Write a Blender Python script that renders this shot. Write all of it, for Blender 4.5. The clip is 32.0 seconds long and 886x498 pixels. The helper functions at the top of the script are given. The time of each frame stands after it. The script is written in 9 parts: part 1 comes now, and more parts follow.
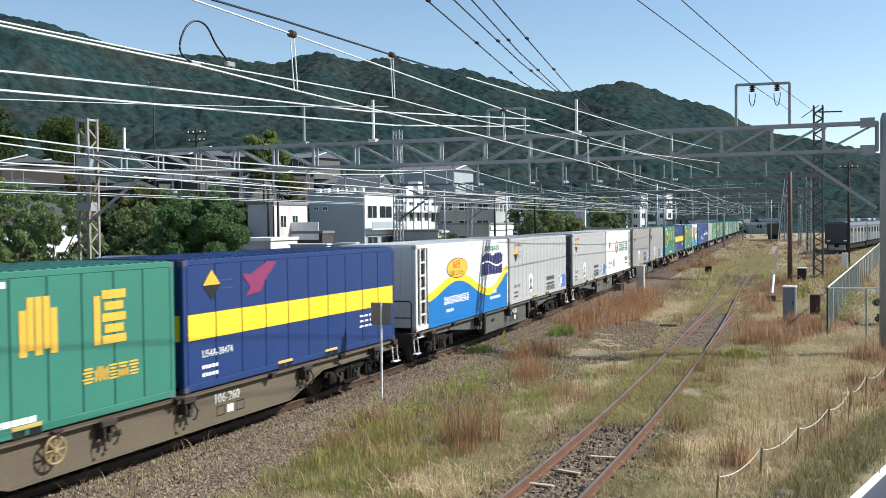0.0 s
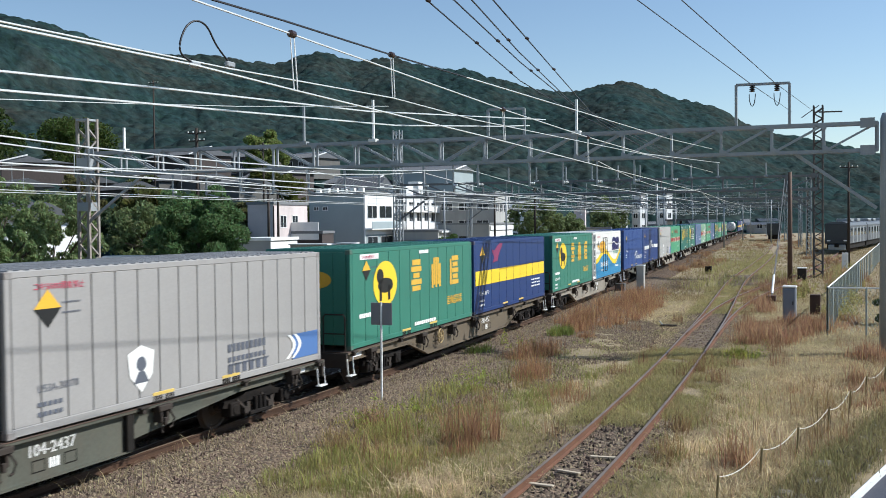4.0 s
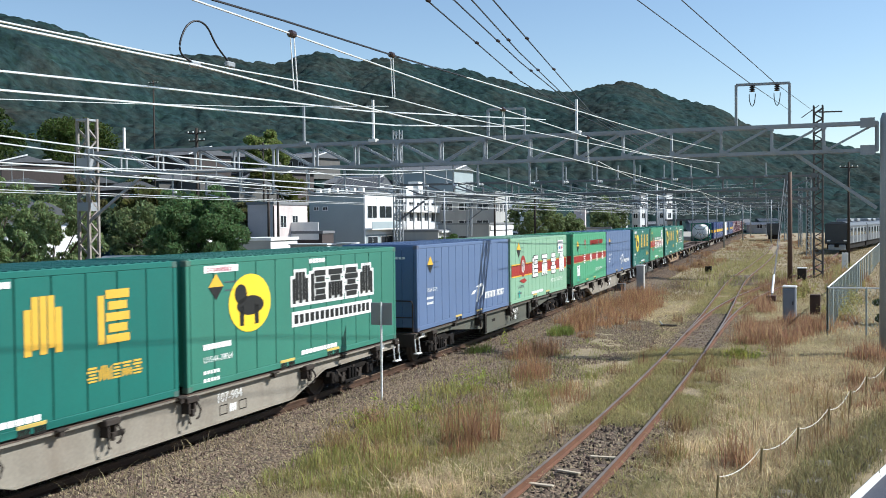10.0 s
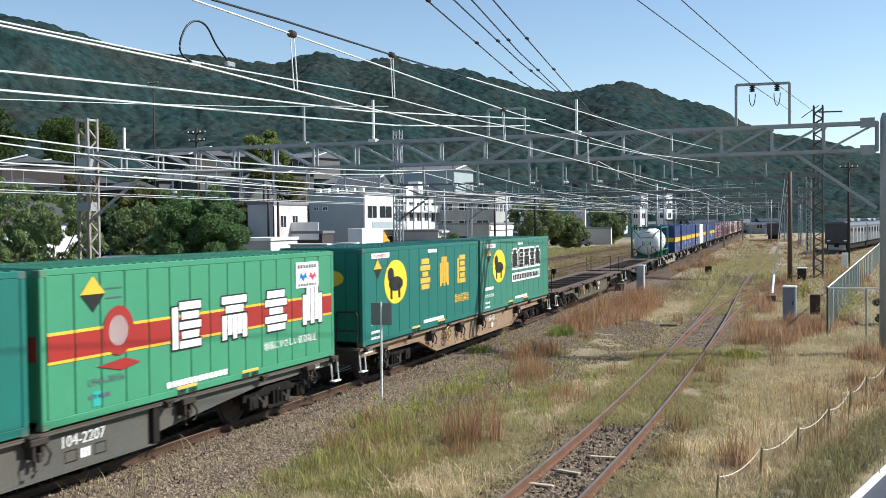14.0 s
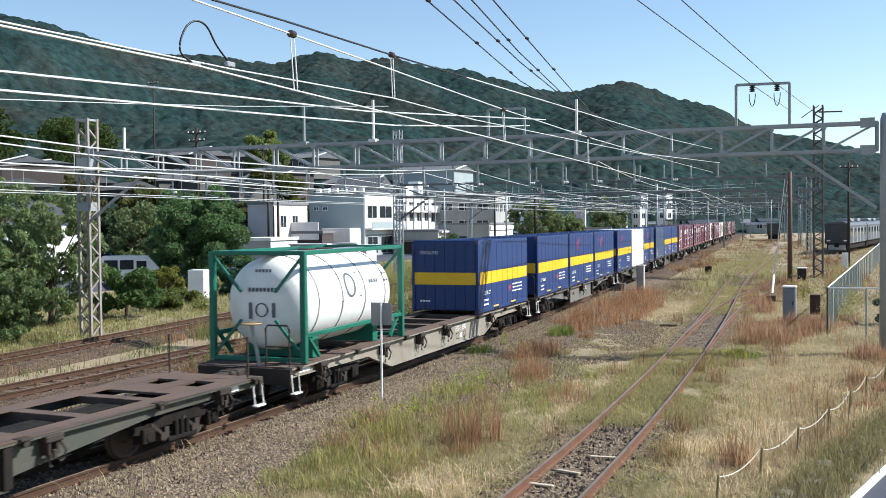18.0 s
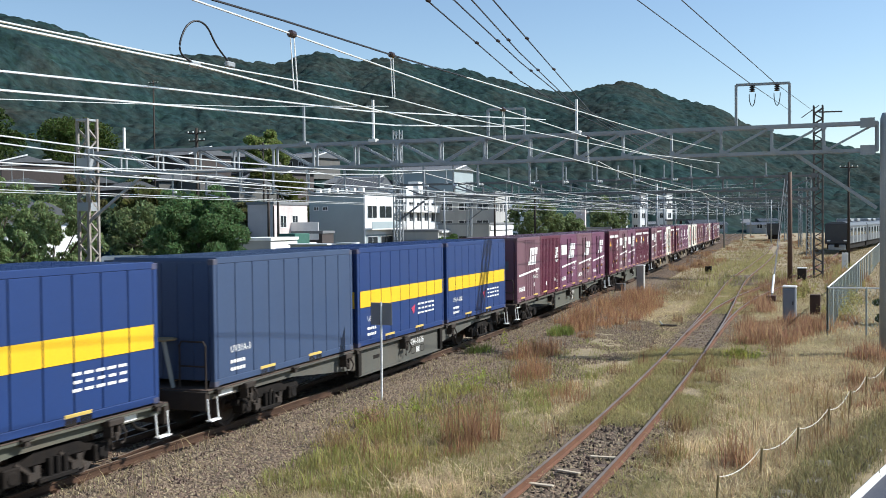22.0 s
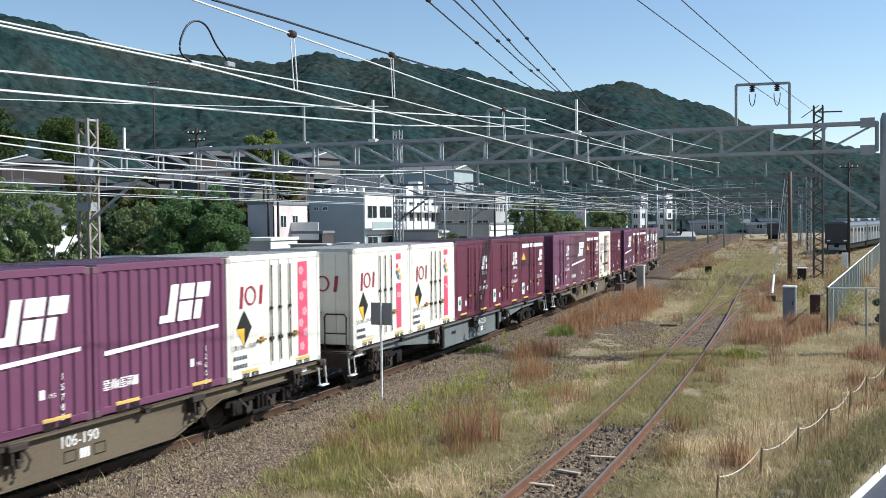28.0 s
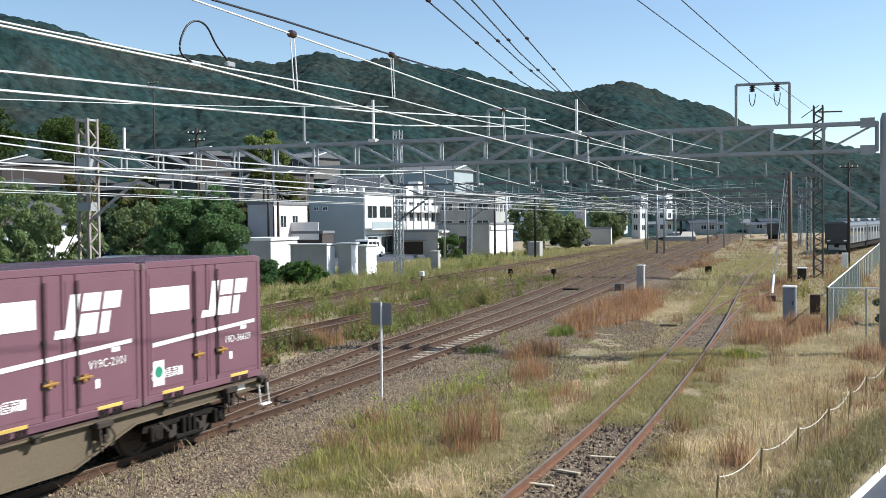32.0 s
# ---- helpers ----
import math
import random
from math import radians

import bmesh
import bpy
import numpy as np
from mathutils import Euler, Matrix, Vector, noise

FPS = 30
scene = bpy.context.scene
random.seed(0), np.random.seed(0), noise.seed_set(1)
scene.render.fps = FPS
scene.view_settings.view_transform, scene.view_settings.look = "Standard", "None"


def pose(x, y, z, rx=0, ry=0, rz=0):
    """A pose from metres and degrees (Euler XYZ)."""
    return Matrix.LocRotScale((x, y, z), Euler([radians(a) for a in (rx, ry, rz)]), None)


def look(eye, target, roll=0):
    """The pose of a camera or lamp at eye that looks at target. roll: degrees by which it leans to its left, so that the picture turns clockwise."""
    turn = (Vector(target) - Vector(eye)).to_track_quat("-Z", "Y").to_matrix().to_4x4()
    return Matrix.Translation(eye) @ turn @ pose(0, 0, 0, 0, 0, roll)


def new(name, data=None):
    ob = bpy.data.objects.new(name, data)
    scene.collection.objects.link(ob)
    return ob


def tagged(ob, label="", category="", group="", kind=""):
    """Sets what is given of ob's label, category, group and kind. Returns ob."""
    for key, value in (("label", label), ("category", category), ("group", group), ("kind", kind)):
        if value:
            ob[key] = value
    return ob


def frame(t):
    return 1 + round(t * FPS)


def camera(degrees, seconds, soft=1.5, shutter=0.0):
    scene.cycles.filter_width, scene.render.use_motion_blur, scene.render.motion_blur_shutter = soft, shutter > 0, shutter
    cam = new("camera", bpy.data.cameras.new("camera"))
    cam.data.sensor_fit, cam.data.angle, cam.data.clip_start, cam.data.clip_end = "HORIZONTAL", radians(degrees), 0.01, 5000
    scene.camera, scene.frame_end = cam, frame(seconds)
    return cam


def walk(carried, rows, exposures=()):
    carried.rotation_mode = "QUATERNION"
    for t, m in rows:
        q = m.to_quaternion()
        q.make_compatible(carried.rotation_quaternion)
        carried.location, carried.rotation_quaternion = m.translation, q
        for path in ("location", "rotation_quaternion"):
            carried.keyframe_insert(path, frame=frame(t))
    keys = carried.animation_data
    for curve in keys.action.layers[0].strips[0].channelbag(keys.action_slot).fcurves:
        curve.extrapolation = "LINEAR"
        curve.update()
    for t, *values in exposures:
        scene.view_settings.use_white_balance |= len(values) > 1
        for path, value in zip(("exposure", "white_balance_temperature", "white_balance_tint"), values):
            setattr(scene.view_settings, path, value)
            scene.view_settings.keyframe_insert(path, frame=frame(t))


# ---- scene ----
from functools import lru_cache

SECONDS = 32.0
EYE_Z = 4.212

# camera: it stands still, beside and above the yard
cam = camera(47.67, SECONDS, soft=0.9, shutter=0.12)
view = look((0, 0, EYE_Z), (-math.sin(0.41617) * 100, math.cos(0.41617) * 100, EYE_Z - math.tan(0.02733) * 100), -0.5886)
walk(cam, [(0.0, view), (SECONDS, view)], exposures=[
    (0.0, 0.6, 6010, 8), (1.0, 0.38, 5920, 8), (2.0, 0.37, 5860, 8), (3.0, 0.33, 5880, 8), (5.0, 0.51, 5880, 8), (6.0, 0.6, 5880, 8), (7.0, 0.57, 5830, 8), (9.0, 0.61, 5890, 8), (11.0, 0.54, 5930, 8), (13.0, 0.6, 6020, 8),
    (15.0, 0.68, 6030, 8), (17.0, 0.79, 5990, 8), (18.0, 0.78, 5990, 8), (20.0, 0.72, 6070, 8), (22.0, 0.59, 5960, 8), (25.0, 0.75, 5960, 8), (28.0, 0.53, 5880, 8), (31.0, 0.69, 5980, 8), (SECONDS, 0.72, 6030, 8)])

# daylight: a clear autumn sky, sun ahead and to the right
SUN = Vector((0.98, 0.55, 1.0)).normalized()
world = bpy.data.worlds.new("sky")
scene.world = world
world.use_nodes = True
wn = world.node_tree.nodes
sky = wn.new("ShaderNodeTexSky")
sky.sky_type = "NISHITA"
sky.sun_disc = False
sky.sun_elevation = math.asin(SUN.z)
sky.sun_rotation = math.atan2(SUN.x, SUN.y)
sky.air_density = 1.0
sky.dust_density = 0.1
sky.ozone_density = 0.5
world.node_tree.links.new(sky.outputs[0], wn["Background"].inputs[0])
wn["Background"].inputs[1].default_value = 0.09
sun = new("sun", bpy.data.lights.new("sun", "SUN"))
sun.data.energy = 5.0
sun.data.angle = radians(0.53)
sun.data.color = (1.0, 0.94, 0.85)
sun.matrix_world = look((0, 0, 0), tuple(-SUN))

# the train's line: distance along it -> place and heading
CURVE = np.interp(np.arange(-700, 701.0), [-60, -6, 0, 20, 70, 140, 240], [0, 0, 0.00197, 0.00197, 0.00023, -0.00017, 0.00013])
HEAD = np.concatenate([[0], np.cumsum((CURVE[1:] + CURVE[:-1]) / 2)])
HEAD -= HEAD[700]
LINE_X = np.concatenate([[0], np.cumsum(-np.sin((HEAD[1:] + HEAD[:-1]) / 2))])
LINE_Y = np.concatenate([[0], np.cumsum(np.cos((HEAD[1:] + HEAD[:-1]) / 2))])
LINE_X -= LINE_X[700] + 12.95872
LINE_Y -= LINE_Y[700]
LINE_S = np.arange(-700, 701.0)


def along(s, off=0.0):
    """Place and heading on the train's line, off metres to its right."""
    h = float(np.interp(s, LINE_S, HEAD))
    x = float(np.interp(s, LINE_S, LINE_X)) + off * math.cos(h)
    y = float(np.interp(s, LINE_S, LINE_Y)) + off * math.sin(h)
    return x, y, h


def rolled(t):
    """How far the train has come after t seconds."""
    return 16.385 * t - 0.00744 * t * t
# ---- materials ----
ALBEDO_SCALE = 0.88  # darkens all but pale and bright base colours, to balance them against the sky


def mat(name, color, rough=0.6, metal=0.0, var=0.15, scale=3.0, fine=40.0, bump=0.15, dirt=None, dirt_amount=0.35, rand=0.0, island=0.0, spec=0.5, glow_through=0.0, depth=0.02):
    """A worn surface: a base colour with drift at two scales, optional dirt, and fine relief."""
    if max(color) < 0.6:
        color = [c * ALBEDO_SCALE for c in color]
        dirt = dirt and [c * ALBEDO_SCALE for c in dirt]
    m = bpy.data.materials.new(name)
    m.use_nodes = True
    nt = m.node_tree
    n, l = nt.nodes, nt.links
    b = n["Principled BSDF"]
    b.inputs["Roughness"].default_value = rough
    b.inputs["Metallic"].default_value = metal
    b.inputs["Specular IOR Level"].default_value = spec
    co = n.new("ShaderNodeTexCoord")
    big = n.new("ShaderNodeTexNoise")
    big.inputs["Scale"].default_value = scale
    big.inputs["Detail"].default_value = 6
    small = n.new("ShaderNodeTexNoise")
    small.inputs["Scale"].default_value = fine
    small.inputs["Detail"].default_value = 4
    l.new(co.outputs["Object"], big.inputs["Vector"])
    l.new(co.outputs["Object"], small.inputs["Vector"])
    hsv = n.new("ShaderNodeHueSaturation")
    hsv.inputs["Color"].default_value = (*color, 1)
    add = n.new("ShaderNodeMath")
    add.operation = "ADD"
    l.new(big.outputs[0], add.inputs[0])
    l.new(small.outputs[0], add.inputs[1])
    val = n.new("ShaderNodeMapRange")
    val.inputs[1].default_value, val.inputs[2].default_value = 0.6, 1.4
    val.inputs[3].default_value, val.inputs[4].default_value = 1 - var, 1 + var
    l.new(add.outputs[0], val.inputs[0])
    out = val.outputs[0]
    if rand or island:
        src = n.new("ShaderNodeObjectInfo").outputs["Random"] if rand else n.new("ShaderNodeNewGeometry").outputs["Random Per Island"]
        mr = n.new("ShaderNodeMapRange")
        k = rand or island
        mr.inputs[3].default_value, mr.inputs[4].default_value = 1 - k, 1 + k
        l.new(src, mr.inputs[0])
        mul = n.new("ShaderNodeMath")
        mul.operation = "MULTIPLY"
        l.new(out, mul.inputs[0])
        l.new(mr.outputs[0], mul.inputs[1])
        out = mul.outputs[0]
        hu = n.new("ShaderNodeMapRange")
        hu.inputs[3].default_value, hu.inputs[4].default_value = 0.5 - k * 0.07, 0.5 + k * 0.07
        l.new(src, hu.inputs[0])
        l.new(hu.outputs[0], hsv.inputs["Hue"])
    l.new(out, hsv.inputs["Value"])
    col = hsv.outputs[0]
    if dirt:
        dn = n.new("ShaderNodeTexNoise")
        dn.inputs["Scale"].default_value = scale * 0.7
        dn.inputs["Detail"].default_value = 8
        dn.inputs["Roughness"].default_value = 0.7
        mp = n.new("ShaderNodeMapping")
        mp.inputs["Scale"].default_value = (1, 1, 0.25)
        l.new(co.outputs["Object"], mp.inputs[0])
        l.new(mp.outputs[0], dn.inputs["Vector"])
        dr = n.new("ShaderNodeMapRange")
        dr.inputs[1].default_value, dr.inputs[2].default_value = 0.45, 0.75
        dr.inputs[4].default_value = dirt_amount
        l.new(dn.outputs[0], dr.inputs[0])
        mx = n.new("ShaderNodeMix")
        mx.data_type = "RGBA"
        l.new(dr.outputs[0], mx.inputs[0])
        l.new(col, mx.inputs[6])
        mx.inputs[7].default_value = (*dirt, 1)
        col = mx.outputs[2]
    l.new(col, b.inputs["Base Color"])
    if glow_through:
        # thin leaves let light through
        tr = n.new("ShaderNodeBsdfTranslucent")
        ms = n.new("ShaderNodeMixShader")
        ms.inputs[0].default_value = glow_through
        l.new(col, tr.inputs[0])
        l.new(b.outputs[0], ms.inputs[1])
        l.new(tr.outputs[0], ms.inputs[2])
        l.new(ms.outputs[0], n["Material Output"].inputs[0])
    if bump:
        bp = n.new("ShaderNodeBump")
        bp.inputs["Strength"].default_value = bump
        bp.inputs["Distance"].default_value = depth
        l.new(small.outputs[0], bp.inputs["Height"])
        l.new(bp.outputs[0], b.inputs["Normal"])
    return m


RUST = (0.16, 0.075, 0.04)


@lru_cache(None)
def paint(r, g, b, wear=0.3):
    return mat("paint", (r, g, b), rough=0.42, var=0.1, scale=1.3, fine=30, bump=0.04, dirt=(r * 0.6 + 0.022, g * 0.6 + 0.02, b * 0.6 + 0.018), dirt_amount=wear, spec=0.35)


M_STEEL = mat("galvanised steel", (0.33, 0.35, 0.36), rough=0.5, metal=0.35, var=0.15, scale=2, bump=0.05)
M_DARKSTEEL = mat("dark weathered steel", (0.05, 0.042, 0.036), rough=0.85, metal=0.1, var=0.25, dirt=(0.09, 0.05, 0.03), spec=0.2)
M_BLACK = mat("black grime", (0.018, 0.016, 0.014), rough=0.9, var=0.3, dirt=(0.05, 0.036, 0.025), spec=0.15)
M_RAIL = mat("rail steel", (0.075, 0.038, 0.02), rough=0.65, metal=0.2, var=0.25, dirt=RUST, dirt_amount=0.25)
M_SIDERAIL = mat("rusted siding rail", (0.145, 0.062, 0.03), rough=0.8, metal=0.1, var=0.25, scale=2, dirt=(0.12, 0.06, 0.035))
M_SIDETOP = mat("dull siding rail head", (0.27, 0.21, 0.165), rough=0.5, metal=0.5, var=0.2, scale=2, dirt=(0.24, 0.14, 0.09))
M_OLDSLEEPER = mat("rotten grey-brown sleeper", (0.13, 0.093, 0.065), rough=0.95, var=0.4, rand=0.45, scale=5, fine=25, bump=0.5, dirt=(0.24, 0.19, 0.13))
M_SLEEPER = mat("pale sleeper", (0.42, 0.36, 0.29), rough=0.9, var=0.25, rand=0.3, dirt=(0.16, 0.11, 0.07), dirt_amount=0.6)
M_RUSTTOP = mat("dull brown rail head", (0.31, 0.22, 0.155), rough=0.5, metal=0.4, var=0.2, scale=2, dirt=RUST)
M_WOODSLEEPER = mat("old wooden sleeper", (0.125, 0.088, 0.06), rough=0.95, var=0.3, rand=0.3, fine=25)
M_WIRE = mat("bright drawn wire", (0.68, 0.68, 0.66), rough=0.35, metal=0.3, var=0.1, bump=0)
M_DARKWIRE = mat("dark wire", (0.03, 0.03, 0.035), rough=0.5, metal=0.4, var=0.1, bump=0)
M_WHITE = mat("white paint", (0.78, 0.78, 0.76), rough=0.5, var=0.06, dirt=(0.5, 0.47, 0.42))
M_YELLOW = mat("yellow paint", (0.6, 0.42, 0.1), rough=0.5, var=0.1, dirt=(0.35, 0.25, 0.1))
M_CONCRETE = mat("concrete", (0.42, 0.41, 0.38), rough=0.9, var=0.15, scale=1.5, fine=25, dirt=(0.22, 0.2, 0.17))
M_GREYSIGN = mat("grey sign board", (0.26, 0.26, 0.27), rough=0.55, var=0.08)
M_GLASS = mat("window glass", (0.03, 0.035, 0.04), rough=0.08, var=0.1, bump=0)
M_INSUL = mat("brown porcelain", (0.05, 0.03, 0.025), rough=0.25, var=0.1, bump=0)
M_ROPE = mat("white rope", (0.6, 0.57, 0.5), rough=0.9, var=0.08)
M_STAKE = mat("weathered stake", (0.3, 0.23, 0.1), rough=0.9, var=0.35, scale=4, dirt=(0.05, 0.04, 0.03), dirt_amount=0.9)


# ---- mesh helpers ----
def box(bm, x0, x1, y0, y1, z0, z1, bevel=0.0):
    if bevel:
        t = bmesh.new()
        box(t, x0, x1, y0, y1, z0, z1)
        bmesh.ops.bevel(t, geom=t.edges[:], offset=bevel, segments=1, affect="EDGES")
        me = bpy.data.meshes.new("tmp")
        t.to_mesh(me)
        t.free()
        bm.from_mesh(me)
        bpy.data.meshes.remove(me)
        return
    v = [bm.verts.new((x, y, z)) for x in (x0, x1) for y in (y0, y1) for z in (z0, z1)]
    for f in ((0, 1, 3, 2), (4, 6, 7, 5), (0, 4, 5, 1), (2, 3, 7, 6), (0, 2, 6, 4), (1, 5, 7, 3)):
        bm.faces.new([v[i] for i in f])


def bar(bm, a, b, w, h=None, sides=4):
    """A straight bar from a to b, w wide; round when sides > 4."""
    a, b = Vector(a), Vector(b)
    d = b - a
    q = d.to_track_quat("Z", "Y")
    h = h or w
    ring = []
    for k in range(sides):
        an = 2 * math.pi * (k + (0.5 if sides == 4 else 0)) / sides
        f = math.sqrt(2) if sides == 4 else 1
        ring.append(Vector((math.cos(an) * w / 2 * f, math.sin(an) * h / 2 * f, 0)))
    lo = [bm.verts.new(a + q @ r) for r in ring]
    hi = [bm.verts.new(b + q @ r) for r in ring]
    for k in range(sides):
        j = (k + 1) % sides
        bm.faces.new((lo[k], lo[j], hi[j], hi[k]))
    bm.faces.new(lo[::-1])
    bm.faces.new(hi)


def tube(bm, pts, r, sides=6):
    """One unbroken round tube through the points."""
    pts = [Vector(p) for p in pts]
    rings = []
    for k, p in enumerate(pts):
        d = (pts[min(k + 1, len(pts) - 1)] - pts[max(k - 1, 0)]).normalized()
        q = d.to_track_quat("Z", "Y")
        rings.append([bm.verts.new(p + q @ Vector((r * math.cos(2 * math.pi * j / sides), r * math.sin(2 * math.pi * j / sides), 0))) for j in range(sides)])
    for a, b in zip(rings[:-1], rings[1:]):
        for j in range(sides):
            i = (j + 1) % sides
            bm.faces.new((a[j], a[i], b[i], b[j]))
    bm.faces.new(rings[0][::-1])
    bm.faces.new(rings[-1])


def prism_x(bm, poly, x0, x1):
    """Extrudes a polygon in (y, z) from x0 to x1."""
    a = [bm.verts.new((x0, y, z)) for y, z in poly]
    b = [bm.verts.new((x1, y, z)) for y, z in poly]
    n = len(poly)
    bm.faces.new(a[::-1])
    bm.faces.new(b)
    for k in range(n):
        bm.faces.new((a[k], a[(k + 1) % n], b[(k + 1) % n], b[k]))


def ringed(bm, profile, center=(0, 0, 0), axis="X", sides=20):
    """Turns a profile of (radius, along) round an axis."""
    rows = []
    for r, a in profile:
        row = []
        for k in range(sides):
            an = 2 * math.pi * k / sides
            c, s = r * math.cos(an), r * math.sin(an)
            p = {"X": (a, c, s), "Y": (c, a, s), "Z": (c, s, a)}[axis]
            row.append(bm.verts.new(Vector(p) + Vector(center)))
        rows.append(row)
    for u, v in zip(rows[:-1], rows[1:]):
        for k in range(sides):
            j = (k + 1) % sides
            bm.faces.new((u[k], u[j], v[j], v[k]))
    bm.faces.new(rows[0][::-1])
    bm.faces.new(rows[-1])


def torus(bm, center, R, r, n=24, m=6):
    """A ring round the x axis."""
    rows = []
    for k in range(n):
        a = 2 * math.pi * k / n
        rows.append([bm.verts.new((center[0] + r * math.sin(2 * math.pi * j / m), center[1] + (R + r * math.cos(2 * math.pi * j / m)) * math.cos(a), center[2] + (R + r * math.cos(2 * math.pi * j / m)) * math.sin(a))) for j in range(m)])
    for k in range(n):
        u, v = rows[k], rows[(k + 1) % n]
        for j in range(m):
            i = (j + 1) % m
            bm.faces.new((u[j], v[j], v[i], u[i]))


def mesh_of(bm, name, material, smooth=False):
    bmesh.ops.recalc_face_normals(bm, faces=bm.faces[:])
    me = bpy.data.meshes.new(name)
    bm.to_mesh(me)
    bm.free()
    me.materials.append(material)
    if smooth:
        for p in me.polygons:
            p.use_smooth = True
    return me


def part(name, bm, material, parent=None, label="", smooth=False, at=None):
    """Links a bmesh (or a shared mesh) as one object under its parent."""
    me = bm if isinstance(bm, bpy.types.Mesh) else mesh_of(bm, name, material, smooth)
    ob = new(name, me)
    ob.parent = parent
    if at is not None:
        ob.matrix_basis = at if isinstance(at, Matrix) else Matrix.Translation(at)
    return tagged(ob, label) if label else ob


def thing(name, label, category, group="", kind="", at=None):
    ob = new(name)
    ob.empty_display_size = 0.2
    if at is not None:
        ob.matrix_basis = at
    return tagged(ob, label, category, group, kind)


def solid(name, verts, faces, material):
    me = bpy.data.meshes.new(name)
    me.from_pydata(verts, [], faces)
    me.materials.append(material)
    return me


@lru_cache(None)
def lettering(words, size, shear=0.0):
    """Outlines of words in the built-in font as (vertices, faces), starting at 0, 0."""
    cu = bpy.data.curves.new("words", "FONT")
    cu.body, cu.size, cu.shear = words, size, shear
    cu.resolution_u = 2
    ob = bpy.data.objects.new("words", cu)
    me = bpy.data.meshes.new_from_object(ob)
    got = [tuple(v.co[:2]) for v in me.vertices], [tuple(p.vertices) for p in me.polygons]
    bpy.data.objects.remove(ob)
    bpy.data.meshes.remove(me)
    bpy.data.curves.remove(cu)
    return got


class Marks:
    """Painted marks on one flat side: polygons in (u, v), u to the reader's right."""

    def __init__(self, plane):
        self.plane, self.v, self.f = plane, [], []

    def poly(self, pts):
        k = len(self.v)
        self.v += [self.plane(u, v) for u, v in pts]
        self.f.append(tuple(range(k, k + len(pts))))
        return self

    def rect(self, u0, u1, v0, v1, lean=0.0):
        d = lean * (v1 - v0)
        return self.poly([(u0, v0), (u1, v0), (u1 + d, v1), (u0 + d, v1)])

    def words(self, text, u, v, size, shear=0.0, squeeze=1.0):
        vs, fs = lettering(text, size, shear)
        k = len(self.v)
        self.v += [self.plane(u + a * squeeze, v + b) for a, b in vs]
        self.f += [tuple(i + k for i in f) for f in fs]
        return self

    def bars(self, u, v, w, h, n, fill=0.72, lean=0.0):
        """n plain bars side by side, in place of small writing."""
        for k in range(n):
            a = u + w * k / n
            self.rect(a, a + w / n * fill, v, v + h, lean)
        return self

    def disc(self, u, v, ru, rv=None, n=28):
        rv = rv or ru
        return self.poly([(u + ru * math.cos(2 * math.pi * k / n), v + rv * math.sin(2 * math.pi * k / n)) for k in range(n)])

    def done(self, name, material, parent, label=""):
        ob = new(name, solid(name, self.v, self.f, material))
        ob.parent = parent
        if len(self.f) > 3:
            tagged(ob, kind="stuff")
        return tagged(ob, label) if label else ob
# ---- the freight train ----
DECK = 1.03
BOX_W, BOX_H = 2.45, 2.5
TEAL, DARKTEAL, GREEN, PALEGREEN = (0.05, 0.205, 0.145), (0.018, 0.15, 0.12), (0.09, 0.35, 0.185), (0.26, 0.45, 0.3)
NAVY, BLUE, SKYBLUE = (0.012, 0.04, 0.17), (0.022, 0.066, 0.24), (0.12, 0.178, 0.31)
GREY, OFFWHITE = (0.46, 0.455, 0.435), (0.72, 0.71, 0.66)
MAROON, PURPLE, MAUVE = (0.12, 0.022, 0.048), (0.16, 0.056, 0.11), (0.175, 0.085, 0.11)
FADED = (0.018, 0.045, 0.158)
P_WHITE = paint(0.8, 0.79, 0.76, 0.12)
P_YELLOW = paint(0.82, 0.56, 0.03, 0.12)
P_CHROME = paint(0.78, 0.47, 0.015, 0.2)
P_BLACK = paint(0.02, 0.02, 0.02, 0.2)
P_RED = paint(0.35, 0.03, 0.025, 0.25)
P_PINK = paint(0.55, 0.06, 0.12, 0.3)
P_PALEGOLD = paint(0.4, 0.42, 0.18, 0.3)
P_AMBER = paint(0.66, 0.4, 0.05, 0.25)
P_GOLD = paint(0.74, 0.42, 0.04, 0.12)
P_SCARLET = paint(0.55, 0.03, 0.02, 0.1)
P_INK = paint(0.03, 0.03, 0.15, 0.1)
P_SKY = paint(0.014, 0.175, 0.48, 0.15)
P_FADEDSKY = paint(0.045, 0.25, 0.46, 0.25)
P_SEAGREEN = paint(0.03, 0.25, 0.16, 0.15)
P_GREYMARK = paint(0.12, 0.13, 0.16, 0.3)
P_DULLROSE = paint(0.26, 0.04, 0.12, 0.6)
P_ROSE = paint(0.7, 0.08, 0.15, 0.2)


@lru_cache(None)
def plate_mesh(w, h, color):
    """A side panel with softened edges, its back at x = 0."""
    bm = bmesh.new()
    box(bm, -0.01, 0.018, 0.012, w - 0.012, 0, h, bevel=0.007)
    return mesh_of(bm, "panel", paint(*color))


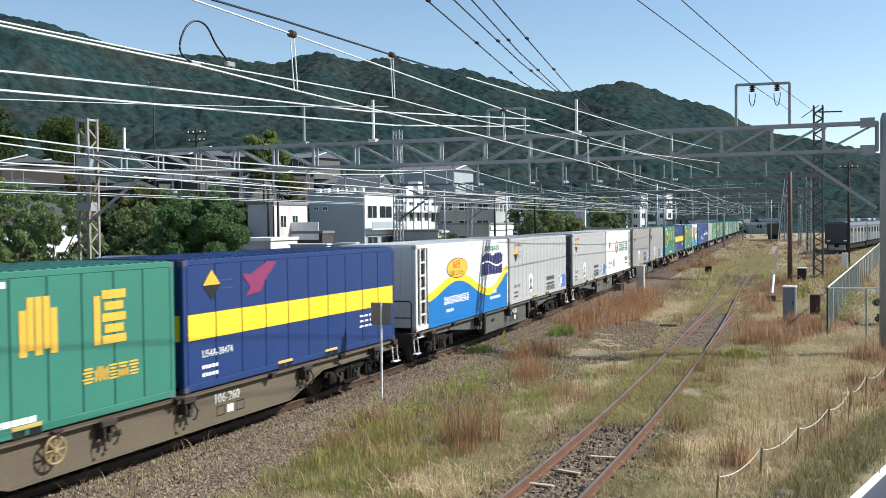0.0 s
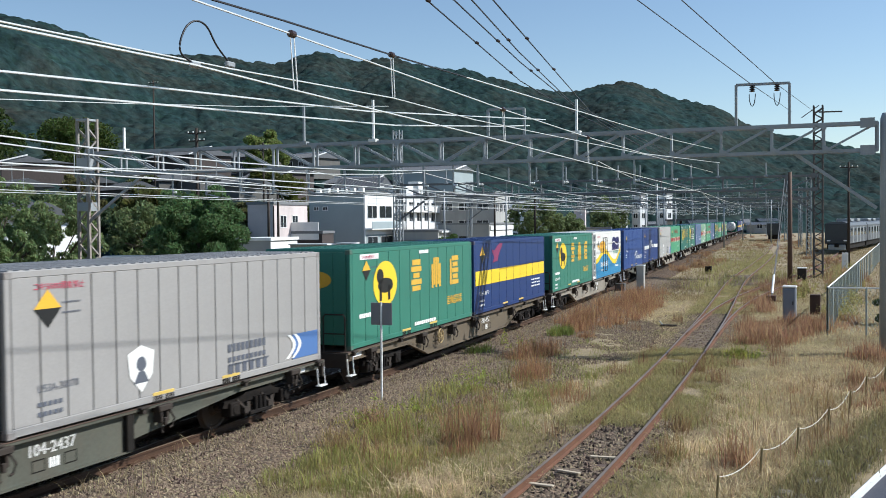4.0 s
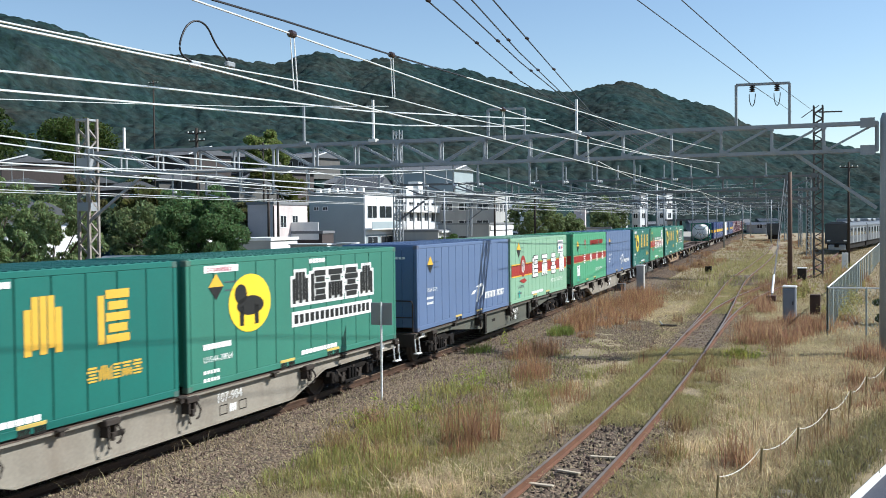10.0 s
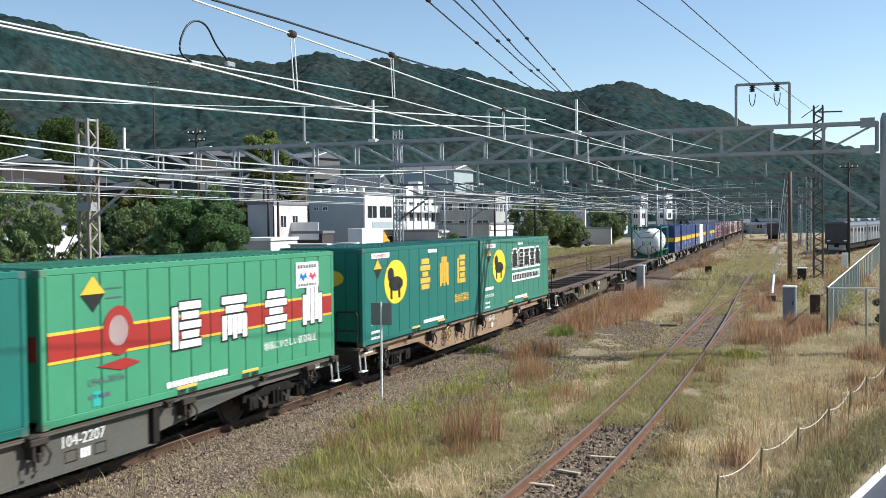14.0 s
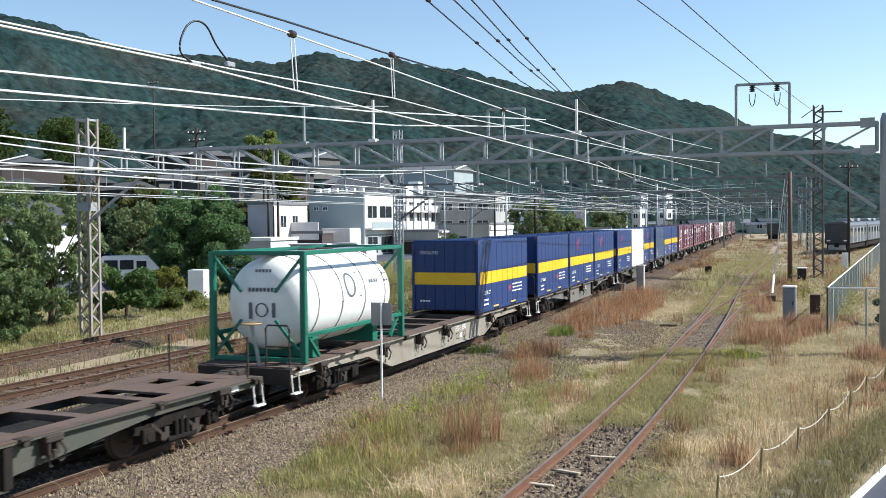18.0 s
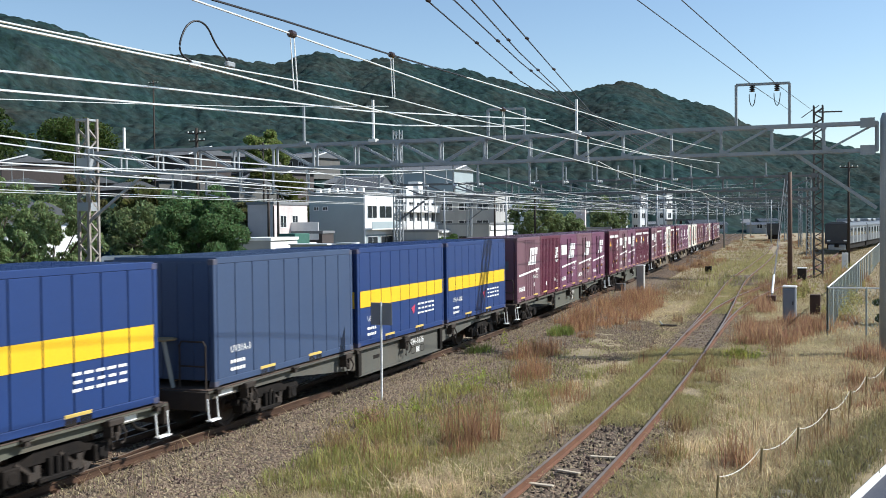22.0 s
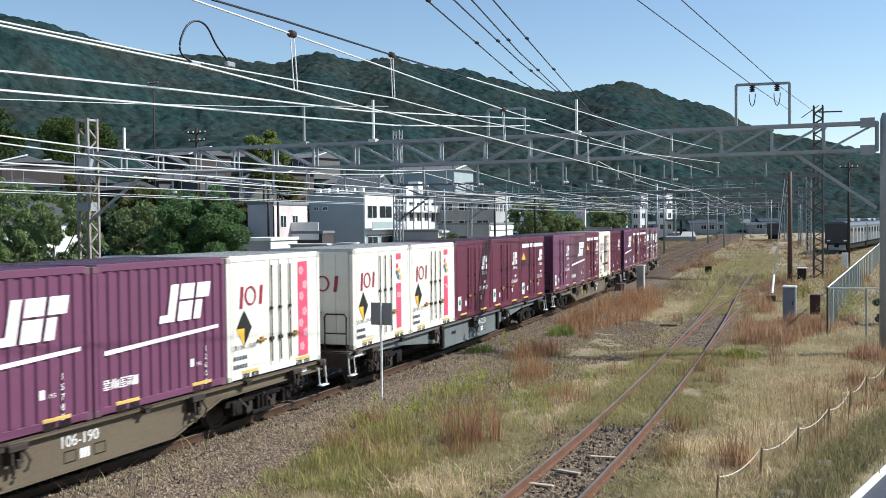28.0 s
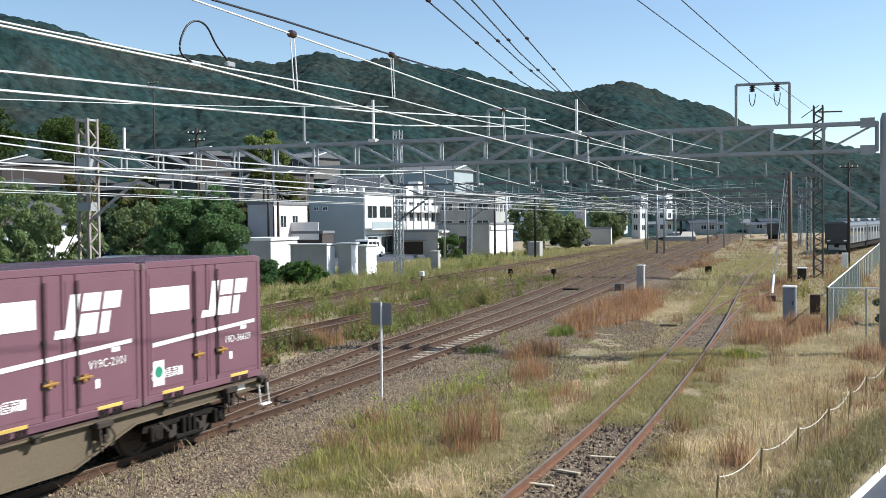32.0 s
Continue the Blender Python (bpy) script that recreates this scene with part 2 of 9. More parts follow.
@lru_cache(None)
def ribbed_mesh(w, h, color, n):
    """A pressed sheet with n upright trapezoid ribs."""
    v, f = [], []
    p = w / n
    prof = []
    for k in range(n):
        prof += [(k * p, 0.0), (k * p + 0.42 * p, 0.0), (k * p + 0.55 * p, -0.036), (k * p + 0.87 * p, -0.036)]
    prof.append((w, 0.0))
    for y, x in prof:
        v += [(x, y, 0), (x, y, h)]
    for k in range(len(prof) - 1):
        f.append((2 * k, 2 * k + 2, 2 * k + 3, 2 * k + 1))
    return solid("ribbed_side", v, f, paint(*color))


@lru_cache(None)
def frame_meshes(L, H, color, roof):
    """Core, roof, rails, posts and castings that all boxes of one size and colour share."""
    p, w = paint(*color), BOX_W / 2
    out = {}
    bm = bmesh.new()
    box(bm, -w + 0.05, w - 0.05, -L / 2 + 0.05, L / 2 - 0.05, 0.12, H - 0.06)
    out["core"] = mesh_of(bm, "core", p)
    bm = bmesh.new()
    n = max(8, int(L / 0.22))
    top = []
    for k in range(n):
        y = -L / 2 + 0.08 + (L - 0.16) * k / n
        d = (L - 0.16) / n
        top += [(y, H - 0.03), (y + d * 0.12, H + 0.022), (y + d * 0.55, H + 0.022), (y + d * 0.67, H - 0.03)]
    top.append((L / 2 - 0.08, H - 0.03))
    prism_x(bm, top + [(L / 2 - 0.08, H - 0.07), (-L / 2 + 0.08, H - 0.07)], -w + 0.03, w - 0.03)
    out["roof"] = mesh_of(bm, "roof", paint(*roof))
    bm = bmesh.new()
    box(bm, w - 0.07, w + 0.004, -L / 2 + 0.1, L / 2 - 0.1, H - 0.1, H + (0.026 if L < 8 else 0.006), bevel=0.01)
    out["top_rail"] = mesh_of(bm, "top_rail", p)
    bm = bmesh.new()
    box(bm, w - 0.07, w + 0.004, -L / 2 + 0.1, L / 2 - 0.1, 0.02, 0.15, bevel=0.01)
    out["bottom_rail"] = mesh_of(bm, "bottom_rail", p)
    bm = bmesh.new()
    box(bm, -0.05, 0.05, -0.06, 0.06, 0.1, H - 0.1, bevel=0.012)
    out["corner_post"] = mesh_of(bm, "corner_post", p)
    bm = bmesh.new()
    box(bm, -0.07, 0.07, -0.08, 0.08, -0.06, 0.06, bevel=0.012)
    out["corner_casting"] = mesh_of(bm, "corner_casting", mat_casting(*color))
    bm = bmesh.new()
    m, prof = 6, []
    d = (2 * w - 0.24) / m
    for k in range(m):
        x = -w + 0.12 + d * k
        prof += [(x, 0.0), (x + 0.012, -0.02), (x + d - 0.012, -0.02), (x + d, 0.0)]
    lo = [bm.verts.new((x, y, 0.14)) for x, y in prof]
    hi = [bm.verts.new((x, y, H - 0.1)) for x, y in prof]
    for k in range(len(prof) - 1):
        bm.faces.new((lo[k], lo[k + 1], hi[k + 1], hi[k]))
    out["end_wall"] = mesh_of(bm, "end_wall", p)
    bm = bmesh.new()
    box(bm, -w + 0.02, -w + 0.06, -L / 2 + 0.06, L / 2 - 0.06, 0.05, H - 0.03)
    out["far_side"] = mesh_of(bm, "far_side", p)
    bm = bmesh.new()
    box(bm, -0.02, 0.012, -0.3, 0.3, 0.125, 0.185, bevel=0.004)
    out["fork_pocket"] = mesh_of(bm, "fork_pocket", M_YELLOW)
    # solid black blocks stand in for the shade inside the fork pockets
    bm = bmesh.new()
    box(bm, -0.02, 0.005, -0.3, -0.03, 0.0, 0.12)
    box(bm, -0.02, 0.005, 0.03, 0.3, 0.0, 0.12)
    out["pocket_shade"] = mesh_of(bm, "pocket_opening", M_BLACK)
    return out


@lru_cache(None)
def mat_casting(r, g, b):
    return mat("casting", (r * 0.6 + 0.05, g * 0.6 + 0.04, b * 0.6 + 0.035), rough=0.7, var=0.2, dirt=RUST)


def shell(L, color, label, roof=None, H=BOX_H, pockets=True, group="containers on the train", end=None):
    """The framework of a container; its floor centre is the origin, its lettered side faces +x, its -y end leads."""
    c = thing("freight_container", label, "container", group)
    f = frame_meshes(L, H, color, roof or color)
    w = BOX_W / 2
    part("core", f["core"], None, c)
    part("roof", f["roof"], None, c)
    part("top_rail", f["top_rail"], None, c)
    part("bottom_rail", f["bottom_rail"], None, c)
    part("far_side", f["far_side"], None, c)
    for sy in (-1, 1):
        for sx in (-1, 1):
            part("corner_post", f["corner_post"], None, c, at=(sx * (w - 0.05), sy * (L / 2 - 0.06), 0))
        for z in (0.06, H - 0.06):
            part("corner_casting", f["corner_casting"], None, c, at=(w - 0.065, sy * (L / 2 - 0.08), z))
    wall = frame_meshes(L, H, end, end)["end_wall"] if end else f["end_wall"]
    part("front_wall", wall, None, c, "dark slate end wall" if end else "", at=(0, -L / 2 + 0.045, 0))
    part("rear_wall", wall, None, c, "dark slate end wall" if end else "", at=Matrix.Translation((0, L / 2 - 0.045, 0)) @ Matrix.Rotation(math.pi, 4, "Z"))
    if pockets:
        for y in (-1.05, 1.05):
            part("fork_pocket", f["fork_pocket"], None, c, at=(w - 0.005, y, 0.0))
            part("pocket_opening", f["pocket_shade"], None, c, at=(w - 0.001, y, 0.0))
    return c


def side_plane(L, lift=0.026):
    x = BOX_W / 2 - 0.018 + lift
    return lambda u, v: (x, u - L / 2, v)


def end_plane(L):
    return lambda u, v: (u - BOX_W / 2, -L / 2 + 0.012, v)


def panelled(c, L, color, n, H=BOX_H):
    w = (L - 0.24) / n
    for k in range(n):
        part("side_panel", plate_mesh(round(w, 4), round(H - 0.25, 4), color), None, c, at=(BOX_W / 2 - 0.02, -L / 2 + 0.12 + k * w, 0.15))
    return [(0.12 + k * w + 0.016, 0.12 + (k + 1) * w - 0.016) for k in range(n)]


def band(c, L, panels, v0, v1, material, name="stripe", label=""):
    for a, b in panels:
        Marks(side_plane(L)).rect(a, b, v0, v1).done(name, material, c, label)


def hazard(c, L, u, v, r=0.26, flip=False):
    top, low = Marks(side_plane(L)), Marks(side_plane(L))
    a, b = (low, top) if flip else (top, low)
    a.poly([(u - r * 0.95, v), (u + r * 0.95, v), (u, v + r)])
    b.poly([(u - r * 0.95, v), (u, v - r), (u + r * 0.95, v)])
    top.done("warning_mark", P_GOLD, c, "amber half of a diamond mark")
    low.done("warning_mark", P_BLACK, c, "black half of a diamond mark")
    Marks(side_plane(L)).bars(u + 0.3, v + 0.06, 0.42, 0.03, 7, 0.6).bars(u + 0.3, v - 0.1, 0.42, 0.03, 7, 0.6).done("small_print", P_GREYMARK, c)


# clusters of plain bars, lying or standing side by side, as dense as the writing they stand for
GLYPHS = (((0.1, 0.9, 0.86, 1), (0, 1, 0.64, 0.77), (0.2, 0.8, 0.43, 0.55), (0, 1, 0.21, 0.34), (0.1, 0.9, 0, 0.12)),
          ((0, 0.14, 0, 0.78), (0.21, 0.34, 0.1, 1), (0.43, 0.57, 0, 1), (0.66, 0.79, 0.1, 1), (0.86, 1, 0, 0.78)),
          ((0, 0.15, 0, 0.9), (0.26, 1, 0.87, 1), (0.34, 0.92, 0.65, 0.77), (0.26, 1, 0.43, 0.55), (0.34, 0.92, 0.21, 0.33), (0.26, 1, 0, 0.12)),
          ((0, 1, 0.86, 1), (0.15, 0.85, 0.64, 0.77), (0, 0.14, 0, 0.54), (0.23, 0.36, 0.1, 0.54), (0.44, 0.57, 0, 0.54), (0.65, 0.78, 0.1, 0.54), (0.86, 1, 0, 0.54)))


def blocks(m, u, v, size, n, pitch, first=0, wide=1.0, fat=0.0):
    """Plain bar clusters in place of a firm's written name; fat widens each bar, for a dark rim beneath."""
    for k in range(n):
        for a, b, p, q in GLYPHS[(first + k) % 4]:
            m.rect(u + k * pitch + a * size * wide - fat, u + k * pitch + b * size * wide + fat, v + p * size - fat, v + q * size + fat)
    return m


def leaning_mark(m, u, v, w, h, lean=0.22):
    """The railway firm's mark as plain leaning blocks: a hooked one and two solid ones with a slit."""
    def block(a, b, p, q):
        m.rect(u + a * w + lean * p * h, u + b * w + lean * p * h, v + p * h, v + q * h, lean)
    block(-0.04, 0.28, 0.0, 0.2)
    block(0.12, 0.28, 0.2, 1.0)
    for a in (0.34, 0.7):
        block(a, a + 0.3, 0.58, 1.0)
        block(a, a + 0.3 - (a - 0.34) * 0.4, 0.0, 0.52)
    return m


def ringed_mark(m, u, v, w, h, lean=0.12):
    """A tank firm's mark as plain shapes: a ring between two leaning bars."""
    m.rect(u + 0.12 * w, u + 0.22 * w, v - 0.12 * h, v + h, lean).rect(u + 0.8 * w, u + 0.9 * w, v, v + h, lean)
    arc = [(math.cos(k * math.pi / 10), math.sin(k * math.pi / 10)) for k in range(21)]
    for (a, p), (b, q) in zip(arc[:-1], arc[1:]):
        m.poly([(u + w * (0.5 + 0.2 * a), v + h * (0.5 + 0.5 * p)), (u + w * (0.5 + 0.2 * b), v + h * (0.5 + 0.5 * q)), (u + w * (0.5 + 0.14 * b), v + h * (0.5 + 0.4 * q)), (u + w * (0.5 + 0.14 * a), v + h * (0.5 + 0.4 * p))])
    return m


def slanted(m, u, v, w, h, n, lean=0.25, fill=0.66):
    """A plain leaning mark: upright bars under a top bar, in place of a logo."""
    for k in range(n):
        a = u + w * k / n
        m.rect(a, a + w / n * fill, v, v + h, lean)
        m.rect(a + lean * h * 0.82, a + w / n * 0.92 + lean * h * 0.82, v + h * 0.82, v + h, lean)
    return m


def numbers(c, L, text, u, v, size=0.2, material=None, print_rows=2):
    m = Marks(side_plane(L)).words(text, u, v, size)
    for k in range(print_rows):
        m.bars(u, v - 0.22 - 0.15 * k, 0.55, 0.07, 5)
    m.done("serial_number", material or P_WHITE, c)


L31, L20, L12 = 9.3, 6.06, 3.71


def cat_box(color, text="", dark=False, eco=False):
    c = shell(L31, color, "green thirty-one-foot container with yellow disc and yellow blocks" if not eco else "green thirty-one-foot container with yellow disc and white blocks")
    panelled(c, L31, color, 12)
    sp = side_plane(L31)
    Marks(sp).disc(2.15, 1.55, 0.78, 0.6).done("disc", P_YELLOW, c, "yellow disc")
    Marks(side_plane(L31, 0.03)).disc(2.15, 1.5, 0.5, 0.2).rect(1.75, 1.9, 1.1, 1.5).rect(2.3, 2.45, 1.1, 1.5).disc(1.8, 1.75, 0.22, 0.2).done("disc_mark", P_BLACK, c, "plain dark mark on the disc")
    Marks(end_plane(L31)).disc(1.5, 1.75, 0.42, 0.22).done("disc", P_GOLD, c, "small yellow disc on the end wall")
    if eco:
        Marks(sp).rect(3.8, 7.8, 0.86, 1.2).done("name_ground", P_WHITE, c, "white patch behind the name")
        blocks(Marks(sp), 3.85, 1.4, 0.66, 5, 0.83, 1, fat=0.09).done("name_rim", P_WHITE, c, "white rim of the name")
        m = blocks(Marks(side_plane(L31, 0.032)), 3.85, 1.4, 0.66, 5, 0.83, 1, fat=0.02)
        m.bars(3.9, 0.93, 3.8, 0.2, 16).done("name_mark", P_BLACK, c, "black bar clusters")
    else:
        m = blocks(Marks(sp), 4.0, 1.22, 0.86, 3, 1.6, 0, 0.86, 0.02)
        blocks(m, 6.9, 0.6, 0.25, 5, 0.28).done("name_mark", P_AMBER, c, "amber bar clusters")
    hazard(c, L31, 0.95, 1.95)
    Marks(side_plane(L31, 0.032)).words("コキ50000積載禁止", 0.62, 2.255, 0.105).done("warning_words", P_PINK, c)
    Marks(sp).rect(0.56, 1.72, 2.23, 2.37).bars(4.6, 2.26, 0.75, 0.1, 5, 0.86).bars(0.5, 0.75, 0.95, 0.11, 8, 0.86).bars(4.2, 0.2, 1.7, 0.1, 10, 0.86).done("small_print", P_WHITE, c)
    if text:
        numbers(c, L31, text, 0.5, 0.5, 0.17)
    return c


def yellow_band_box(L, text, bird=False, stripe=True, color=FADED):
    label = "navy blue container with a broad yellow band" if stripe else "plain navy blue container with white serial number"
    c = shell(L, color, label, H=2.5)
    n = 10 if L > 8 else 9
    panels = panelled(c, L, color, n)
    if stripe:
        v0, v1 = (0.98, 1.47) if L > 8 else (1.0, 1.42)
        tone = P_YELLOW if L > 8 else P_CHROME
        band(c, L, panels, v0, v1, tone, "yellow_band", "broad yellow band")
        Marks(end_plane(L)).rect(0.1, 2.35, v0, v1).done("yellow_band", tone, c, "yellow band round the end")
        m = Marks(side_plane(L))
        a, s = (L - 2.1, 0.52)
        for k in range(5):
            for i in range(3):
                m.rect(a + k * 0.265 + 0.03 * (i == 1), a + k * 0.265 + 0.2, s + i * 0.13, s + i * 0.13 + 0.05)
        m.done("name_mark", P_WHITE, c, "white plain name mark")
        if bird:
            u, w, h = (1.98, 1.3, 0.68) if L > 8 else (L * 0.24, 0.95, 0.6)
            wing = [(0.0, 0.7), (0.22, 0.64), (0.5, 0.86), (0.72, 0.99), (1.0, 1.0), (0.87, 0.74), (0.68, 0.5), (0.5, 0.08), (0.06, 0.0), (0.22, 0.26), (0.04, 0.54)]
            Marks(side_plane(L)).poly([(u + a * w, 1.7 + b * h) for a, b in wing]).done("pink_mark", P_DULLROSE, c, "faded pink mark")
        else:
            Marks(side_plane(L)).poly([(a - 0.5, s + 0.2), (a - 0.2, s + 0.3), (a - 0.3, s + 0.02)]).done("pink_mark", P_PINK, c, "small faded pink mark")
    if L > 8:
        hazard(c, L, 0.9, 2.0, 0.3)
    numbers(c, L, text, 0.55, 0.62, 0.2)
    Marks(end_plane(L)).words(text, 0.3, 2.05, 0.17).bars(0.3, 0.4, 0.4, 0.06, 4).done("serial_number", P_WHITE, c)
    return c


def reefer_box(ladder, zentsu=False, text=""):
    """A refrigerated box whose end unit stands behind a white ladder frame."""
    c = shell(L31, OFFWHITE, "white refrigerated container with an end ladder" if zentsu else "white and blue refrigerated container with a yellow wave and end ladder", pockets=False)
    sp, hi = side_plane(L31), side_plane(L31, 0.03)
    u0, u1 = (0.95, L31 - 0.12) if ladder == "left" else (0.12, L31 - 0.75)
    n = 12 if zentsu else 2
    w = (u1 - u0) / n
    for k in range(n):
        part("side_panel", plate_mesh(round(w, 4), 2.25, OFFWHITE), None, c, at=(BOX_W / 2 - 0.02, -L31 / 2 + u0 + k * w, 0.15))
    lu = 0.35 if ladder == "left" else L31 - 0.62
    bm = bmesh.new()
    box(bm, BOX_W / 2 - 0.15, BOX_W / 2 - 0.045, lu - 0.1 - L31 / 2, lu + 0.45 - L31 / 2, 0.2, 2.35)
    part("machinery_bay", bm, M_BLACK, c, "dark machinery bay behind the ladder")
    for a in (lu - 0.03, lu + 0.37):
        bm = bmesh.new()
        box(bm, BOX_W / 2 - 0.04, BOX_W / 2 + 0.01, a - L31 / 2, a + 0.05 - L31 / 2, 0.1, 2.4)
        part("ladder_rail", bm, P_WHITE, c)
    for k in range(5):
        bm = bmesh.new()
        box(bm, BOX_W / 2 - 0.03, BOX_W / 2 + 0.005, lu - L31 / 2, lu + 0.4 - L31 / 2, 0.45 + k * 0.38, 0.5 + k * 0.38)
        part("ladder_rung", bm, P_WHITE, c)
    if zentsu:
        Marks(sp).disc(3.65, 1.55, 0.42, 0.36).done("round_mark", P_RED, c, "dark red round mark")
        Marks(hi).poly([(3.5, 1.8), (3.8, 1.8), (3.7, 1.55), (3.8, 1.3), (3.5, 1.3), (3.6, 1.55)]).done("round_mark_inset", P_WHITE, c)
        blocks(Marks(sp), 4.5, 1.28, 0.55, 6, 0.6, 0, 0.8).done("name_mark", P_SEAGREEN, c, "green leaning plain name mark")
        blocks(Marks(sp), 6.9, 0.62, 0.24, 4, 0.28).bars(7.0, 0.42, 0.9, 0.06, 8).done("name_mark", P_BLACK, c)
        numbers(c, L31, text, 0.75, 0.6, 0.22, P_GREYMARK, 1)
        hazard(c, L31, 1.15, 1.75)
        Marks(sp).rect(2.45, 2.85, 0.4, 0.85).done("green_label", paint(0.3, 0.45, 0.35), c)
        return c

    def wave(u):
        return 0.98 + 0.3 * math.sin((u - 2.1) / 6.4 * 2 * math.pi) - 0.03 * (u - 4.5) + 0.3 * max(0, (u - 7.4) / 1.8)

    steps = [u0 + (u1 - u0) * k / 44 for k in range(45)]
    ye, bl = Marks(sp), Marks(side_plane(L31, 0.03))
    for a, b in zip(steps[:-1], steps[1:]):
        ye.poly([(a, wave(a) - 0.25), (b, wave(b) - 0.25), (b, wave(b) + 0.24), (a, wave(a) + 0.24)])
        bl.poly([(a, 0.16), (b, 0.16), (b, wave(b) - 0.02), (a, wave(a) - 0.02)])
    ye.done("yellow_wave", P_YELLOW, c, "yellow wave")
    bl.done("blue_field", P_FADEDSKY if text else P_SKY, c, "bright blue lower field")
    Marks(side_plane(L31, 0.036)).rect(u0, u1, 0.015, 0.158).done("blue_rail_face", P_FADEDSKY if text else P_SKY, c, "bright blue bottom rail")
    oval = 2.95 if text else 3.6
    Marks(side_plane(L31, 0.028)).disc(oval, 1.7, 1.02, 0.325).done("oval_rim", P_INK, c, "dark rim of the oval")
    Marks(hi).disc(oval, 1.7, 0.99, 0.3).done("oval", P_GOLD, c, "amber oval")
    Marks(side_plane(L31, 0.034)).words("365日", oval - 0.5, 1.71, 0.3).done("oval_words", P_SCARLET, c, "red words in the oval")
    Marks(side_plane(L31, 0.034)).words("全国どこへでも", oval - 0.75, 1.48, 0.19).done("oval_words", P_BLACK, c, "black words in the oval")
    base = 1.42 if text else 1.3
    m = Marks(hi)
    for k in range(6):
        for a, b in ((0.0, 0.15), (0.2, 0.35)):
            m.rect(6.1 + k * 0.41 + a, 6.1 + k * 0.41 + b, base, base + (0.75 if (k + (a > 0)) % 3 else 0.68), 0.16)
    m.done("name_mark", P_INK, c, "dark blue leaning bars")
    m = Marks(side_plane(L31, 0.032))
    arc = [(6.0 + 2.7 * k / 14, base + 0.38 + 0.09 * math.sin(k / 14 * 6.6)) for k in range(15)]
    for (a, p), (b, q) in zip(arc[:-1], arc[1:]):
        m.poly([(a, p - 0.025), (b, q - 0.025), (b, q + 0.03), (a, p + 0.03)])
    m.done("name_wave", P_WHITE, c, "white wavy line through the dark bars")
    blocks(Marks(side_plane(L31, 0.034)), 6.5, 2.14 if not text else 1.2, 0.17, 8, 0.21).done("name_bars", P_SEAGREEN, c)
    blocks(Marks(side_plane(L31, 0.034)), 2.3, 0.6, 0.24, 9, 0.27).bars(2.5, 0.36, 0.7, 0.09, 5).bars(7.4, 0.62, 0.4, 0.12, 3).bars(7.0, 0.42, 1.3, 0.1, 9).done("name_mark", P_WHITE, c)
    if text:
        for a in (3.1, 3.72, 4.34):
            bm = bmesh.new()
            bar(bm, (BOX_W / 2 + 0.02, a - L31 / 2, 0.3), (BOX_W / 2 + 0.02, a - L31 / 2, 2.2), 0.035, sides=6)
            part("door_rod", bm, M_DARKSTEEL, c)
        for z in (0.32, 2.18):
            bm = bmesh.new()
            box(bm, BOX_W / 2 - 0.01, BOX_W / 2 + 0.014, 3.06 - L31 / 2, 4.4 - L31 / 2, z - 0.015, z + 0.015)
            part("door_edge", bm, M_DARKSTEEL, c)
        for z in (0.45, 0.85, 1.5, 2.0):
            bm = bmesh.new()
            box(bm, BOX_W / 2, BOX_W / 2 + 0.03, 4.28 - L31 / 2, 4.5 - L31 / 2, z - 0.03, z + 0.03, bevel=0.006)
            part("door_hinge", bm, M_STEEL, c)
        hazard(c, L31, 1.6, 1.8, flip=True)
        Marks(hi).words("コキ50000積載禁止", 1.15, 2.2, 0.14).done("warning_words", P_PINK, c)
        numbers(c, L31, text, 1.2, 0.5, 0.18)
    return c


def grey_box(text, tone=GREY):
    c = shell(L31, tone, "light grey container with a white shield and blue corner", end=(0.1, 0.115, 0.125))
    panelled(c, L31, tone, 16)
    sp, hi = side_plane(L31), side_plane(L31, 0.03)
    Marks(sp).rect(8.05, 9.15, 0.17, 0.72).done("blue_corner", paint(0.1, 0.2, 0.45), c, "blue corner field")
    for d in (0.0, 0.24):
        m = Marks(hi)
        arc = [(7.75 + d + 0.3 * math.sin(k / 8 * math.pi * 0.9), 0.2 + 0.52 * k / 8) for k in range(9)]
        for (a, p), (b, q) in zip(arc[:-1], arc[1:]):
            m.poly([(a, p), (a + 0.13, p), (b + 0.13, q), (b, q)])
        m.done("white_arc", P_WHITE, c)
    m = Marks(sp).bars(5.6, 0.62, 1.4, 0.16, 9).bars(5.6, 0.42, 1.4, 0.1, 9)
    slanted(m, 5.6, 0.18, 1.5, 0.2, 6, 0, 0.6)
    m.done("name_bars", P_GREYMARK, c, "faded blue-grey name bars")
    Marks(sp).poly([(2.65, 0.95), (3.0, 1.08), (3.35, 0.95), (3.3, 0.55), (3.0, 0.25), (2.7, 0.55)]).done("shield", P_WHITE, c, "white shield")
    Marks(hi).disc(3.0, 0.75, 0.13).poly([(2.92, 0.62), (3.08, 0.62), (3.2, 0.42), (2.8, 0.42)]).done("shield_mark", P_GREYMARK, c)
    hazard(c, L31, 0.85, 1.9, 0.3)
    numbers(c, L31, text, 0.6, 0.62, 0.17, P_GREYMARK)
    Marks(sp).words("コキ50000積載禁止", 0.55, 2.2, 0.13).done("warning_words", P_PINK, c)
    return c


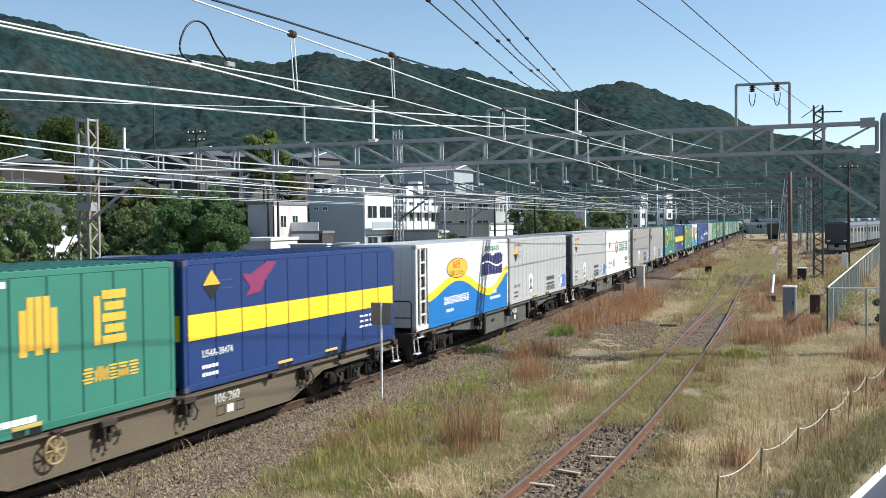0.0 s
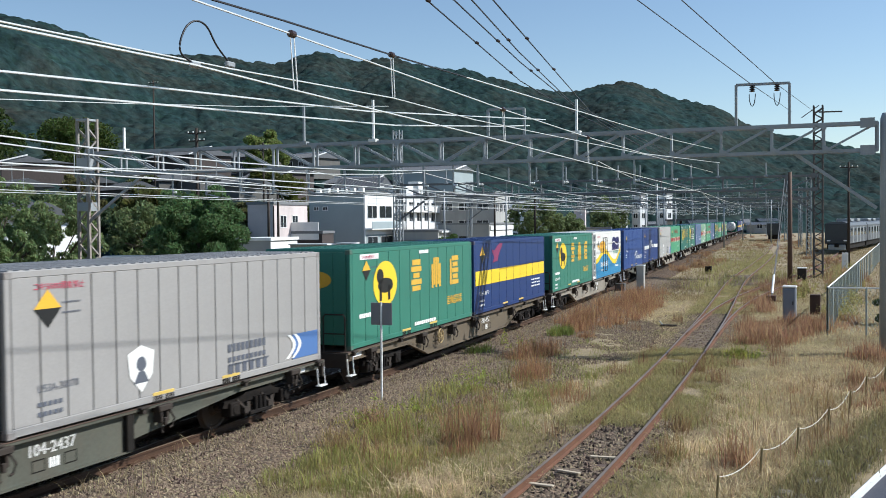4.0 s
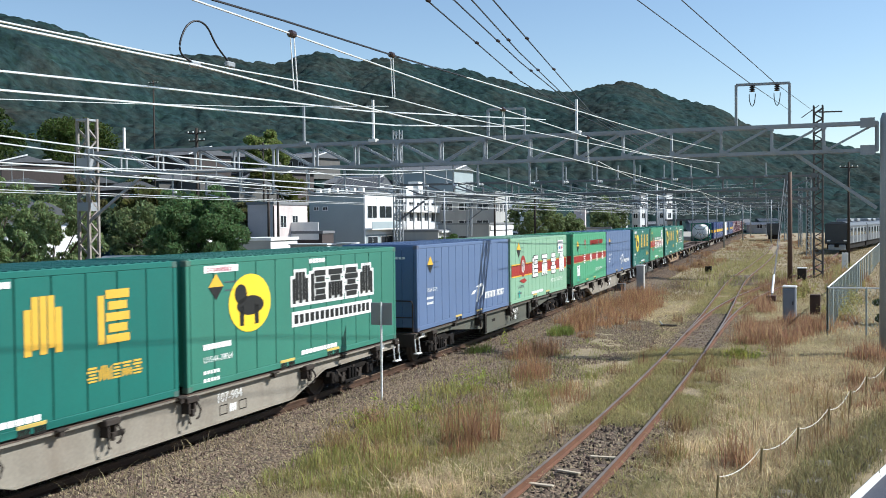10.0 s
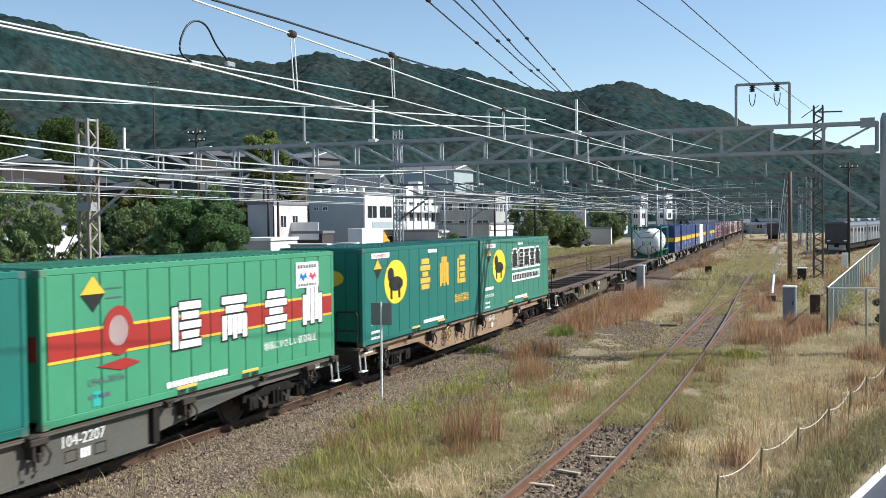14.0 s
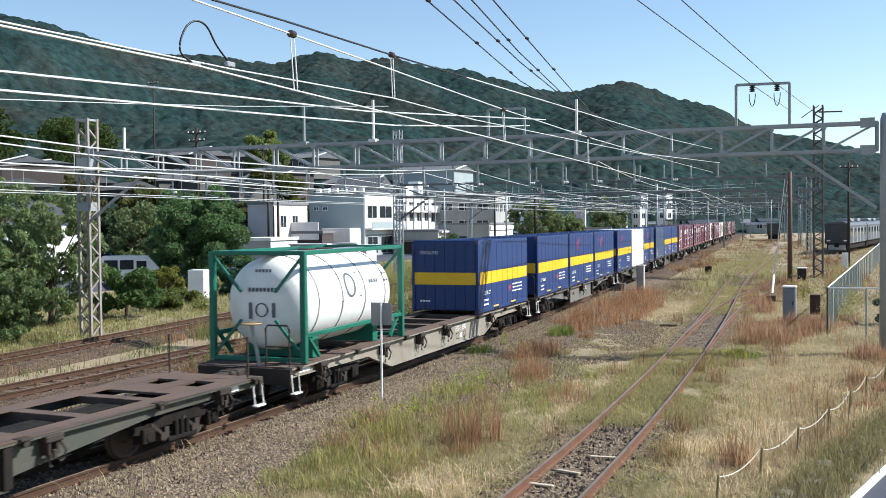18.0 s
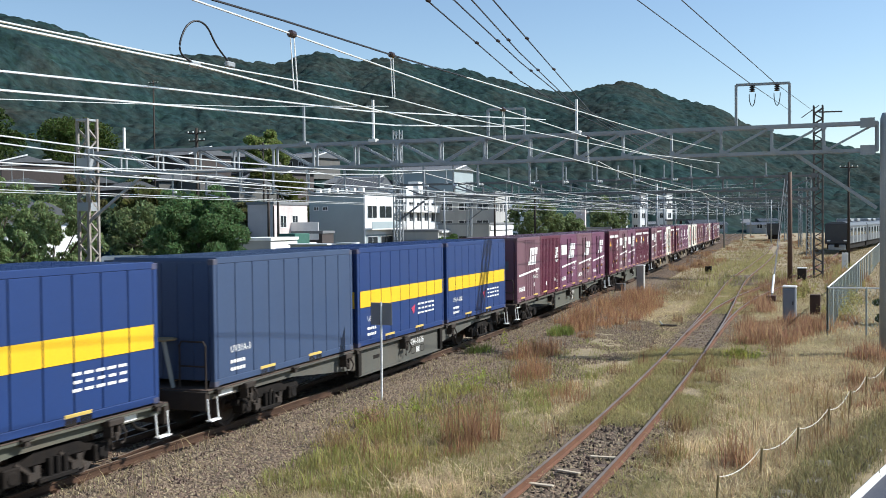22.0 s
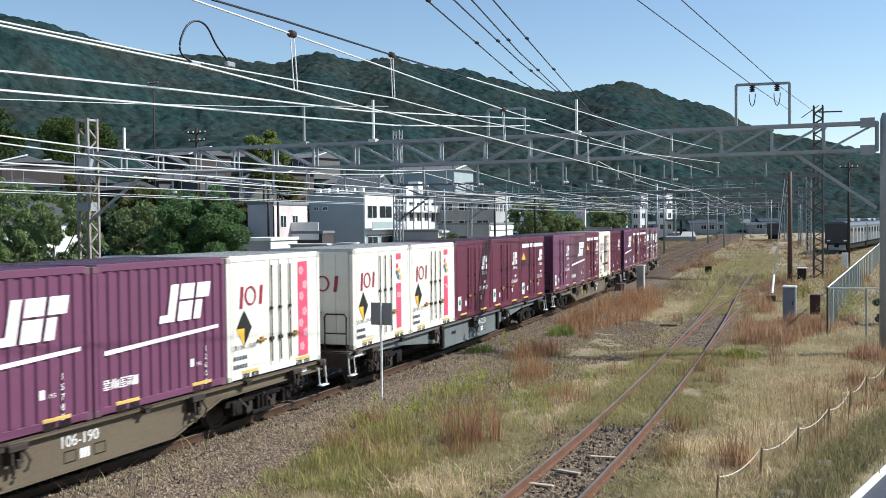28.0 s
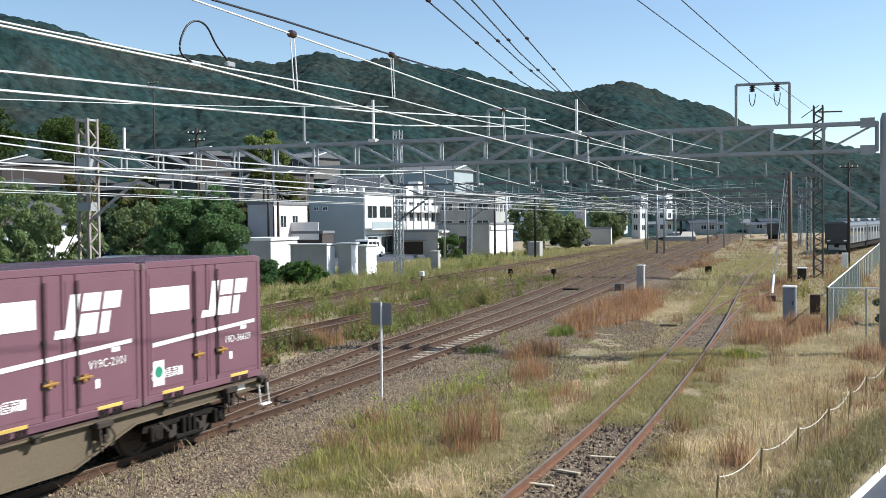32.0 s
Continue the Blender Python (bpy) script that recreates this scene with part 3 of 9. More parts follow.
def swoosh_box(text, color, low=True, stripes=False):
    c = shell(L31, color, "blue ribbed container with a white swoosh mark" if low else "blue container with white swoosh mark and white bars")
    panelled(c, L31, color, 14 if low else 9)
    sp = side_plane(L31)
    u, v = (5.4, 0.45) if low else (4.3, 1.0)
    m = Marks(sp)
    m.poly([(u - 0.55, v + 0.28), (u - 0.3, v + 0.4), (u + 0.05, v + 0.42), (u - 0.2, v + 0.3)])
    m.poly([(u, v), (u + 0.2, v + 0.5), (u + 0.34, v + 0.5), (u + 0.14, v)])
    m.poly([(u - 0.1, v + 0.5), (u + 0.6, v + 0.62), (u + 0.85, v + 0.48), (u + 0.3, v + 0.5)])
    m.poly([(u + 0.85, v + 0.48), (u + 0.7, v + 0.2), (u, v), (u + 0.3, v + 0.09), (u + 0.62, v + 0.3), (u + 0.68, v + 0.46)])
    slanted(m, u + 0.95, v + 0.05, 1.25, 0.22, 7, 0.15, 0.55)
    slanted(m, u + 2.35, v + 0.05, 0.9, 0.22, 5, 0.15, 0.55)
    m.done("swoosh_mark", P_WHITE, c, "white swoosh and name bars")
    if stripes:
        for a, b in ((0.75, 3.5), (6.9, 9.1)):
            Marks(sp).rect(a, b, 0.98, 1.23).done("white_bar", P_WHITE, c, "white bar")
    hazard(c, L31, 1.05, 1.9)
    numbers(c, L31, text, 0.75, 0.75 if stripes else 1.1, 0.17)
    Marks(end_plane(L31)).bars(1.2, 2.1, 0.9, 0.07, 8).done("small_print", P_WHITE, c)
    return c


def red_band_box(text, color, big=True, parcel=False):
    c = shell(L31, color, "green container with a red band and white blocks")
    panels = panelled(c, L31, color, 15)
    sp, hi, up = side_plane(L31), side_plane(L31, 0.03), side_plane(L31, 0.034)
    lo, hi_v = (1.06, 1.46) if big else (1.12, 1.42)
    band(c, L31, panels, lo - 0.05, hi_v + 0.05, P_GOLD if big else P_PALEGOLD, "gold_edge", "thin golden edge of the band")
    m = Marks(hi)
    for a, b in panels:
        m.rect(a, b, lo, hi_v)
    m.done("red_band", P_RED, c, "dull red band")
    Marks(end_plane(L31)).rect(0.1, 2.35, 1.06, 1.46).done("red_band", P_RED, c)
    m = Marks(up)
    if big:
        Marks(hi).bars(3.0, 0.2, 1.9, 0.11, 12, 0.85).done("small_print", P_WHITE, c)
        blocks(Marks(side_plane(L31, 0.032)), 3.2, 0.9, 0.82, 4, 1.55, 2, fat=0.05).done("name_rim", P_BLACK, c, "dark rim of the name")
        blocks(m, 3.2, 0.9, 0.82, 4, 1.55, 2, fat=0.02)
        Marks(up).disc(1.75, 1.4, 0.38, 0.42).poly([(1.2, 0.85), (1.9, 0.92), (2.3, 0.8), (1.8, 0.72)]).done("round_mark", P_RED, c, "red round mark")
        m.disc(1.75, 1.4, 0.24, 0.26)
        m.words("地球にやさしい鉄道輸送", 6.2, 0.5, 0.2)
        m.rect(7.55, 8.55, 1.72, 2.3)
        Marks(side_plane(L31, 0.038)).bars(7.62, 2.16, 0.85, 0.08, 7).bars(7.62, 1.76, 0.85, 0.05, 7).done("badge_print", P_GREYMARK, c)
        for q, tone in ((0, P_SKY), (1, P_PINK)):
            Marks(side_plane(L31, 0.038)).poly([(7.64 + q * 0.42, 1.86), (7.76 + q * 0.42, 2.08), (7.86 + q * 0.42, 1.98), (7.96 + q * 0.42, 2.08), (8.06 + q * 0.42, 1.86), (7.96 + q * 0.42, 1.96), (7.86 + q * 0.42, 1.86), (7.74 + q * 0.42, 1.96)]).done("badge_wave", tone, c)
    else:
        blocks(m, 2.6, 1.0, 0.48, 4, 1.75)
        Marks(up).disc(3.0, 2.05, 0.16).poly([(2.85, 1.8), (3.2, 1.83), (3.0, 1.75)]).done("round_mark", P_RED, c, "small red round mark")
        m.disc(3.0, 2.05, 0.09)
        m.words("地球にやさしい鉄道輸送", 5.9, 0.5, 0.19)
        q = Marks(up)
        if parcel:
            slanted(q, 4.4, 1.9, 2.4, 0.24, 10, 0.2, 0.6)
            slanted(q, 6.9, 1.9, 1.3, 0.24, 6, 0.2, 0.6)
        else:
            blocks(q, 3.5, 1.85, 0.32, 9, 0.36)
        q.done("name_mark", P_RED, c, "red plain name mark")
    m.done("name_mark", P_WHITE, c, "white stroke blocks")
    hazard(c, L31, 1.15, 2.05 if big else 1.9, 0.3)
    if parcel:
        Marks(sp).rect(1.0, 1.65, 0.45, 0.95).done("label_plate", P_WHITE, c)
        Marks(hi).words("特殊", 1.15, 0.75, 0.16).words("コンテナ", 1.05, 0.53, 0.13).done("label_words", P_BLACK, c)
    numbers(c, L31, text, 1.0, 0.55 if big else 0.3, 0.17, P_GREYMARK, 1)
    Marks(sp).rect(1.1, 1.3, 0.2, 0.45).done("teal_label", paint(0.05, 0.4, 0.35), c)
    return c


def white_box():
    c = shell(L20, (0.8, 0.8, 0.78), "plain white twenty-foot container with rusty corners", H=2.5, pockets=False)
    bm = bmesh.new()
    box(bm, BOX_W / 2 - 0.02, BOX_W / 2 - 0.002, -L20 / 2 + 0.12, L20 / 2 - 0.12, 0.15, 2.4)
    part("side_sheet", bm, P_WHITE, c)
    sp = side_plane(L20, 0.02)
    m = Marks(sp).bars(4.3, 2.02, 0.6, 0.07, 5, 0.5, 0.3).bars(5.0, 2.02, 0.65, 0.09, 5)
    m.bars(0.5, 0.62, 0.3, 0.04, 5).bars(0.5, 0.48, 0.3, 0.04, 4)
    m.done("small_print", P_GREYMARK, c)
    rows = Marks(sp)
    for k in range(22):
        rows.rect(0.3 + k * 0.25, 0.34 + k * 0.25, 0.24, 0.29)
    rows.done("rivet_row", P_GREYMARK, c, "row of dark rivets along the foot")
    rust = mat("rust bloom", (0.3, 0.15, 0.07), rough=0.9, var=0.4, scale=8)
    for u0, u1, v0, v1 in ((0.02, 0.1, 0.05, 0.75), (L20 - 0.1, L20 - 0.03, 0.05, 0.5), (0.14, 0.5, 0.04, 0.09), (3.9, 4.4, 0.04, 0.08)):
        Marks(side_plane(L20, 0.024)).poly([(u0, v0), (u1, v0), (u1 * 0.7 + u0 * 0.3, v1), (u0, v1 * 0.92 + v0 * 0.08)]).done("rust_patch", rust, c, "rust-brown streak")
    return c


@lru_cache(None)
def door_leaf_mesh(w, h, color):
    bm = bmesh.new()
    box(bm, -0.03, 0.012, 0.012, w - 0.012, 0, h, bevel=0.008)
    box(bm, 0.012, 0.02, 0.08, w - 0.08, 0.1, h - 0.1, bevel=0.006)
    return mesh_of(bm, "door", paint(*color))


@lru_cache(None)
def lock_mesh():
    bm = bmesh.new()
    bar(bm, (0.035, 0, 0.1), (0.035, 0, 2.15), 0.03, sides=6)
    box(bm, 0.0, 0.05, -0.06, 0.06, 0.55, 0.62)
    box(bm, 0.0, 0.05, -0.04, 0.04, 1.2, 1.26)
    return mesh_of(bm, "lock_bar", M_DARKSTEEL)


@lru_cache(None)
def handle_mesh():
    bm = bmesh.new()
    box(bm, 0.0, 0.06, -0.16, 0.16, -0.02, 0.02, bevel=0.006)
    box(bm, 0.0, 0.05, -0.04, 0.04, -0.06, 0.06)
    return mesh_of(bm, "door_handle", mat("handle brass", (0.4, 0.22, 0.06), rough=0.5, metal=0.4))


def small_box(text, color, side="doors", mark="slant", top=True, rect=False, diamond=False, green=False, sign=False):
    """A twelve-foot container, with side doors or a ribbed side."""
    look_of = {"doors": "with plain side doors", "ribs": "with a ribbed side"}[side]
    shade = {MAROON: "dark maroon", PURPLE: "purple", MAUVE: "faded mauve"}[color]
    c = shell(L12, color, f"{shade} twelve-foot container {look_of} and white marks", roof=(color[0] * 0.7 + 0.05, color[1] * 0.7 + 0.05, color[2] * 0.7 + 0.05))
    sp = side_plane(L12, 0.034)
    flat = side == "ribs" and text.startswith("V19B")
    if flat:
        for a, b in ((0.12, 1.1), (2.72, L12 - 0.12)):
            part("side_panel", plate_mesh(round(b - a, 3), 2.25, color), None, c, at=(BOX_W / 2 - 0.018, a - L12 / 2, 0.15))
        part("ribbed_side", ribbed_mesh(1.62, 2.25, color, 5), None, c, at=(BOX_W / 2 + 0.002, 1.1 - L12 / 2, 0.15))
        sp = side_plane(L12, 0.024)
    elif side == "ribs":
        part("ribbed_side", ribbed_mesh(L12 - 0.24, 2.25, color, 13), None, c, at=(BOX_W / 2 + 0.002, -L12 / 2 + 0.12, 0.15))
        sp = side_plane(L12, 0.024)
    else:
        cuts = (0.12, 1.25, 1.55, 1.95, 2.45, L12 - 0.12) if not rect else (0.12, 1.45, 1.85, 2.15, L12 - 0.12)
        for a, b in zip(cuts[:-1], cuts[1:]):
            part("side_door", door_leaf_mesh(round(b - a, 3), 2.25, color), None, c, at=(BOX_W / 2 - 0.015, a - L12 / 2, 0.15))
        for a in cuts[1:-1:2]:
            part("lock_bar", lock_mesh(), None, c, at=(BOX_W / 2, a - L12 / 2, 0.15))
        for a in (cuts[1] + 0.1, cuts[-2] + 0.15):
            part("door_handle", handle_mesh(), None, c, at=(BOX_W / 2, a - L12 / 2, 0.72))
    m = Marks(sp)
    if mark == "slant":
        leaning_mark(m, 1.72, 1.4, 1.35, 0.68)
        m.poly([(0.25, 1.0), (3.45, 1.16), (3.45, 1.23), (0.25, 1.08)])
        if rect:
            m.rect(0.2, 1.3, 1.6, 2.05)
        blocks(m, 0.2, 0.42, 0.17, 4, 0.19)
    else:
        m.rect(2.66, 2.9, 1.52, 1.63).rect(2.8, 2.9, 1.63, 1.98).rect(2.97, 3.07, 1.52, 1.98).rect(3.07, 3.27, 1.76, 1.98).rect(3.17, 3.27, 1.52, 1.7)
        blocks(m, 2.76, 1.34, 0.11, 4, 0.125)
        if top:
            n = 12 if side == "ribs" else 2
            for k in range(n):
                w = (L12 - 0.5) / n
                m.rect(0.25 + k * w, 0.25 + k * w + w * (0.7 if n > 3 else 0.94), 2.12, 2.27)
    if side == "ribs" and not flat:
        for k, ch in enumerate(text.split("-")[-1]):
            m.words(ch, 3.0, 0.75 - k * 0.16, 0.15)
        m.words(text.split("-")[0], 2.72, 0.5, 0.1)
    else:
        m.words(text, 2.4, 0.83, 0.2).rect(2.95, 3.15, 1.05, 1.13)
    m.rect(2.55, 2.66, 0.5, 0.65).rect(0.95, 1.07, 0.42, 0.58)
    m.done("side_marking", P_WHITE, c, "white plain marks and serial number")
    if diamond:
        hazard(c, L12, 0.5, 1.65, 0.3)
    if green:
        Marks(sp).rect(0.25, 0.55, 0.3, 0.75).done("paper_label", P_WHITE, c)
        Marks(side_plane(L12, 0.038)).disc(0.4, 0.55, 0.1).done("label_mark", P_SEAGREEN, c)
    if sign:
        e = Marks(end_plane(L12))
        leaning_mark(e, 0.85, 1.8, 1.0, 0.42)
        e.done("end_mark", P_WHITE, c, "white plain mark on the end wall")
        Marks(end_plane(L12)).rect(0.6, 2.1, 1.3, 1.62).done("end_plate", P_GREYMARK, c)
        Marks(end_plane(L12)).rect(1.4, 1.9, 0.6, 0.95).done("end_label", P_SEAGREEN, c)
    return c


def cream_box(text, pink=True):
    col = (0.72, 0.69, 0.6)
    c = shell(L12, col, "cream white twelve-foot container with a rose stripe and rusty edges", roof=(0.5, 0.48, 0.43))
    cuts = (0.12, 1.6, 1.95, 2.35, L12 - 0.12)
    for a, b in zip(cuts[:-1], cuts[1:]):
        part("side_door", door_leaf_mesh(round(b - a, 3), 2.25, col), None, c, at=(BOX_W / 2 - 0.015, a - L12 / 2, 0.15))
    for a in cuts[1:-1]:
        part("lock_bar", lock_mesh(), None, c, at=(BOX_W / 2, a - L12 / 2, 0.15))
    for a in (1.2, 2.55):
        part("door_handle", handle_mesh(), None, c, at=(BOX_W / 2, a - L12 / 2, 0.75))
    sp = side_plane(L12, 0.034)
    wine = paint(0.3, 0.03, 0.06, 0.1)
    ringed_mark(Marks(sp), 0.3, 1.5, 1.05, 0.4).done("name_mark", wine, c, "wine-red ring between two bars")
    low, high = Marks(sp), Marks(sp)
    high.poly([(0.3, 1.05), (0.58, 1.42), (0.86, 1.05), (0.58, 1.05)]).poly([(0.58, 1.05), (0.86, 1.05), (0.58, 0.68)])
    low.poly([(0.3, 1.05), (0.58, 1.05), (0.58, 0.68)])
    high.done("warning_mark", P_BLACK, c, "black part of a diamond mark")
    low.done("warning_mark", P_GOLD, c, "amber quarter of a diamond mark")
    dots = Marks(side_plane(L12, 0.038))
    if pink == "flowers":
        Marks(sp).rect(2.72, 3.12, 0.22, 2.32).done("rose_stripe", P_ROSE, c, "full-height rose stripe with pale blossoms")
        for u, v in ((2.84, 2.12), (3.0, 1.8), (2.85, 1.55), (2.98, 1.2), (2.82, 0.95), (3.02, 0.72), (2.86, 0.42)):
            for k in range(5):
                dots.disc(u + 0.06 * math.cos(k * 1.257), v + 0.06 * math.sin(k * 1.257), 0.045, n=10)
        dots.done("blossoms", paint(0.7, 0.35, 0.4, 0.1), c, "pale pink blossoms")
    elif pink:
        Marks(sp).rect(2.72, 3.05, 0.28, 1.5).done("rose_stripe", P_ROSE, c, "rose stripe")
        Marks(sp).rect(2.72, 3.05, 2.16, 2.32).done("rose_stripe", P_ROSE, c)
        Marks(side_plane(L12, 0.038)).words("19A", 2.74, 1.12, 0.2, 0.2, 0.8).done("stripe_words", P_WHITE, c)
        for u, v, tone in ((2.8, 1.98, P_ROSE), (2.76, 1.8, P_GREYMARK), (2.94, 1.84, P_GOLD), (2.86, 1.68, P_SKY), (3.0, 1.66, P_GOLD)):
            Marks(sp).disc(u, v, 0.075, n=14).done("colour_dot", tone, c)
    m = Marks(sp).words(text, 0.15, 0.62, 0.15).bars(0.2, 0.42, 0.5, 0.08, 5).bars(0.2, 0.25, 0.5, 0.08, 5)
    m.done("serial_number", P_GREYMARK, c)
    e = Marks(end_plane(L12))
    ringed_mark(e, 1.1, 1.45, 1.0, 0.4).done("name_mark", wine, c)
    return c


def tank_box():
    c = thing("tank_container", "white tank container in a dark green steel frame", "tank container", "containers on the train")
    g = paint(0.015, 0.15, 0.1)
    w, L, H = 1.2, 5.6, 2.55
    bm = bmesh.new()
    prof = [(0.02, -2.62), (0.55, -2.6), (0.9, -2.5), (1.08, -2.3), (1.12, -2.1), (1.12, 2.1), (1.08, 2.3), (0.9, 2.5), (0.55, 2.6), (0.02, 2.62)]
    ringed(bm, prof, (0, 0, 1.3), "Y", 40)
    tank = part("tank", bm, paint(0.78, 0.78, 0.76, 0.2), c, "white cylindrical tank", smooth=True)
    for y in (-1.9, -0.65, 0.65, 1.9):
        bm = bmesh.new()
        ringed(bm, [(1.122, -0.02), (1.13, -0.02), (1.13, 0.02), (1.122, 0.02)], (0, y, 1.3), "Y", 40)
        part("tank_band", bm, M_DARKSTEEL, c)
    for sx in (-1, 1):
        for sy in (-1, 1):
            bm = bmesh.new()
            box(bm, sx * w - 0.07, sx * w + 0.07, sy * L / 2 - 0.07, sy * L / 2 + 0.07, 0, H, bevel=0.012)
            part("frame_post", bm, g, c)
            bm = bmesh.new()
            bar(bm, (sx * (w - 0.02), sy * (L / 2 - 0.05), 0.75), (sx * (w - 0.02), sy * (L / 2 - 0.75), 0.08), 0.07)
            part("frame_brace", bm, g, c)
            bm = bmesh.new()
            bar(bm, (sx * w, sy * L / 2, H - 0.1), (sx * 0.45, sy * (L / 2 - 0.03), H - 0.95), 0.06)
            bar(bm, (sx * w, sy * L / 2, 0.1), (sx * 0.45, sy * (L / 2 - 0.03), 0.95), 0.06)
            part("end_brace", bm, g, c)
        for z in (H - 0.05, 0.62):
            bm = bmesh.new()
            box(bm, sx * w - 0.05, sx * w + 0.05, -L / 2, L / 2, z - 0.05, z + 0.05, bevel=0.01)
            part("side_rail", bm, g, c)
    for sy in (-1, 1):
        for z in (H - 0.05, 0.06):
            bm = bmesh.new()
            box(bm, -w, w, sy * L / 2 - 0.05, sy * L / 2 + 0.05, z - 0.05, z + 0.05, bevel=0.01)
            part("end_rail", bm, g, c)
        bm = bmesh.new()
        box(bm, -0.9, 0.9, sy * 1.7 - 0.15, sy * 1.7 + 0.15, 0, 0.5)
        part("saddle", bm, g, c)
    for y in (-0.4, 0.5):
        bm = bmesh.new()
        ringed(bm, [(0.25, 0), (0.25, 0.12), (0.2, 0.16)], (0, y, 2.38), "Z", 16)
        part("manhole_cover", bm, M_DARKSTEEL, c, "dark round manhole cover")
    bm = bmesh.new()
    box(bm, -0.25, 0.25, -L / 2 + 0.2, L / 2 - 0.2, 2.47, 2.5)
    part("walkway", bm, M_STEEL, c)

    def skin(u, v):
        a = v / 1.12
        return (1.128 * math.cos(a), u, 1.3 + 1.128 * math.sin(a))

    ringed_mark(Marks(skin), -0.9, 0.0, 1.5, 0.66, 0.0).bars(0.95, 0.3, 0.6, 0.1, 4).bars(1.9, 0.5, 0.3, 0.06, 2).bars(1.9, 0.3, 0.3, 0.06, 2).done("name_mark", P_GREYMARK, c, "grey plain name mark")
    e = Marks(lambda u, v: (u, -2.63, v))
    ringed_mark(e, -0.45, 1.0, 0.9, 0.34, 0.0)
    e.bars(-0.35, 1.6, 0.8, 0.09, 8).bars(-0.15, 2.05, 0.45, 0.07, 5)
    e.done("end_mark", P_GREYMARK, c)
    return c


# ---- wagons ----
@lru_cache(None)
def wagon_meshes(tone, short):
    p = mat("wagon paint", tone, rough=0.75, var=0.22, scale=1.2, fine=18, bump=0.12, dirt=(0.13, 0.085, 0.055), dirt_amount=0.55)
    deck = mat("rusty deck", (0.1, 0.068, 0.052), rough=0.95, var=0.3, scale=1.5, dirt=RUST, dirt_amount=0.5)
    out = {"paint": p}
    low = 0.3
    poly = [(-9.6, 0.98), (-9.6, 0.8), (-5.5, 0.76), (-4.0, low), (4.0, low), (5.5, 0.76), (9.6, 0.8), (9.6, 0.98)]
    if short:
        poly = [(-9.6, 0.98), (-9.6, 0.8), (-6.2, 0.77), (-3.1, 0.47), (-2.95, 0.45), (-2.9, low), (2.9, low), (2.95, 0.45), (3.1, 0.47), (6.2, 0.77), (9.6, 0.8), (9.6, 0.98)]
    bm = bmesh.new()
    prism_x(bm, poly, 1.08, 1.11)
    box(bm, 1.04, 1.22, -9.6, 9.6, 0.95, 1.0)
    if short:
        box(bm, 1.04, 1.17, -2.9, 2.9, low - 0.03, low)
    else:
        prism_x(bm, [(-9.6, 0.8), (-5.5, 0.76), (-4.0, low), (4.0, low), (5.5, 0.76), (9.6, 0.8), (9.6, 0.77), (5.52, 0.73), (4.02, low - 0.03), (-4.02, low - 0.03), (-5.52, 0.73), (-9.6, 0.77)], 1.04, 1.17)
    out["side_sill"] = mesh_of(bm, "side_sill", p)
    bm = bmesh.new()
    box(bm, 1.1, 1.2, -0.09, 0.09, low, 0.95, bevel=0.01)
    out["knee_rib"] = mesh_of(bm, "knee_rib", M_BLACK)
    bm = bmesh.new()
    box(bm, 1.1, 1.3, -0.12, 0.12, 0.985, 1.025, bevel=0.008)
    box(bm, 1.16, 1.28, -0.05, 0.05, 0.9, 0.985)
    out["twist_lock"] = mesh_of(bm, "twist_lock", M_DARKSTEEL)
    bm = bmesh.new()
    box(bm, -0.25, 0.25, -9.6, 9.6, 0.5, 0.9)
    out["centre_sill"] = mesh_of(bm, "centre_sill", M_BLACK)
    bm = bmesh.new()
    box(bm, -1.1, 1.1, -0.14, 0.14, 0.86, 1.0)
    out["cross_beam"] = mesh_of(bm, "cross_beam", deck)
    bm = bmesh.new()
    box(bm, -1.1, 1.1, -1.15, -0.3, 0.95, 1.0)
    box(bm, -1.1, 1.1, 0.3, 1.15, 0.95, 1.0)
    for a, b in ((-1.1, -0.75), (-0.2, 0.2), (0.7, 1.1)):
        box(bm, a, b, -0.3, 0.3, 0.952, 0.998)
    out["end_plate"] = mesh_of(bm, "deck_plate", deck)
    bm = bmesh.new()
    box(bm, 0.75, 1.23, -9.6, 9.6, 1.0, 1.012)
    out["deck_edge"] = mesh_of(bm, "deck_edge", deck)
    bm = bmesh.new()
    box(bm, 1.11, 1.27, -0.13, -0.06, 0.66, 0.96, bevel=0.008)
    box(bm, 1.11, 1.27, 0.06, 0.13, 0.66, 0.96, bevel=0.008)
    box(bm, 1.11, 1.31, -0.19, 0.19, 0.86, 0.97, bevel=0.015)
    tube(bm, [(1.27, 0.13, 0.86), (1.32, 0.2, 0.7), (1.3, 0.16, 0.56), (1.29, 0.1, 0.54)], 0.022)
    tube(bm, [(1.27, -0.1, 0.86), (1.31, -0.14, 0.68), (1.29, -0.12, 0.5), (1.27, -0.06, 0.48)], 0.022)
    box(bm, 1.24, 1.3, -0.03, 0.05, 0.6, 0.74, bevel=0.01)
    out["lashing_bracket"] = mesh_of(bm, "lashing_bracket", M_DARKSTEEL)
    bm = bmesh.new()
    torus(bm, (1.26, 0, 0.72), 0.215, 0.02)
    for k in range(4):
        a = math.pi * k / 4
        bar(bm, (1.26, 0.21 * math.cos(a), 0.72 + 0.21 * math.sin(a)), (1.26, -0.21 * math.cos(a), 0.72 - 0.21 * math.sin(a)), 0.022)
    ringed(bm, [(0.05, -0.1), (0.05, 0.03)], (1.26, 0, 0.72), "X", 10)
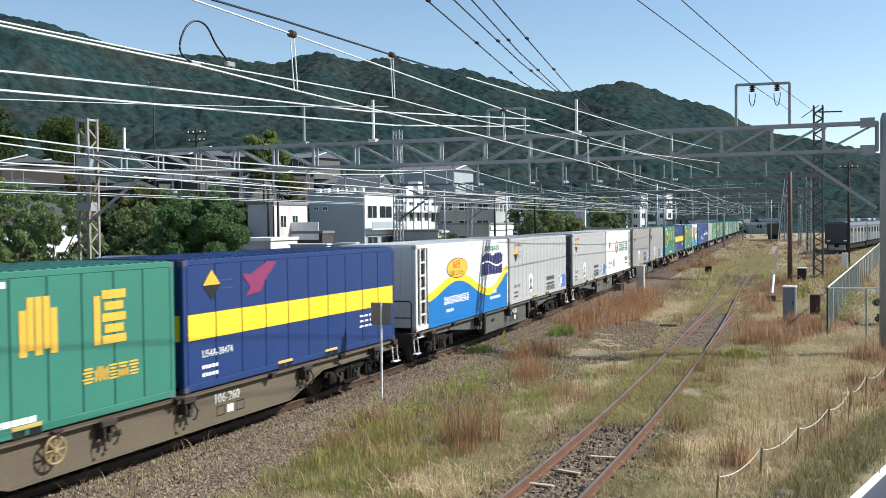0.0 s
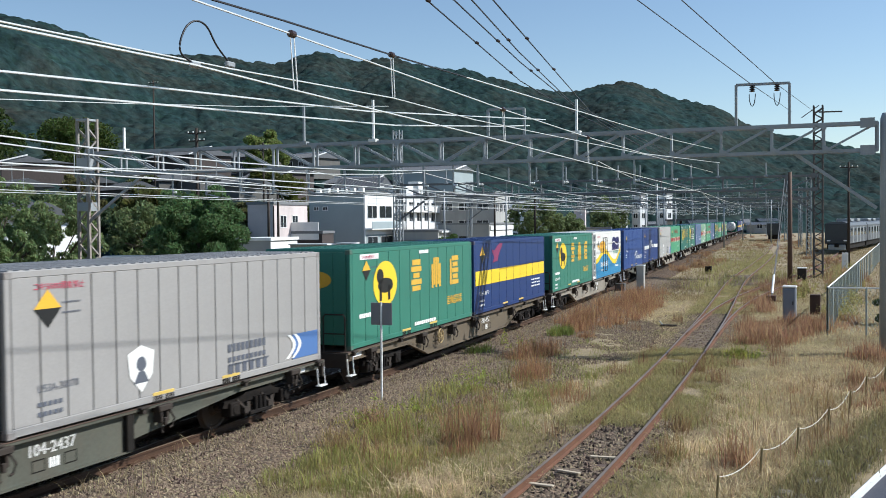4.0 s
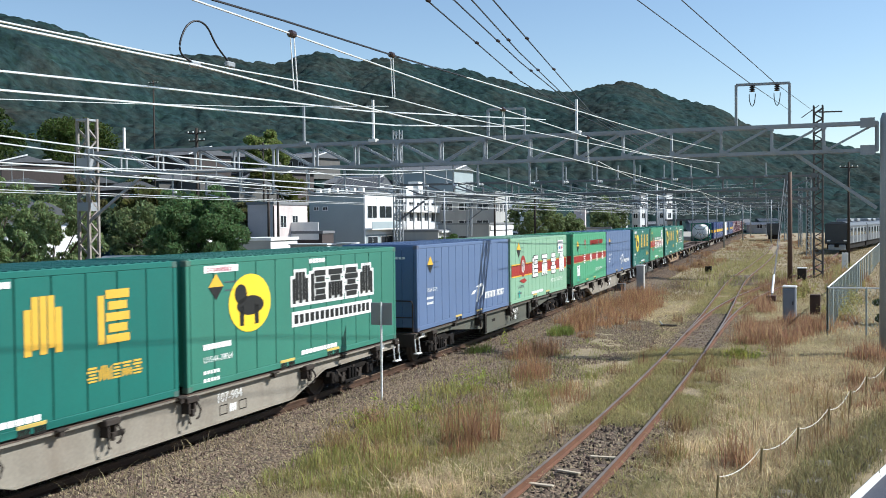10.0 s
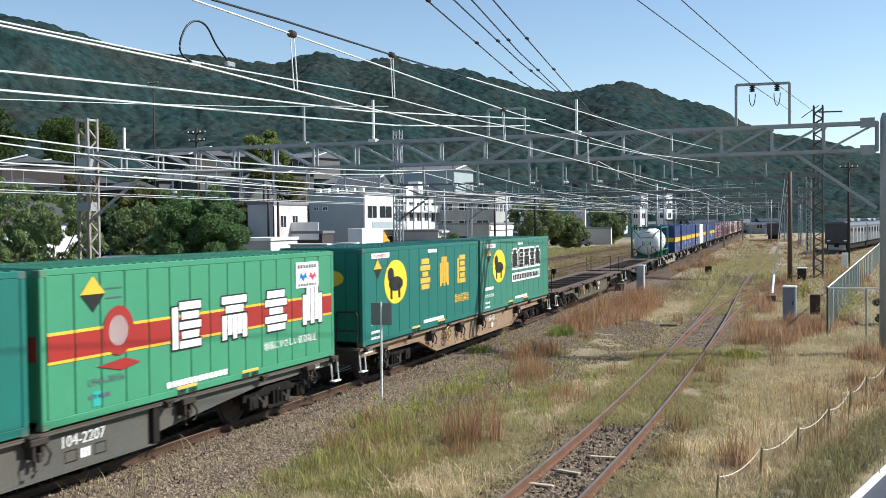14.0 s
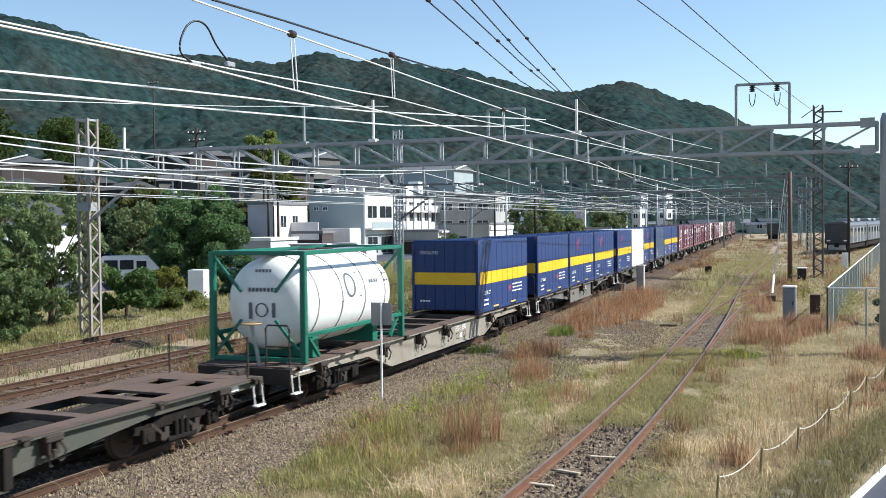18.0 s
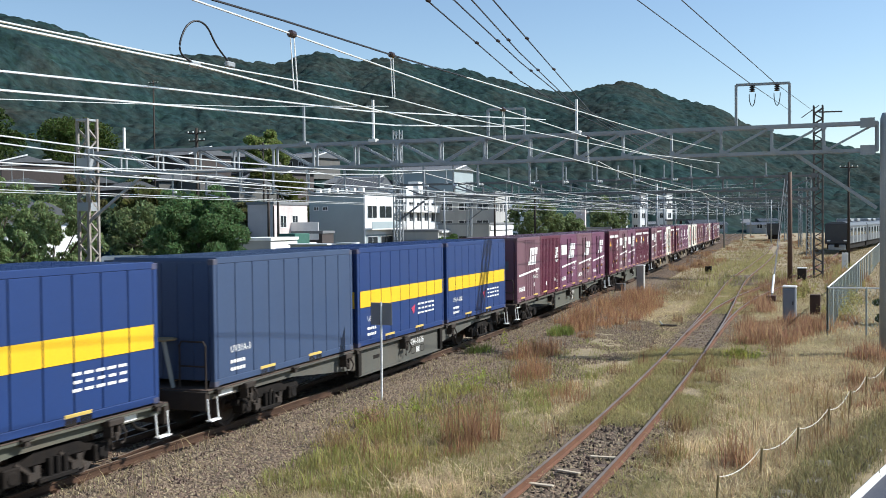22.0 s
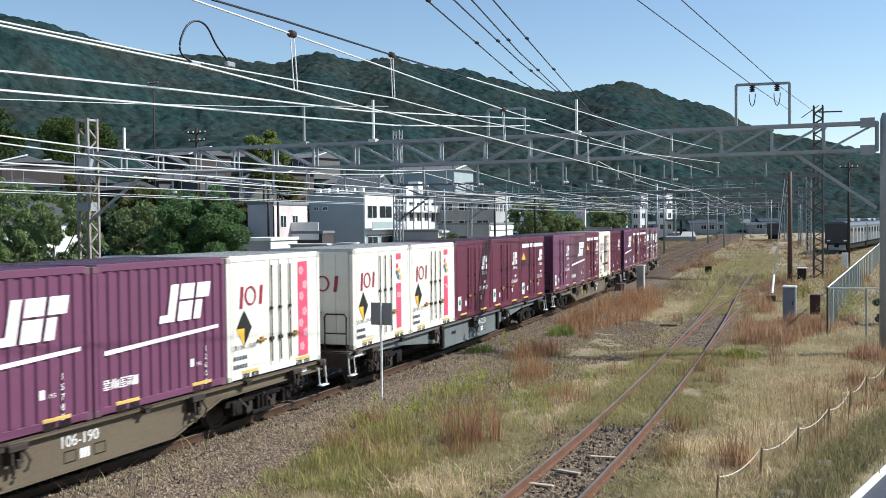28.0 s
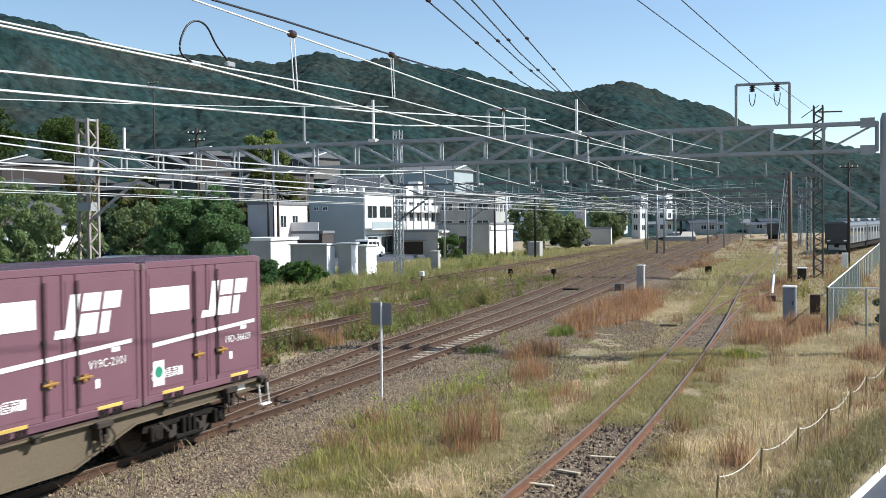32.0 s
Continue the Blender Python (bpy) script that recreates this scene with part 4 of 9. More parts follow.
    out["brake_wheel"] = mesh_of(bm, "brake_wheel", mat("brass brake wheel", (0.45, 0.33, 0.16), rough=0.5, metal=0.3))
    bm = bmesh.new()
    tube(bm, [(1.2, -0.16, 0.85), (1.24, -0.16, 0.43), (1.24, 0.16, 0.43), (1.2, 0.16, 0.85)], 0.019)
    box(bm, 1.17, 1.3, -0.16, 0.16, 0.415, 0.44)
    out["step"] = mesh_of(bm, "step", P_WHITE)
    bm = bmesh.new()
    tube(bm, [(1.1, 0, 1.0), (1.1, 0, 1.85), (1.05, 0, 1.93), (0.55, 0, 1.93), (0.5, 0, 1.85), (0.5, 0, 1.0)], 0.022)
    tube(bm, [(1.1, 0, 1.45), (0.5, 0, 1.45)], 0.018)
    out["handrail"] = mesh_of(bm, "handrail", M_DARKSTEEL)
    bm = bmesh.new()
    bar(bm, (0.62, 0.1, 1.0), (0.5, -0.02, 1.92), 0.1, 0.07)
    post = bmesh.new()
    bar(post, (1.0, 0, 1.0), (1.0, 0, 1.85), 0.035, 0.035)
    out["corner_post"] = mesh_of(post, "corner_post", M_DARKSTEEL)
    out["brake_stand"] = mesh_of(bm, "brake_stand", M_STEEL)
    bm = bmesh.new()
    ringed(bm, [(0.05, -0.02), (0.24, 0.0), (0.26, 0.02), (0.24, 0.04), (0.05, 0.05)], (0.5, -0.02, 1.94), "Z", 20)
    out["stand_wheel"] = mesh_of(bm, "stand_wheel", mat("brass hand wheel", (0.42, 0.3, 0.15), rough=0.55, metal=0.3))
    bm = bmesh.new()
    box(bm, -1.2, 1.2, -0.06, 0.06, 0.62, 0.98)
    out["end_beam"] = mesh_of(bm, "end_beam", M_DARKSTEEL)
    bm = bmesh.new()
    box(bm, -0.13, 0.13, -0.35, 0.28, 0.72, 0.98, bevel=0.03)
    box(bm, -0.2, 0.2, 0.12, 0.34, 0.68, 1.0, bevel=0.04)
    out["coupler"] = mesh_of(bm, "coupler", M_DARKSTEEL)
    bm = bmesh.new()
    tube(bm, [(0.35, -0.3, 0.75), (0.37, 0.0, 0.45), (0.35, 0.3, 0.35)], 0.03)
    out["brake_hose"] = mesh_of(bm, "brake_hose", M_BLACK)
    bm = bmesh.new()
    ringed(bm, [(0.18, -0.6), (0.2, -0.55), (0.2, 0.55), (0.18, 0.6)], (0.7, 0, 0.55), "Y", 14)
    out["air_tank"] = mesh_of(bm, "air_tank", M_BLACK)
    # bogie
    bm = bmesh.new()
    prof = [(-1.3, 0.5), (-1.25, 0.62), (-0.7, 0.62), (-0.45, 0.72), (0.45, 0.72), (0.7, 0.62), (1.25, 0.62), (1.3, 0.5), (1.1, 0.47), (0.6, 0.52), (-0.6, 0.52), (-1.1, 0.47)]
    for x in (-0.98, 0.98):
        prism_x(bm, prof, x - 0.06, x + 0.06)
        for q in (-1, 1):
            prism_x(bm, [(q * 0.4, 0.22), (q * 0.48, 0.22), (q * 0.68, 0.54), (q * 0.58, 0.54)][::q], x - 0.05, x + 0.05)
        box(bm, x - 0.13, x + 0.13, -0.42, 0.42, 0.22, 0.3, bevel=0.015)
        for y in (-0.95, 0.95):
            box(bm, x - 0.13, x + 0.13, y - 0.17, y + 0.17, 0.3, 0.58, bevel=0.02)
            ringed(bm, [(0.13, 0.0), (0.13, 0.12), (0.09, 0.15)], (x if x < 0 else x, y, 0.43), "X", 14)
        for y in (-0.16, 0.0, 0.16):
            ringed(bm, [(0.06, 0.3), (0.06, 0.58)], (x + (0.07 if x > 0 else -0.07), y, 0), "Z", 8)
    box(bm, -0.95, 0.95, -0.2, 0.2, 0.4, 0.68)
    out["bogie_frame"] = mesh_of(bm, "bogie", mat("bogie grime", (0.013, 0.011, 0.01), rough=0.9, var=0.45, dirt=(0.06, 0.042, 0.028), dirt_amount=0.3, spec=0.15))
    bm = bmesh.new()
    for x in (-0.52, 0.52):
        s = 1 if x > 0 else -1
        ringed(bm, [(0.455, -0.045 * s), (0.455, -0.02 * s), (0.43, 0.0), (0.425, 0.07 * s), (0.36, 0.07 * s), (0.34, 0.04 * s), (0.16, 0.03 * s), (0.13, 0.08 * s), (0.1, 0.1 * s)], (x, 0, 0), "X", 28)
    ringed(bm, [(0.07, -0.9), (0.07, 0.9)], (0, 0, 0), "X", 12)
    out["wheelset"] = mesh_of(bm, "wheelset", mat("wheel steel", (0.05, 0.042, 0.036), rough=0.75, metal=0.2, var=0.3, dirt=RUST))
    bm = bmesh.new()
    box(bm, 0.85, 1.05, -0.06, 0.06, 0.25, 0.5)
    box(bm, 0.9, 1.12, -0.25, -0.1, 0.3, 0.42)
    bar(bm, (1.05, -0.05, 0.32), (1.05, -0.45, 0.62), 0.05)
    out["brake_gear"] = mesh_of(bm, "brake_gear", M_DARKSTEEL)
    return out


def wagon(tone, text, bare=False):
    w = thing("container_wagon", "long grey-brown flat container wagon on two bogies", "wagon", "wagons of the train")
    short = text.startswith("104")
    g = wagon_meshes(tone, short)
    flip = Matrix.Rotation(math.pi, 4, "Z")
    part("side_sill", g["side_sill"], None, w)
    part("side_sill", g["side_sill"], None, w, at=flip)
    part("centre_sill", g["centre_sill"], None, w)
    for k in range(9):
        y = -6.6 + k * 1.65
        part("cross_beam", g["cross_beam"], None, w, at=(0, y, 0))
    for y in (-8.4, 8.4):
        part("deck_plate", g["end_plate"], None, w, at=(0, y, 0))
    part("deck_edge", g["deck_edge"], None, w)
    part("deck_edge", g["deck_edge"], None, w, at=flip)
    for y in (-8.2, -3.7, 0.0, 3.7, 8.2) if short else (-8.2, -4.6, -2.0, 0.2, 4.6, 8.2):
        part("lashing_bracket", g["lashing_bracket"], None, w, at=(0, y, 0))
    for y in (-2.87, 2.87) if short else ():
        part("knee_rib", g["knee_rib"], None, w, "dark upright rib", at=(0, y, 0))
    for y in (-9.3, -6.3, -3.15, -0.1, 3.15, 6.3, 9.3):
        part("twist_lock", g["twist_lock"], None, w, at=(0, y, 0))
    if text.startswith("106"):
        part("brake_wheel", g["brake_wheel"], None, w, "brass-coloured handbrake wheel", at=(0, -3.2, 0))
    for y in (-9.45, 9.45):
        part("step", g["step"], None, w, "white folding step", at=(0, y, 0))
    if bare:
        for x, y in ((0, -9.4), (-0.75, -9.4), (-2.0, -9.4), (0, 9.4), (-2.0, 9.4)):
            part("corner_post", g["corner_post"], None, w, "thin dark upright", at=(x, y, 0))
    else:
        part("handrail", g["handrail"], None, w, at=(0, -9.5, 0))
        stand = part("brake_stand", g["brake_stand"], None, w, at=(-0.35, -9.5, 0))
        part("stand_wheel", g["stand_wheel"], None, stand, "brass-coloured hand wheel")
        part("handrail", g["handrail"], None, w, at=flip @ Matrix.Translation((0, -9.5, 0)))
    for y, r in ((9.75, 0), (-9.75, math.pi)):
        m = Matrix.Translation((0, y, 0)) @ Matrix.Rotation(r, 4, "Z")
        part("end_beam", g["end_beam"], None, w, at=Matrix.Translation((0, y - 0.15 * (1 if y > 0 else -1), 0)))
        part("coupler", g["coupler"], None, w, at=m @ Matrix.Translation((0, 0.1, 0)))
        part("brake_hose", g["brake_hose"], None, w, at=m)
    part("air_tank", g["air_tank"], None, w, at=(0, 2.2, 0))
    for y in (-7.1, 7.1):
        b = part("bogie", g["bogie_frame"], None, w, "dark dusty bogie", at=(0, y, 0))
        for d in (-0.95, 0.95):
            ws = part("wheelset", g["wheelset"], None, b, at=(0, d, 0.43))
            WHEELS.append((ws, d))
        part("brake_gear", g["brake_gear"], None, b, at=(0, 0.5, 0))
        part("brake_gear", g["brake_gear"], None, b, at=(0, -0.4, 0))
    plane = lambda u, v: (1.114, u, v)
    at = 0.6 if short else 1.2
    m = Marks(plane)
    for k in (0.0, 0.006, 0.012):
        m.words(text, at + k, 0.66, 0.27)
    m.bars(at + 0.46, 0.42, 0.24, 0.16, 3)
    m.done("wagon_number", P_WHITE, w)
    m = Marks(plane)
    for a in (at + 0.1, at + 0.78):
        m.rect(a, a + 0.28, 0.4, 0.42).rect(a, a + 0.28, 0.58, 0.6).rect(a, a + 0.02, 0.4, 0.6).rect(a + 0.26, a + 0.28, 0.4, 0.6)
    m.done("inspection_frames", M_BLACK, w, "two dark painted frames")
    bm = bmesh.new()
    box(bm, 1.1, 1.116, -1.9, -1.5, 0.6, 0.7, bevel=0.006)
    part("slot", bm, M_BLACK, w)
    Marks(lambda u, v: (1.116, u, v)).rect(-9.1, -8.6, 0.82, 0.93).rect(8.5, 8.9, 0.82, 0.93).done("white_plate", P_WHITE, w)
    return w


WHEELS = []
TRAIN = []  # (thing, wagon index from the tail, offset along the wagon, height)
DUSK = (0.085, 0.084, 0.07)
LIGHT, OLIVE, BROWN, ORANGE = (0.28, 0.25, 0.2), (0.088, 0.09, 0.068), (0.122, 0.094, 0.058), (0.28, 0.185, 0.11)


def load(k, tone, text, boxes, spots):
    TRAIN.append((wagon(tone, text, not boxes), k, 0.0, 0.0))
    for b, y in zip(boxes, spots):
        TRAIN.append((b, k, y, DECK))


PAIR, THREE = (-4.78, 4.78), (-6.35, 0.0, 6.35)
FIVE = (-7.5, -3.75, 0.0, 3.75, 7.5)


def build_train():
    load(25, BROWN, "106-260", [cat_box(TEAL), yellow_band_box(L31, "U54A-38474", bird=True)], PAIR)
    load(24, DUSK, "104-366", [reefer_box("left", text=""), grey_box("U53A-30059")], PAIR)
    load(23, OLIVE, "104-917", [grey_box("U52A-30017"), reefer_box("right", zentsu=True, text="UF44A-38038")], PAIR)
    load(22, OLIVE, "104-2437", [grey_box("U53A-30112", (0.34, 0.32, 0.3)), grey_box("U53A-30070", (0.36, 0.345, 0.33))], PAIR)
    load(21, BROWN, "106-412", [cat_box(TEAL), yellow_band_box(L31, "U54A-38470", bird=True)], PAIR)
    load(20, LIGHT, "107-1480", [cat_box(TEAL, "UV54A-38867"), reefer_box("left", text="UF45A-38602")], PAIR)
    load(19, OLIVE, "104-2334", [swoosh_box("U54A-38148", BLUE), swoosh_box("UV54A-38020", NAVY, low=False, stripes=True)], PAIR)
    load(18, LIGHT, "107-1667", [grey_box("U53A-39059"), red_band_box("U51A-30134", GREEN, big=False)], PAIR)
    load(17, LIGHT, "107-904", [cat_box(DARKTEAL), cat_box(TEAL, "UV54A-38864", eco=True)], PAIR)
    load(16, OLIVE, "104-629", [swoosh_box("U54A-38101", SKYBLUE), red_band_box("U51A-30406", PALEGREEN)], PAIR)
    load(15, LIGHT, "107-1568", [red_band_box("U54A-30099", GREEN, big=False, parcel=True), swoosh_box("U54A-38144", SKYBLUE)], PAIR)
    load(14, DUSK, "104-2207", [cat_box(DARKTEAL, "UV51A-35070"), red_band_box("U54A-30156", (0.065, 0.28, 0.15))], PAIR)
    load(13, ORANGE, "106-751", [cat_box(DARKTEAL, "UV51A-35048"), cat_box(TEAL, "UV54A-38850", eco=True)], PAIR)
    load(12, (0.085, 0.068, 0.037), "106-709", [], ())
    load(11, (0.06, 0.064, 0.05), "104-1120", [], ())
    load(10, LIGHT, "107-1290", [tank_box(), yellow_band_box(L20, "U31A-721")], (-6.2, 6.3))
    load(9, (0.15, 0.148, 0.13), "104-1792", [yellow_band_box(L20, "U31A-648"), yellow_band_box(L20, "U31A-982", bird=True), yellow_band_box(L20, "U31A-970", bird=True)], THREE)
    load(8, OLIVE, "104-619", [yellow_band_box(L20, "U31A-966", bird=True), white_box(), yellow_band_box(L20, "U31A-963", bird=True)], THREE)
    load(7, DUSK, "104-1636", [yellow_band_box(L20, "UV31A-3", stripe=False, color=(0.05, 0.078, 0.15)), yellow_band_box(L20, "U31A-653"), yellow_band_box(L20, "U31A-680")], THREE)
    S = small_box
    load(6, OLIVE, "104-1684", [S("V19B-6325", MAUVE, "ribs", sign=True), S("19G-22505", MAROON, "ribs", mark="jr", top=False), S("V19C-97", PURPLE, rect=True), S("V19B-1491", MAUVE), S("19D-2013", PURPLE)], FIVE)
    load(5, OLIVE, "104-2726", [S("20G-2121", MAROON, mark="jr", diamond=True), S("19D-22945", MAUVE, rect=True), S("V19C-3001", PURPLE, rect=True), S("20G-1170", MAROON, "ribs", mark="jr", diamond=True), S("20G-1177", MAROON, "ribs", mark="jr", diamond=True)], FIVE)
    load(4, BROWN, "106-533", [S("19D-28411", MAUVE, rect=True, sign=True), S("19D-31026", MAROON, "ribs", mark="jr"), S("V19B-3110", PURPLE), cream_box("UR19A-11870", pink=False), S("20D-7420", MAROON, mark="jr", diamond=True)], FIVE)
    load(3, BROWN, "106-190", [S("20G-232", MAROON, mark="jr", diamond=True), S("V19B-3434", PURPLE), S("19G-15785", PURPLE, "ribs"), S("19G-12003", PURPLE, "ribs"), cream_box("UR19A-13583", "flowers")], FIVE)
    load(2, (0.13, 0.15, 0.15), "104-2251", [cream_box("UR19A-12014"), cream_box("UR19A-11530"), S("19D-44380", MAROON, mark="jr", top=False, green=True), S("19D-44769", MAROON, mark="jr", top=False, green=True), S("20D-6610", MAROON, mark="jr", diamond=True, green=True)], FIVE)
    load(1, BROWN, "106-265", [S("19D-43306", PURPLE, mark="jr", top=False, green=True), S("19G-14410", MAUVE, "ribs"), S("20D-11334", MAROON, mark="jr", diamond=True), cream_box("UR19A-11923"), S("19G-22171", MAROON, "ribs", mark="jr", top=False)], FIVE)
    load(0, BROWN, "106-211", [S("19G-15710", PURPLE, "ribs", sign=True), S("20D-3422", MAROON, mark="jr", diamond=True, green=True), S("20G-1640", MAROON, "ribs", mark="jr", diamond=True), S("V19C-2101", MAUVE, rect=True), S("19D-36609", MAUVE, rect=True, green=True)], FIVE)


build_train()
# ---- the ground, tracks and ballast ----
def ground_material():
    m = mat("dry meadow earth", (0.31, 0.245, 0.15), rough=1.0, scale=0.5, fine=7, var=0.3, bump=0.5, dirt=(0.17, 0.145, 0.07), dirt_amount=0.8)
    return m


bm = bmesh.new()
box(bm, -3000, 3000, -3000, 3000, -3.0, -0.3)
tagged(part("ground", bm, ground_material()), "dry grassy earth of a railway yard", "ground", kind="structure")

def pebbles(m, scale, depth):
    """Lays a bed of single stones over a material: each cell its own tone and its own rise."""
    n, l = m.node_tree.nodes, m.node_tree.links
    vo = n.new("ShaderNodeTexVoronoi")
    vo.inputs["Scale"].default_value = scale
    co = [k for k in n if k.type == "TEX_COORD"][0]
    l.new(co.outputs["Object"], vo.inputs["Vector"])
    b = n["Principled BSDF"]
    old = b.inputs["Base Color"].links[0].from_socket
    sep = n.new("ShaderNodeSeparateColor")
    l.new(vo.outputs["Color"], sep.inputs[0])
    tone = n.new("ShaderNodeMapRange")
    tone.inputs[3].default_value, tone.inputs[4].default_value = 0.45, 1.6
    l.new(sep.outputs[0], tone.inputs[0])
    hsv = n.new("ShaderNodeHueSaturation")
    l.new(old, hsv.inputs["Color"])
    l.new(tone.outputs[0], hsv.inputs["Value"])
    l.new(hsv.outputs[0], b.inputs["Base Color"])
    inv = n.new("ShaderNodeMath")
    inv.operation = "MULTIPLY_ADD"
    inv.inputs[1].default_value = -1.2
    l.new(vo.outputs["Distance"], inv.inputs[0])
    l.new(sep.outputs[1], inv.inputs[2])
    bp = n.new("ShaderNodeBump")
    bp.inputs["Strength"].default_value = 1.0
    bp.inputs["Distance"].default_value = depth
    l.new(inv.outputs[0], bp.inputs["Height"])
    l.new(bp.outputs[0], b.inputs["Normal"])
    return m


M_BALLAST = pebbles(mat("brown ballast", (0.165, 0.118, 0.076), rough=1.0, scale=0.8, fine=14, var=0.3, bump=0, dirt=(0.085, 0.058, 0.035), dirt_amount=0.6), 16.0, 0.04)
# darker than the shoulder: dirt, and shade by the rails put into the colour
M_BED = pebbles(mat("brown track bed darkened for dirt and shade", (0.125, 0.08, 0.047), rough=1.0, scale=0.8, fine=14, var=0.35, bump=0, dirt=(0.065, 0.042, 0.026), dirt_amount=0.6), 16.0, 0.05)
M_STONE = mat("ballast stone", (0.21, 0.155, 0.105), rough=0.95, scale=6, fine=40, var=0.2, island=0.45)


def polyline(pts):
    """Smooth curve through a few plan points: s -> (x, y, heading)."""
    pts = np.array(pts, float)
    d = np.concatenate([[0], np.cumsum(np.hypot(*np.diff(pts, axis=0).T))])
    ss = np.arange(0, d[-1], 1.0)
    xy = np.stack([np.interp(ss, d, pts[:, k]) for k in (0, 1)], 1)
    for _ in range(40):
        xy[1:-1] = (xy[:-2] + 2 * xy[1:-1] + xy[2:]) / 4
    hd = np.unwrap(np.arctan2(-np.gradient(xy[:, 0]), np.gradient(xy[:, 1])))

    def f(s, off=0.0):
        h = float(np.interp(s, ss, hd))
        return float(np.interp(s, ss, xy[:, 0])) + off * math.cos(h), float(np.interp(s, ss, xy[:, 1])) + off * math.sin(h), h

    return f, ss[-1]


def beside(s, off=0.0):
    """The track that leaves the train's line by a turnout and runs beside it."""
    o = float(np.interp(s, [-60, 13, 20, 30, 47, 70, 100, 700], [-0.06, -0.06, -0.75, -1.8, -2.35, -3.4, -3.8, -3.8]))
    return along(s, off + o)


def strip(f, s0, s1, profile, step):
    """Sweeps a cross-section (offset, height) along a line."""
    v, q = [], []
    n = len(profile)
    ss = np.arange(s0, s1 + step / 2, step)
    for s in ss:
        for o, zz in profile:
            x, y, _ = f(s, o)
            v.append((x, y, zz))
    for k in range(len(ss) - 1):
        for j in range(n - 1):
            a = k * n + j
            q.append((a, a + 1, a + n + 1, a + n))
    return v, q


RAIL = [(-0.065, -0.15), (-0.065, -0.135), (-0.012, -0.12), (-0.012, -0.045), (-0.034, -0.035), (-0.034, -0.004), (0.034, -0.004), (0.034, -0.035), (0.012, -0.045), (0.012, -0.12), (0.065, -0.135), (0.065, -0.15)]
SLEEPER_MESH = {}


def sleeper_mesh(kind, length=2.0):
    if kind not in SLEEPER_MESH:
        bm = bmesh.new()
        box(bm, -length / 2, length / 2, -0.11, 0.11, -0.3, -0.15 if kind == "c" else -0.155, bevel=0.015)
        SLEEPER_MESH[kind] = mesh_of(bm, "sleeper", {"c": M_SLEEPER, "w": M_WOODSLEEPER, "o": M_OLDSLEEPER}[kind])
    return SLEEPER_MESH[kind]


def railway(name, label, f, s0, s1, step, near, kind, bed=True, shift=0.0, hide=None, rail_z=0.0, wide=1.0, pale=(0, 0)):
    jit = random.Random(len(label))
    track = thing(name, label, "railway track", kind="structure")
    if bed:
        v, q = strip(f, s0, s1, [(-2.6 * wide, -0.31), (-1.7 * wide, -0.14), (-0.8, -0.14), (-0.68, -0.165), (0.68, -0.165), (0.8, -0.14), (1.7 * wide, -0.14), (2.7 * wide, -0.31)], step * 2)
        v = [(x, y, zz + shift) for x, y, zz in v]
        part("ballast_bed", solid("ballast_bed", v, q, M_BED), None, track)
    for o in (-0.5335 - 0.034, 0.5335 + 0.034):
        v, q = strip(f, s0, s1, [(o + a, b + rail_z) for a, b in RAIL], step)
        part("rail", solid("rail", v, q, M_SIDERAIL if kind == "o" else M_RAIL), None, track)
        v, q = strip(f, s0, s1, [(o - 0.03, rail_z), (o + 0.03, rail_z)], step)
        part("rail_head", solid("rail_head", v, q, {"w": M_RUSTTOP, "o": M_SIDETOP}[kind]), None, track, "worn running surface")
    if kind == "w":
        # chairs and spikes that hold the rails on each sleeper
        v, q = [], []
        for k in range(int((near[1] - near[0]) / 0.62)):
            x, y, h = f(near[0] + k * 0.62)
            for o in (-0.69, -0.45, 0.45, 0.69):
                place = Matrix.Translation((x, y, shift)) @ Matrix.Rotation(h, 4, "Z")
                b = len(v)
                for a, d, e in ((-0.075, -0.09, -0.15), (0.075, -0.09, -0.15), (0.075, 0.09, -0.15), (-0.075, 0.09, -0.15), (-0.04, -0.04, -0.118), (0.04, -0.04, -0.118), (0.04, 0.04, -0.118), (-0.04, 0.04, -0.118)):
                    v.append(tuple(place @ Vector((o + a, d, e))))
                q += [tuple(b + i for i in c) for c in ((4, 5, 6, 7), (0, 1, 5, 4), (1, 2, 6, 5), (2, 3, 7, 6), (3, 0, 4, 7))]
        tagged(part("rail_chairs", solid("rail_chairs", v, q, M_RAIL), None, track), kind="stuff")
    far_v, far_f = [], []
    s = s0
    while s < s1:
        x, y, h = f(s)
        if hide and not any(a <= s <= b for a, b in hide):
            s += 0.62
            continue
        if near[0] <= s <= near[1]:
            worn = kind == "o"
            if not worn or jit.random() < 0.85:
                tilt = Matrix.Rotation(jit.uniform(-0.09, 0.09), 4, "Z") @ Matrix.Rotation(jit.uniform(-0.012, 0.012), 4, "Y") if worn else Matrix()
                part("sleeper", sleeper_mesh("c" if pale[0] < s < pale[1] else kind), None, track, at=Matrix.Translation((x + (jit.uniform(-0.12, 0.12) if worn else 0), y + (jit.uniform(-0.08, 0.08) if worn else 0), shift - (jit.uniform(0, 0.025) if worn else 0))) @ Matrix.Rotation(h, 4, "Z") @ tilt)
        elif s < 150:
            c, sn = math.cos(h), math.sin(h)
            b = len(far_v)
            for a, d in ((-1, -0.11), (1, -0.11), (1, 0.11), (-1, 0.11)):
                far_v.append((x + a * c - d * sn, y + a * sn + d * c, -0.155 + shift))
            far_f.append((b, b + 1, b + 2, b + 3))
        s += 0.62
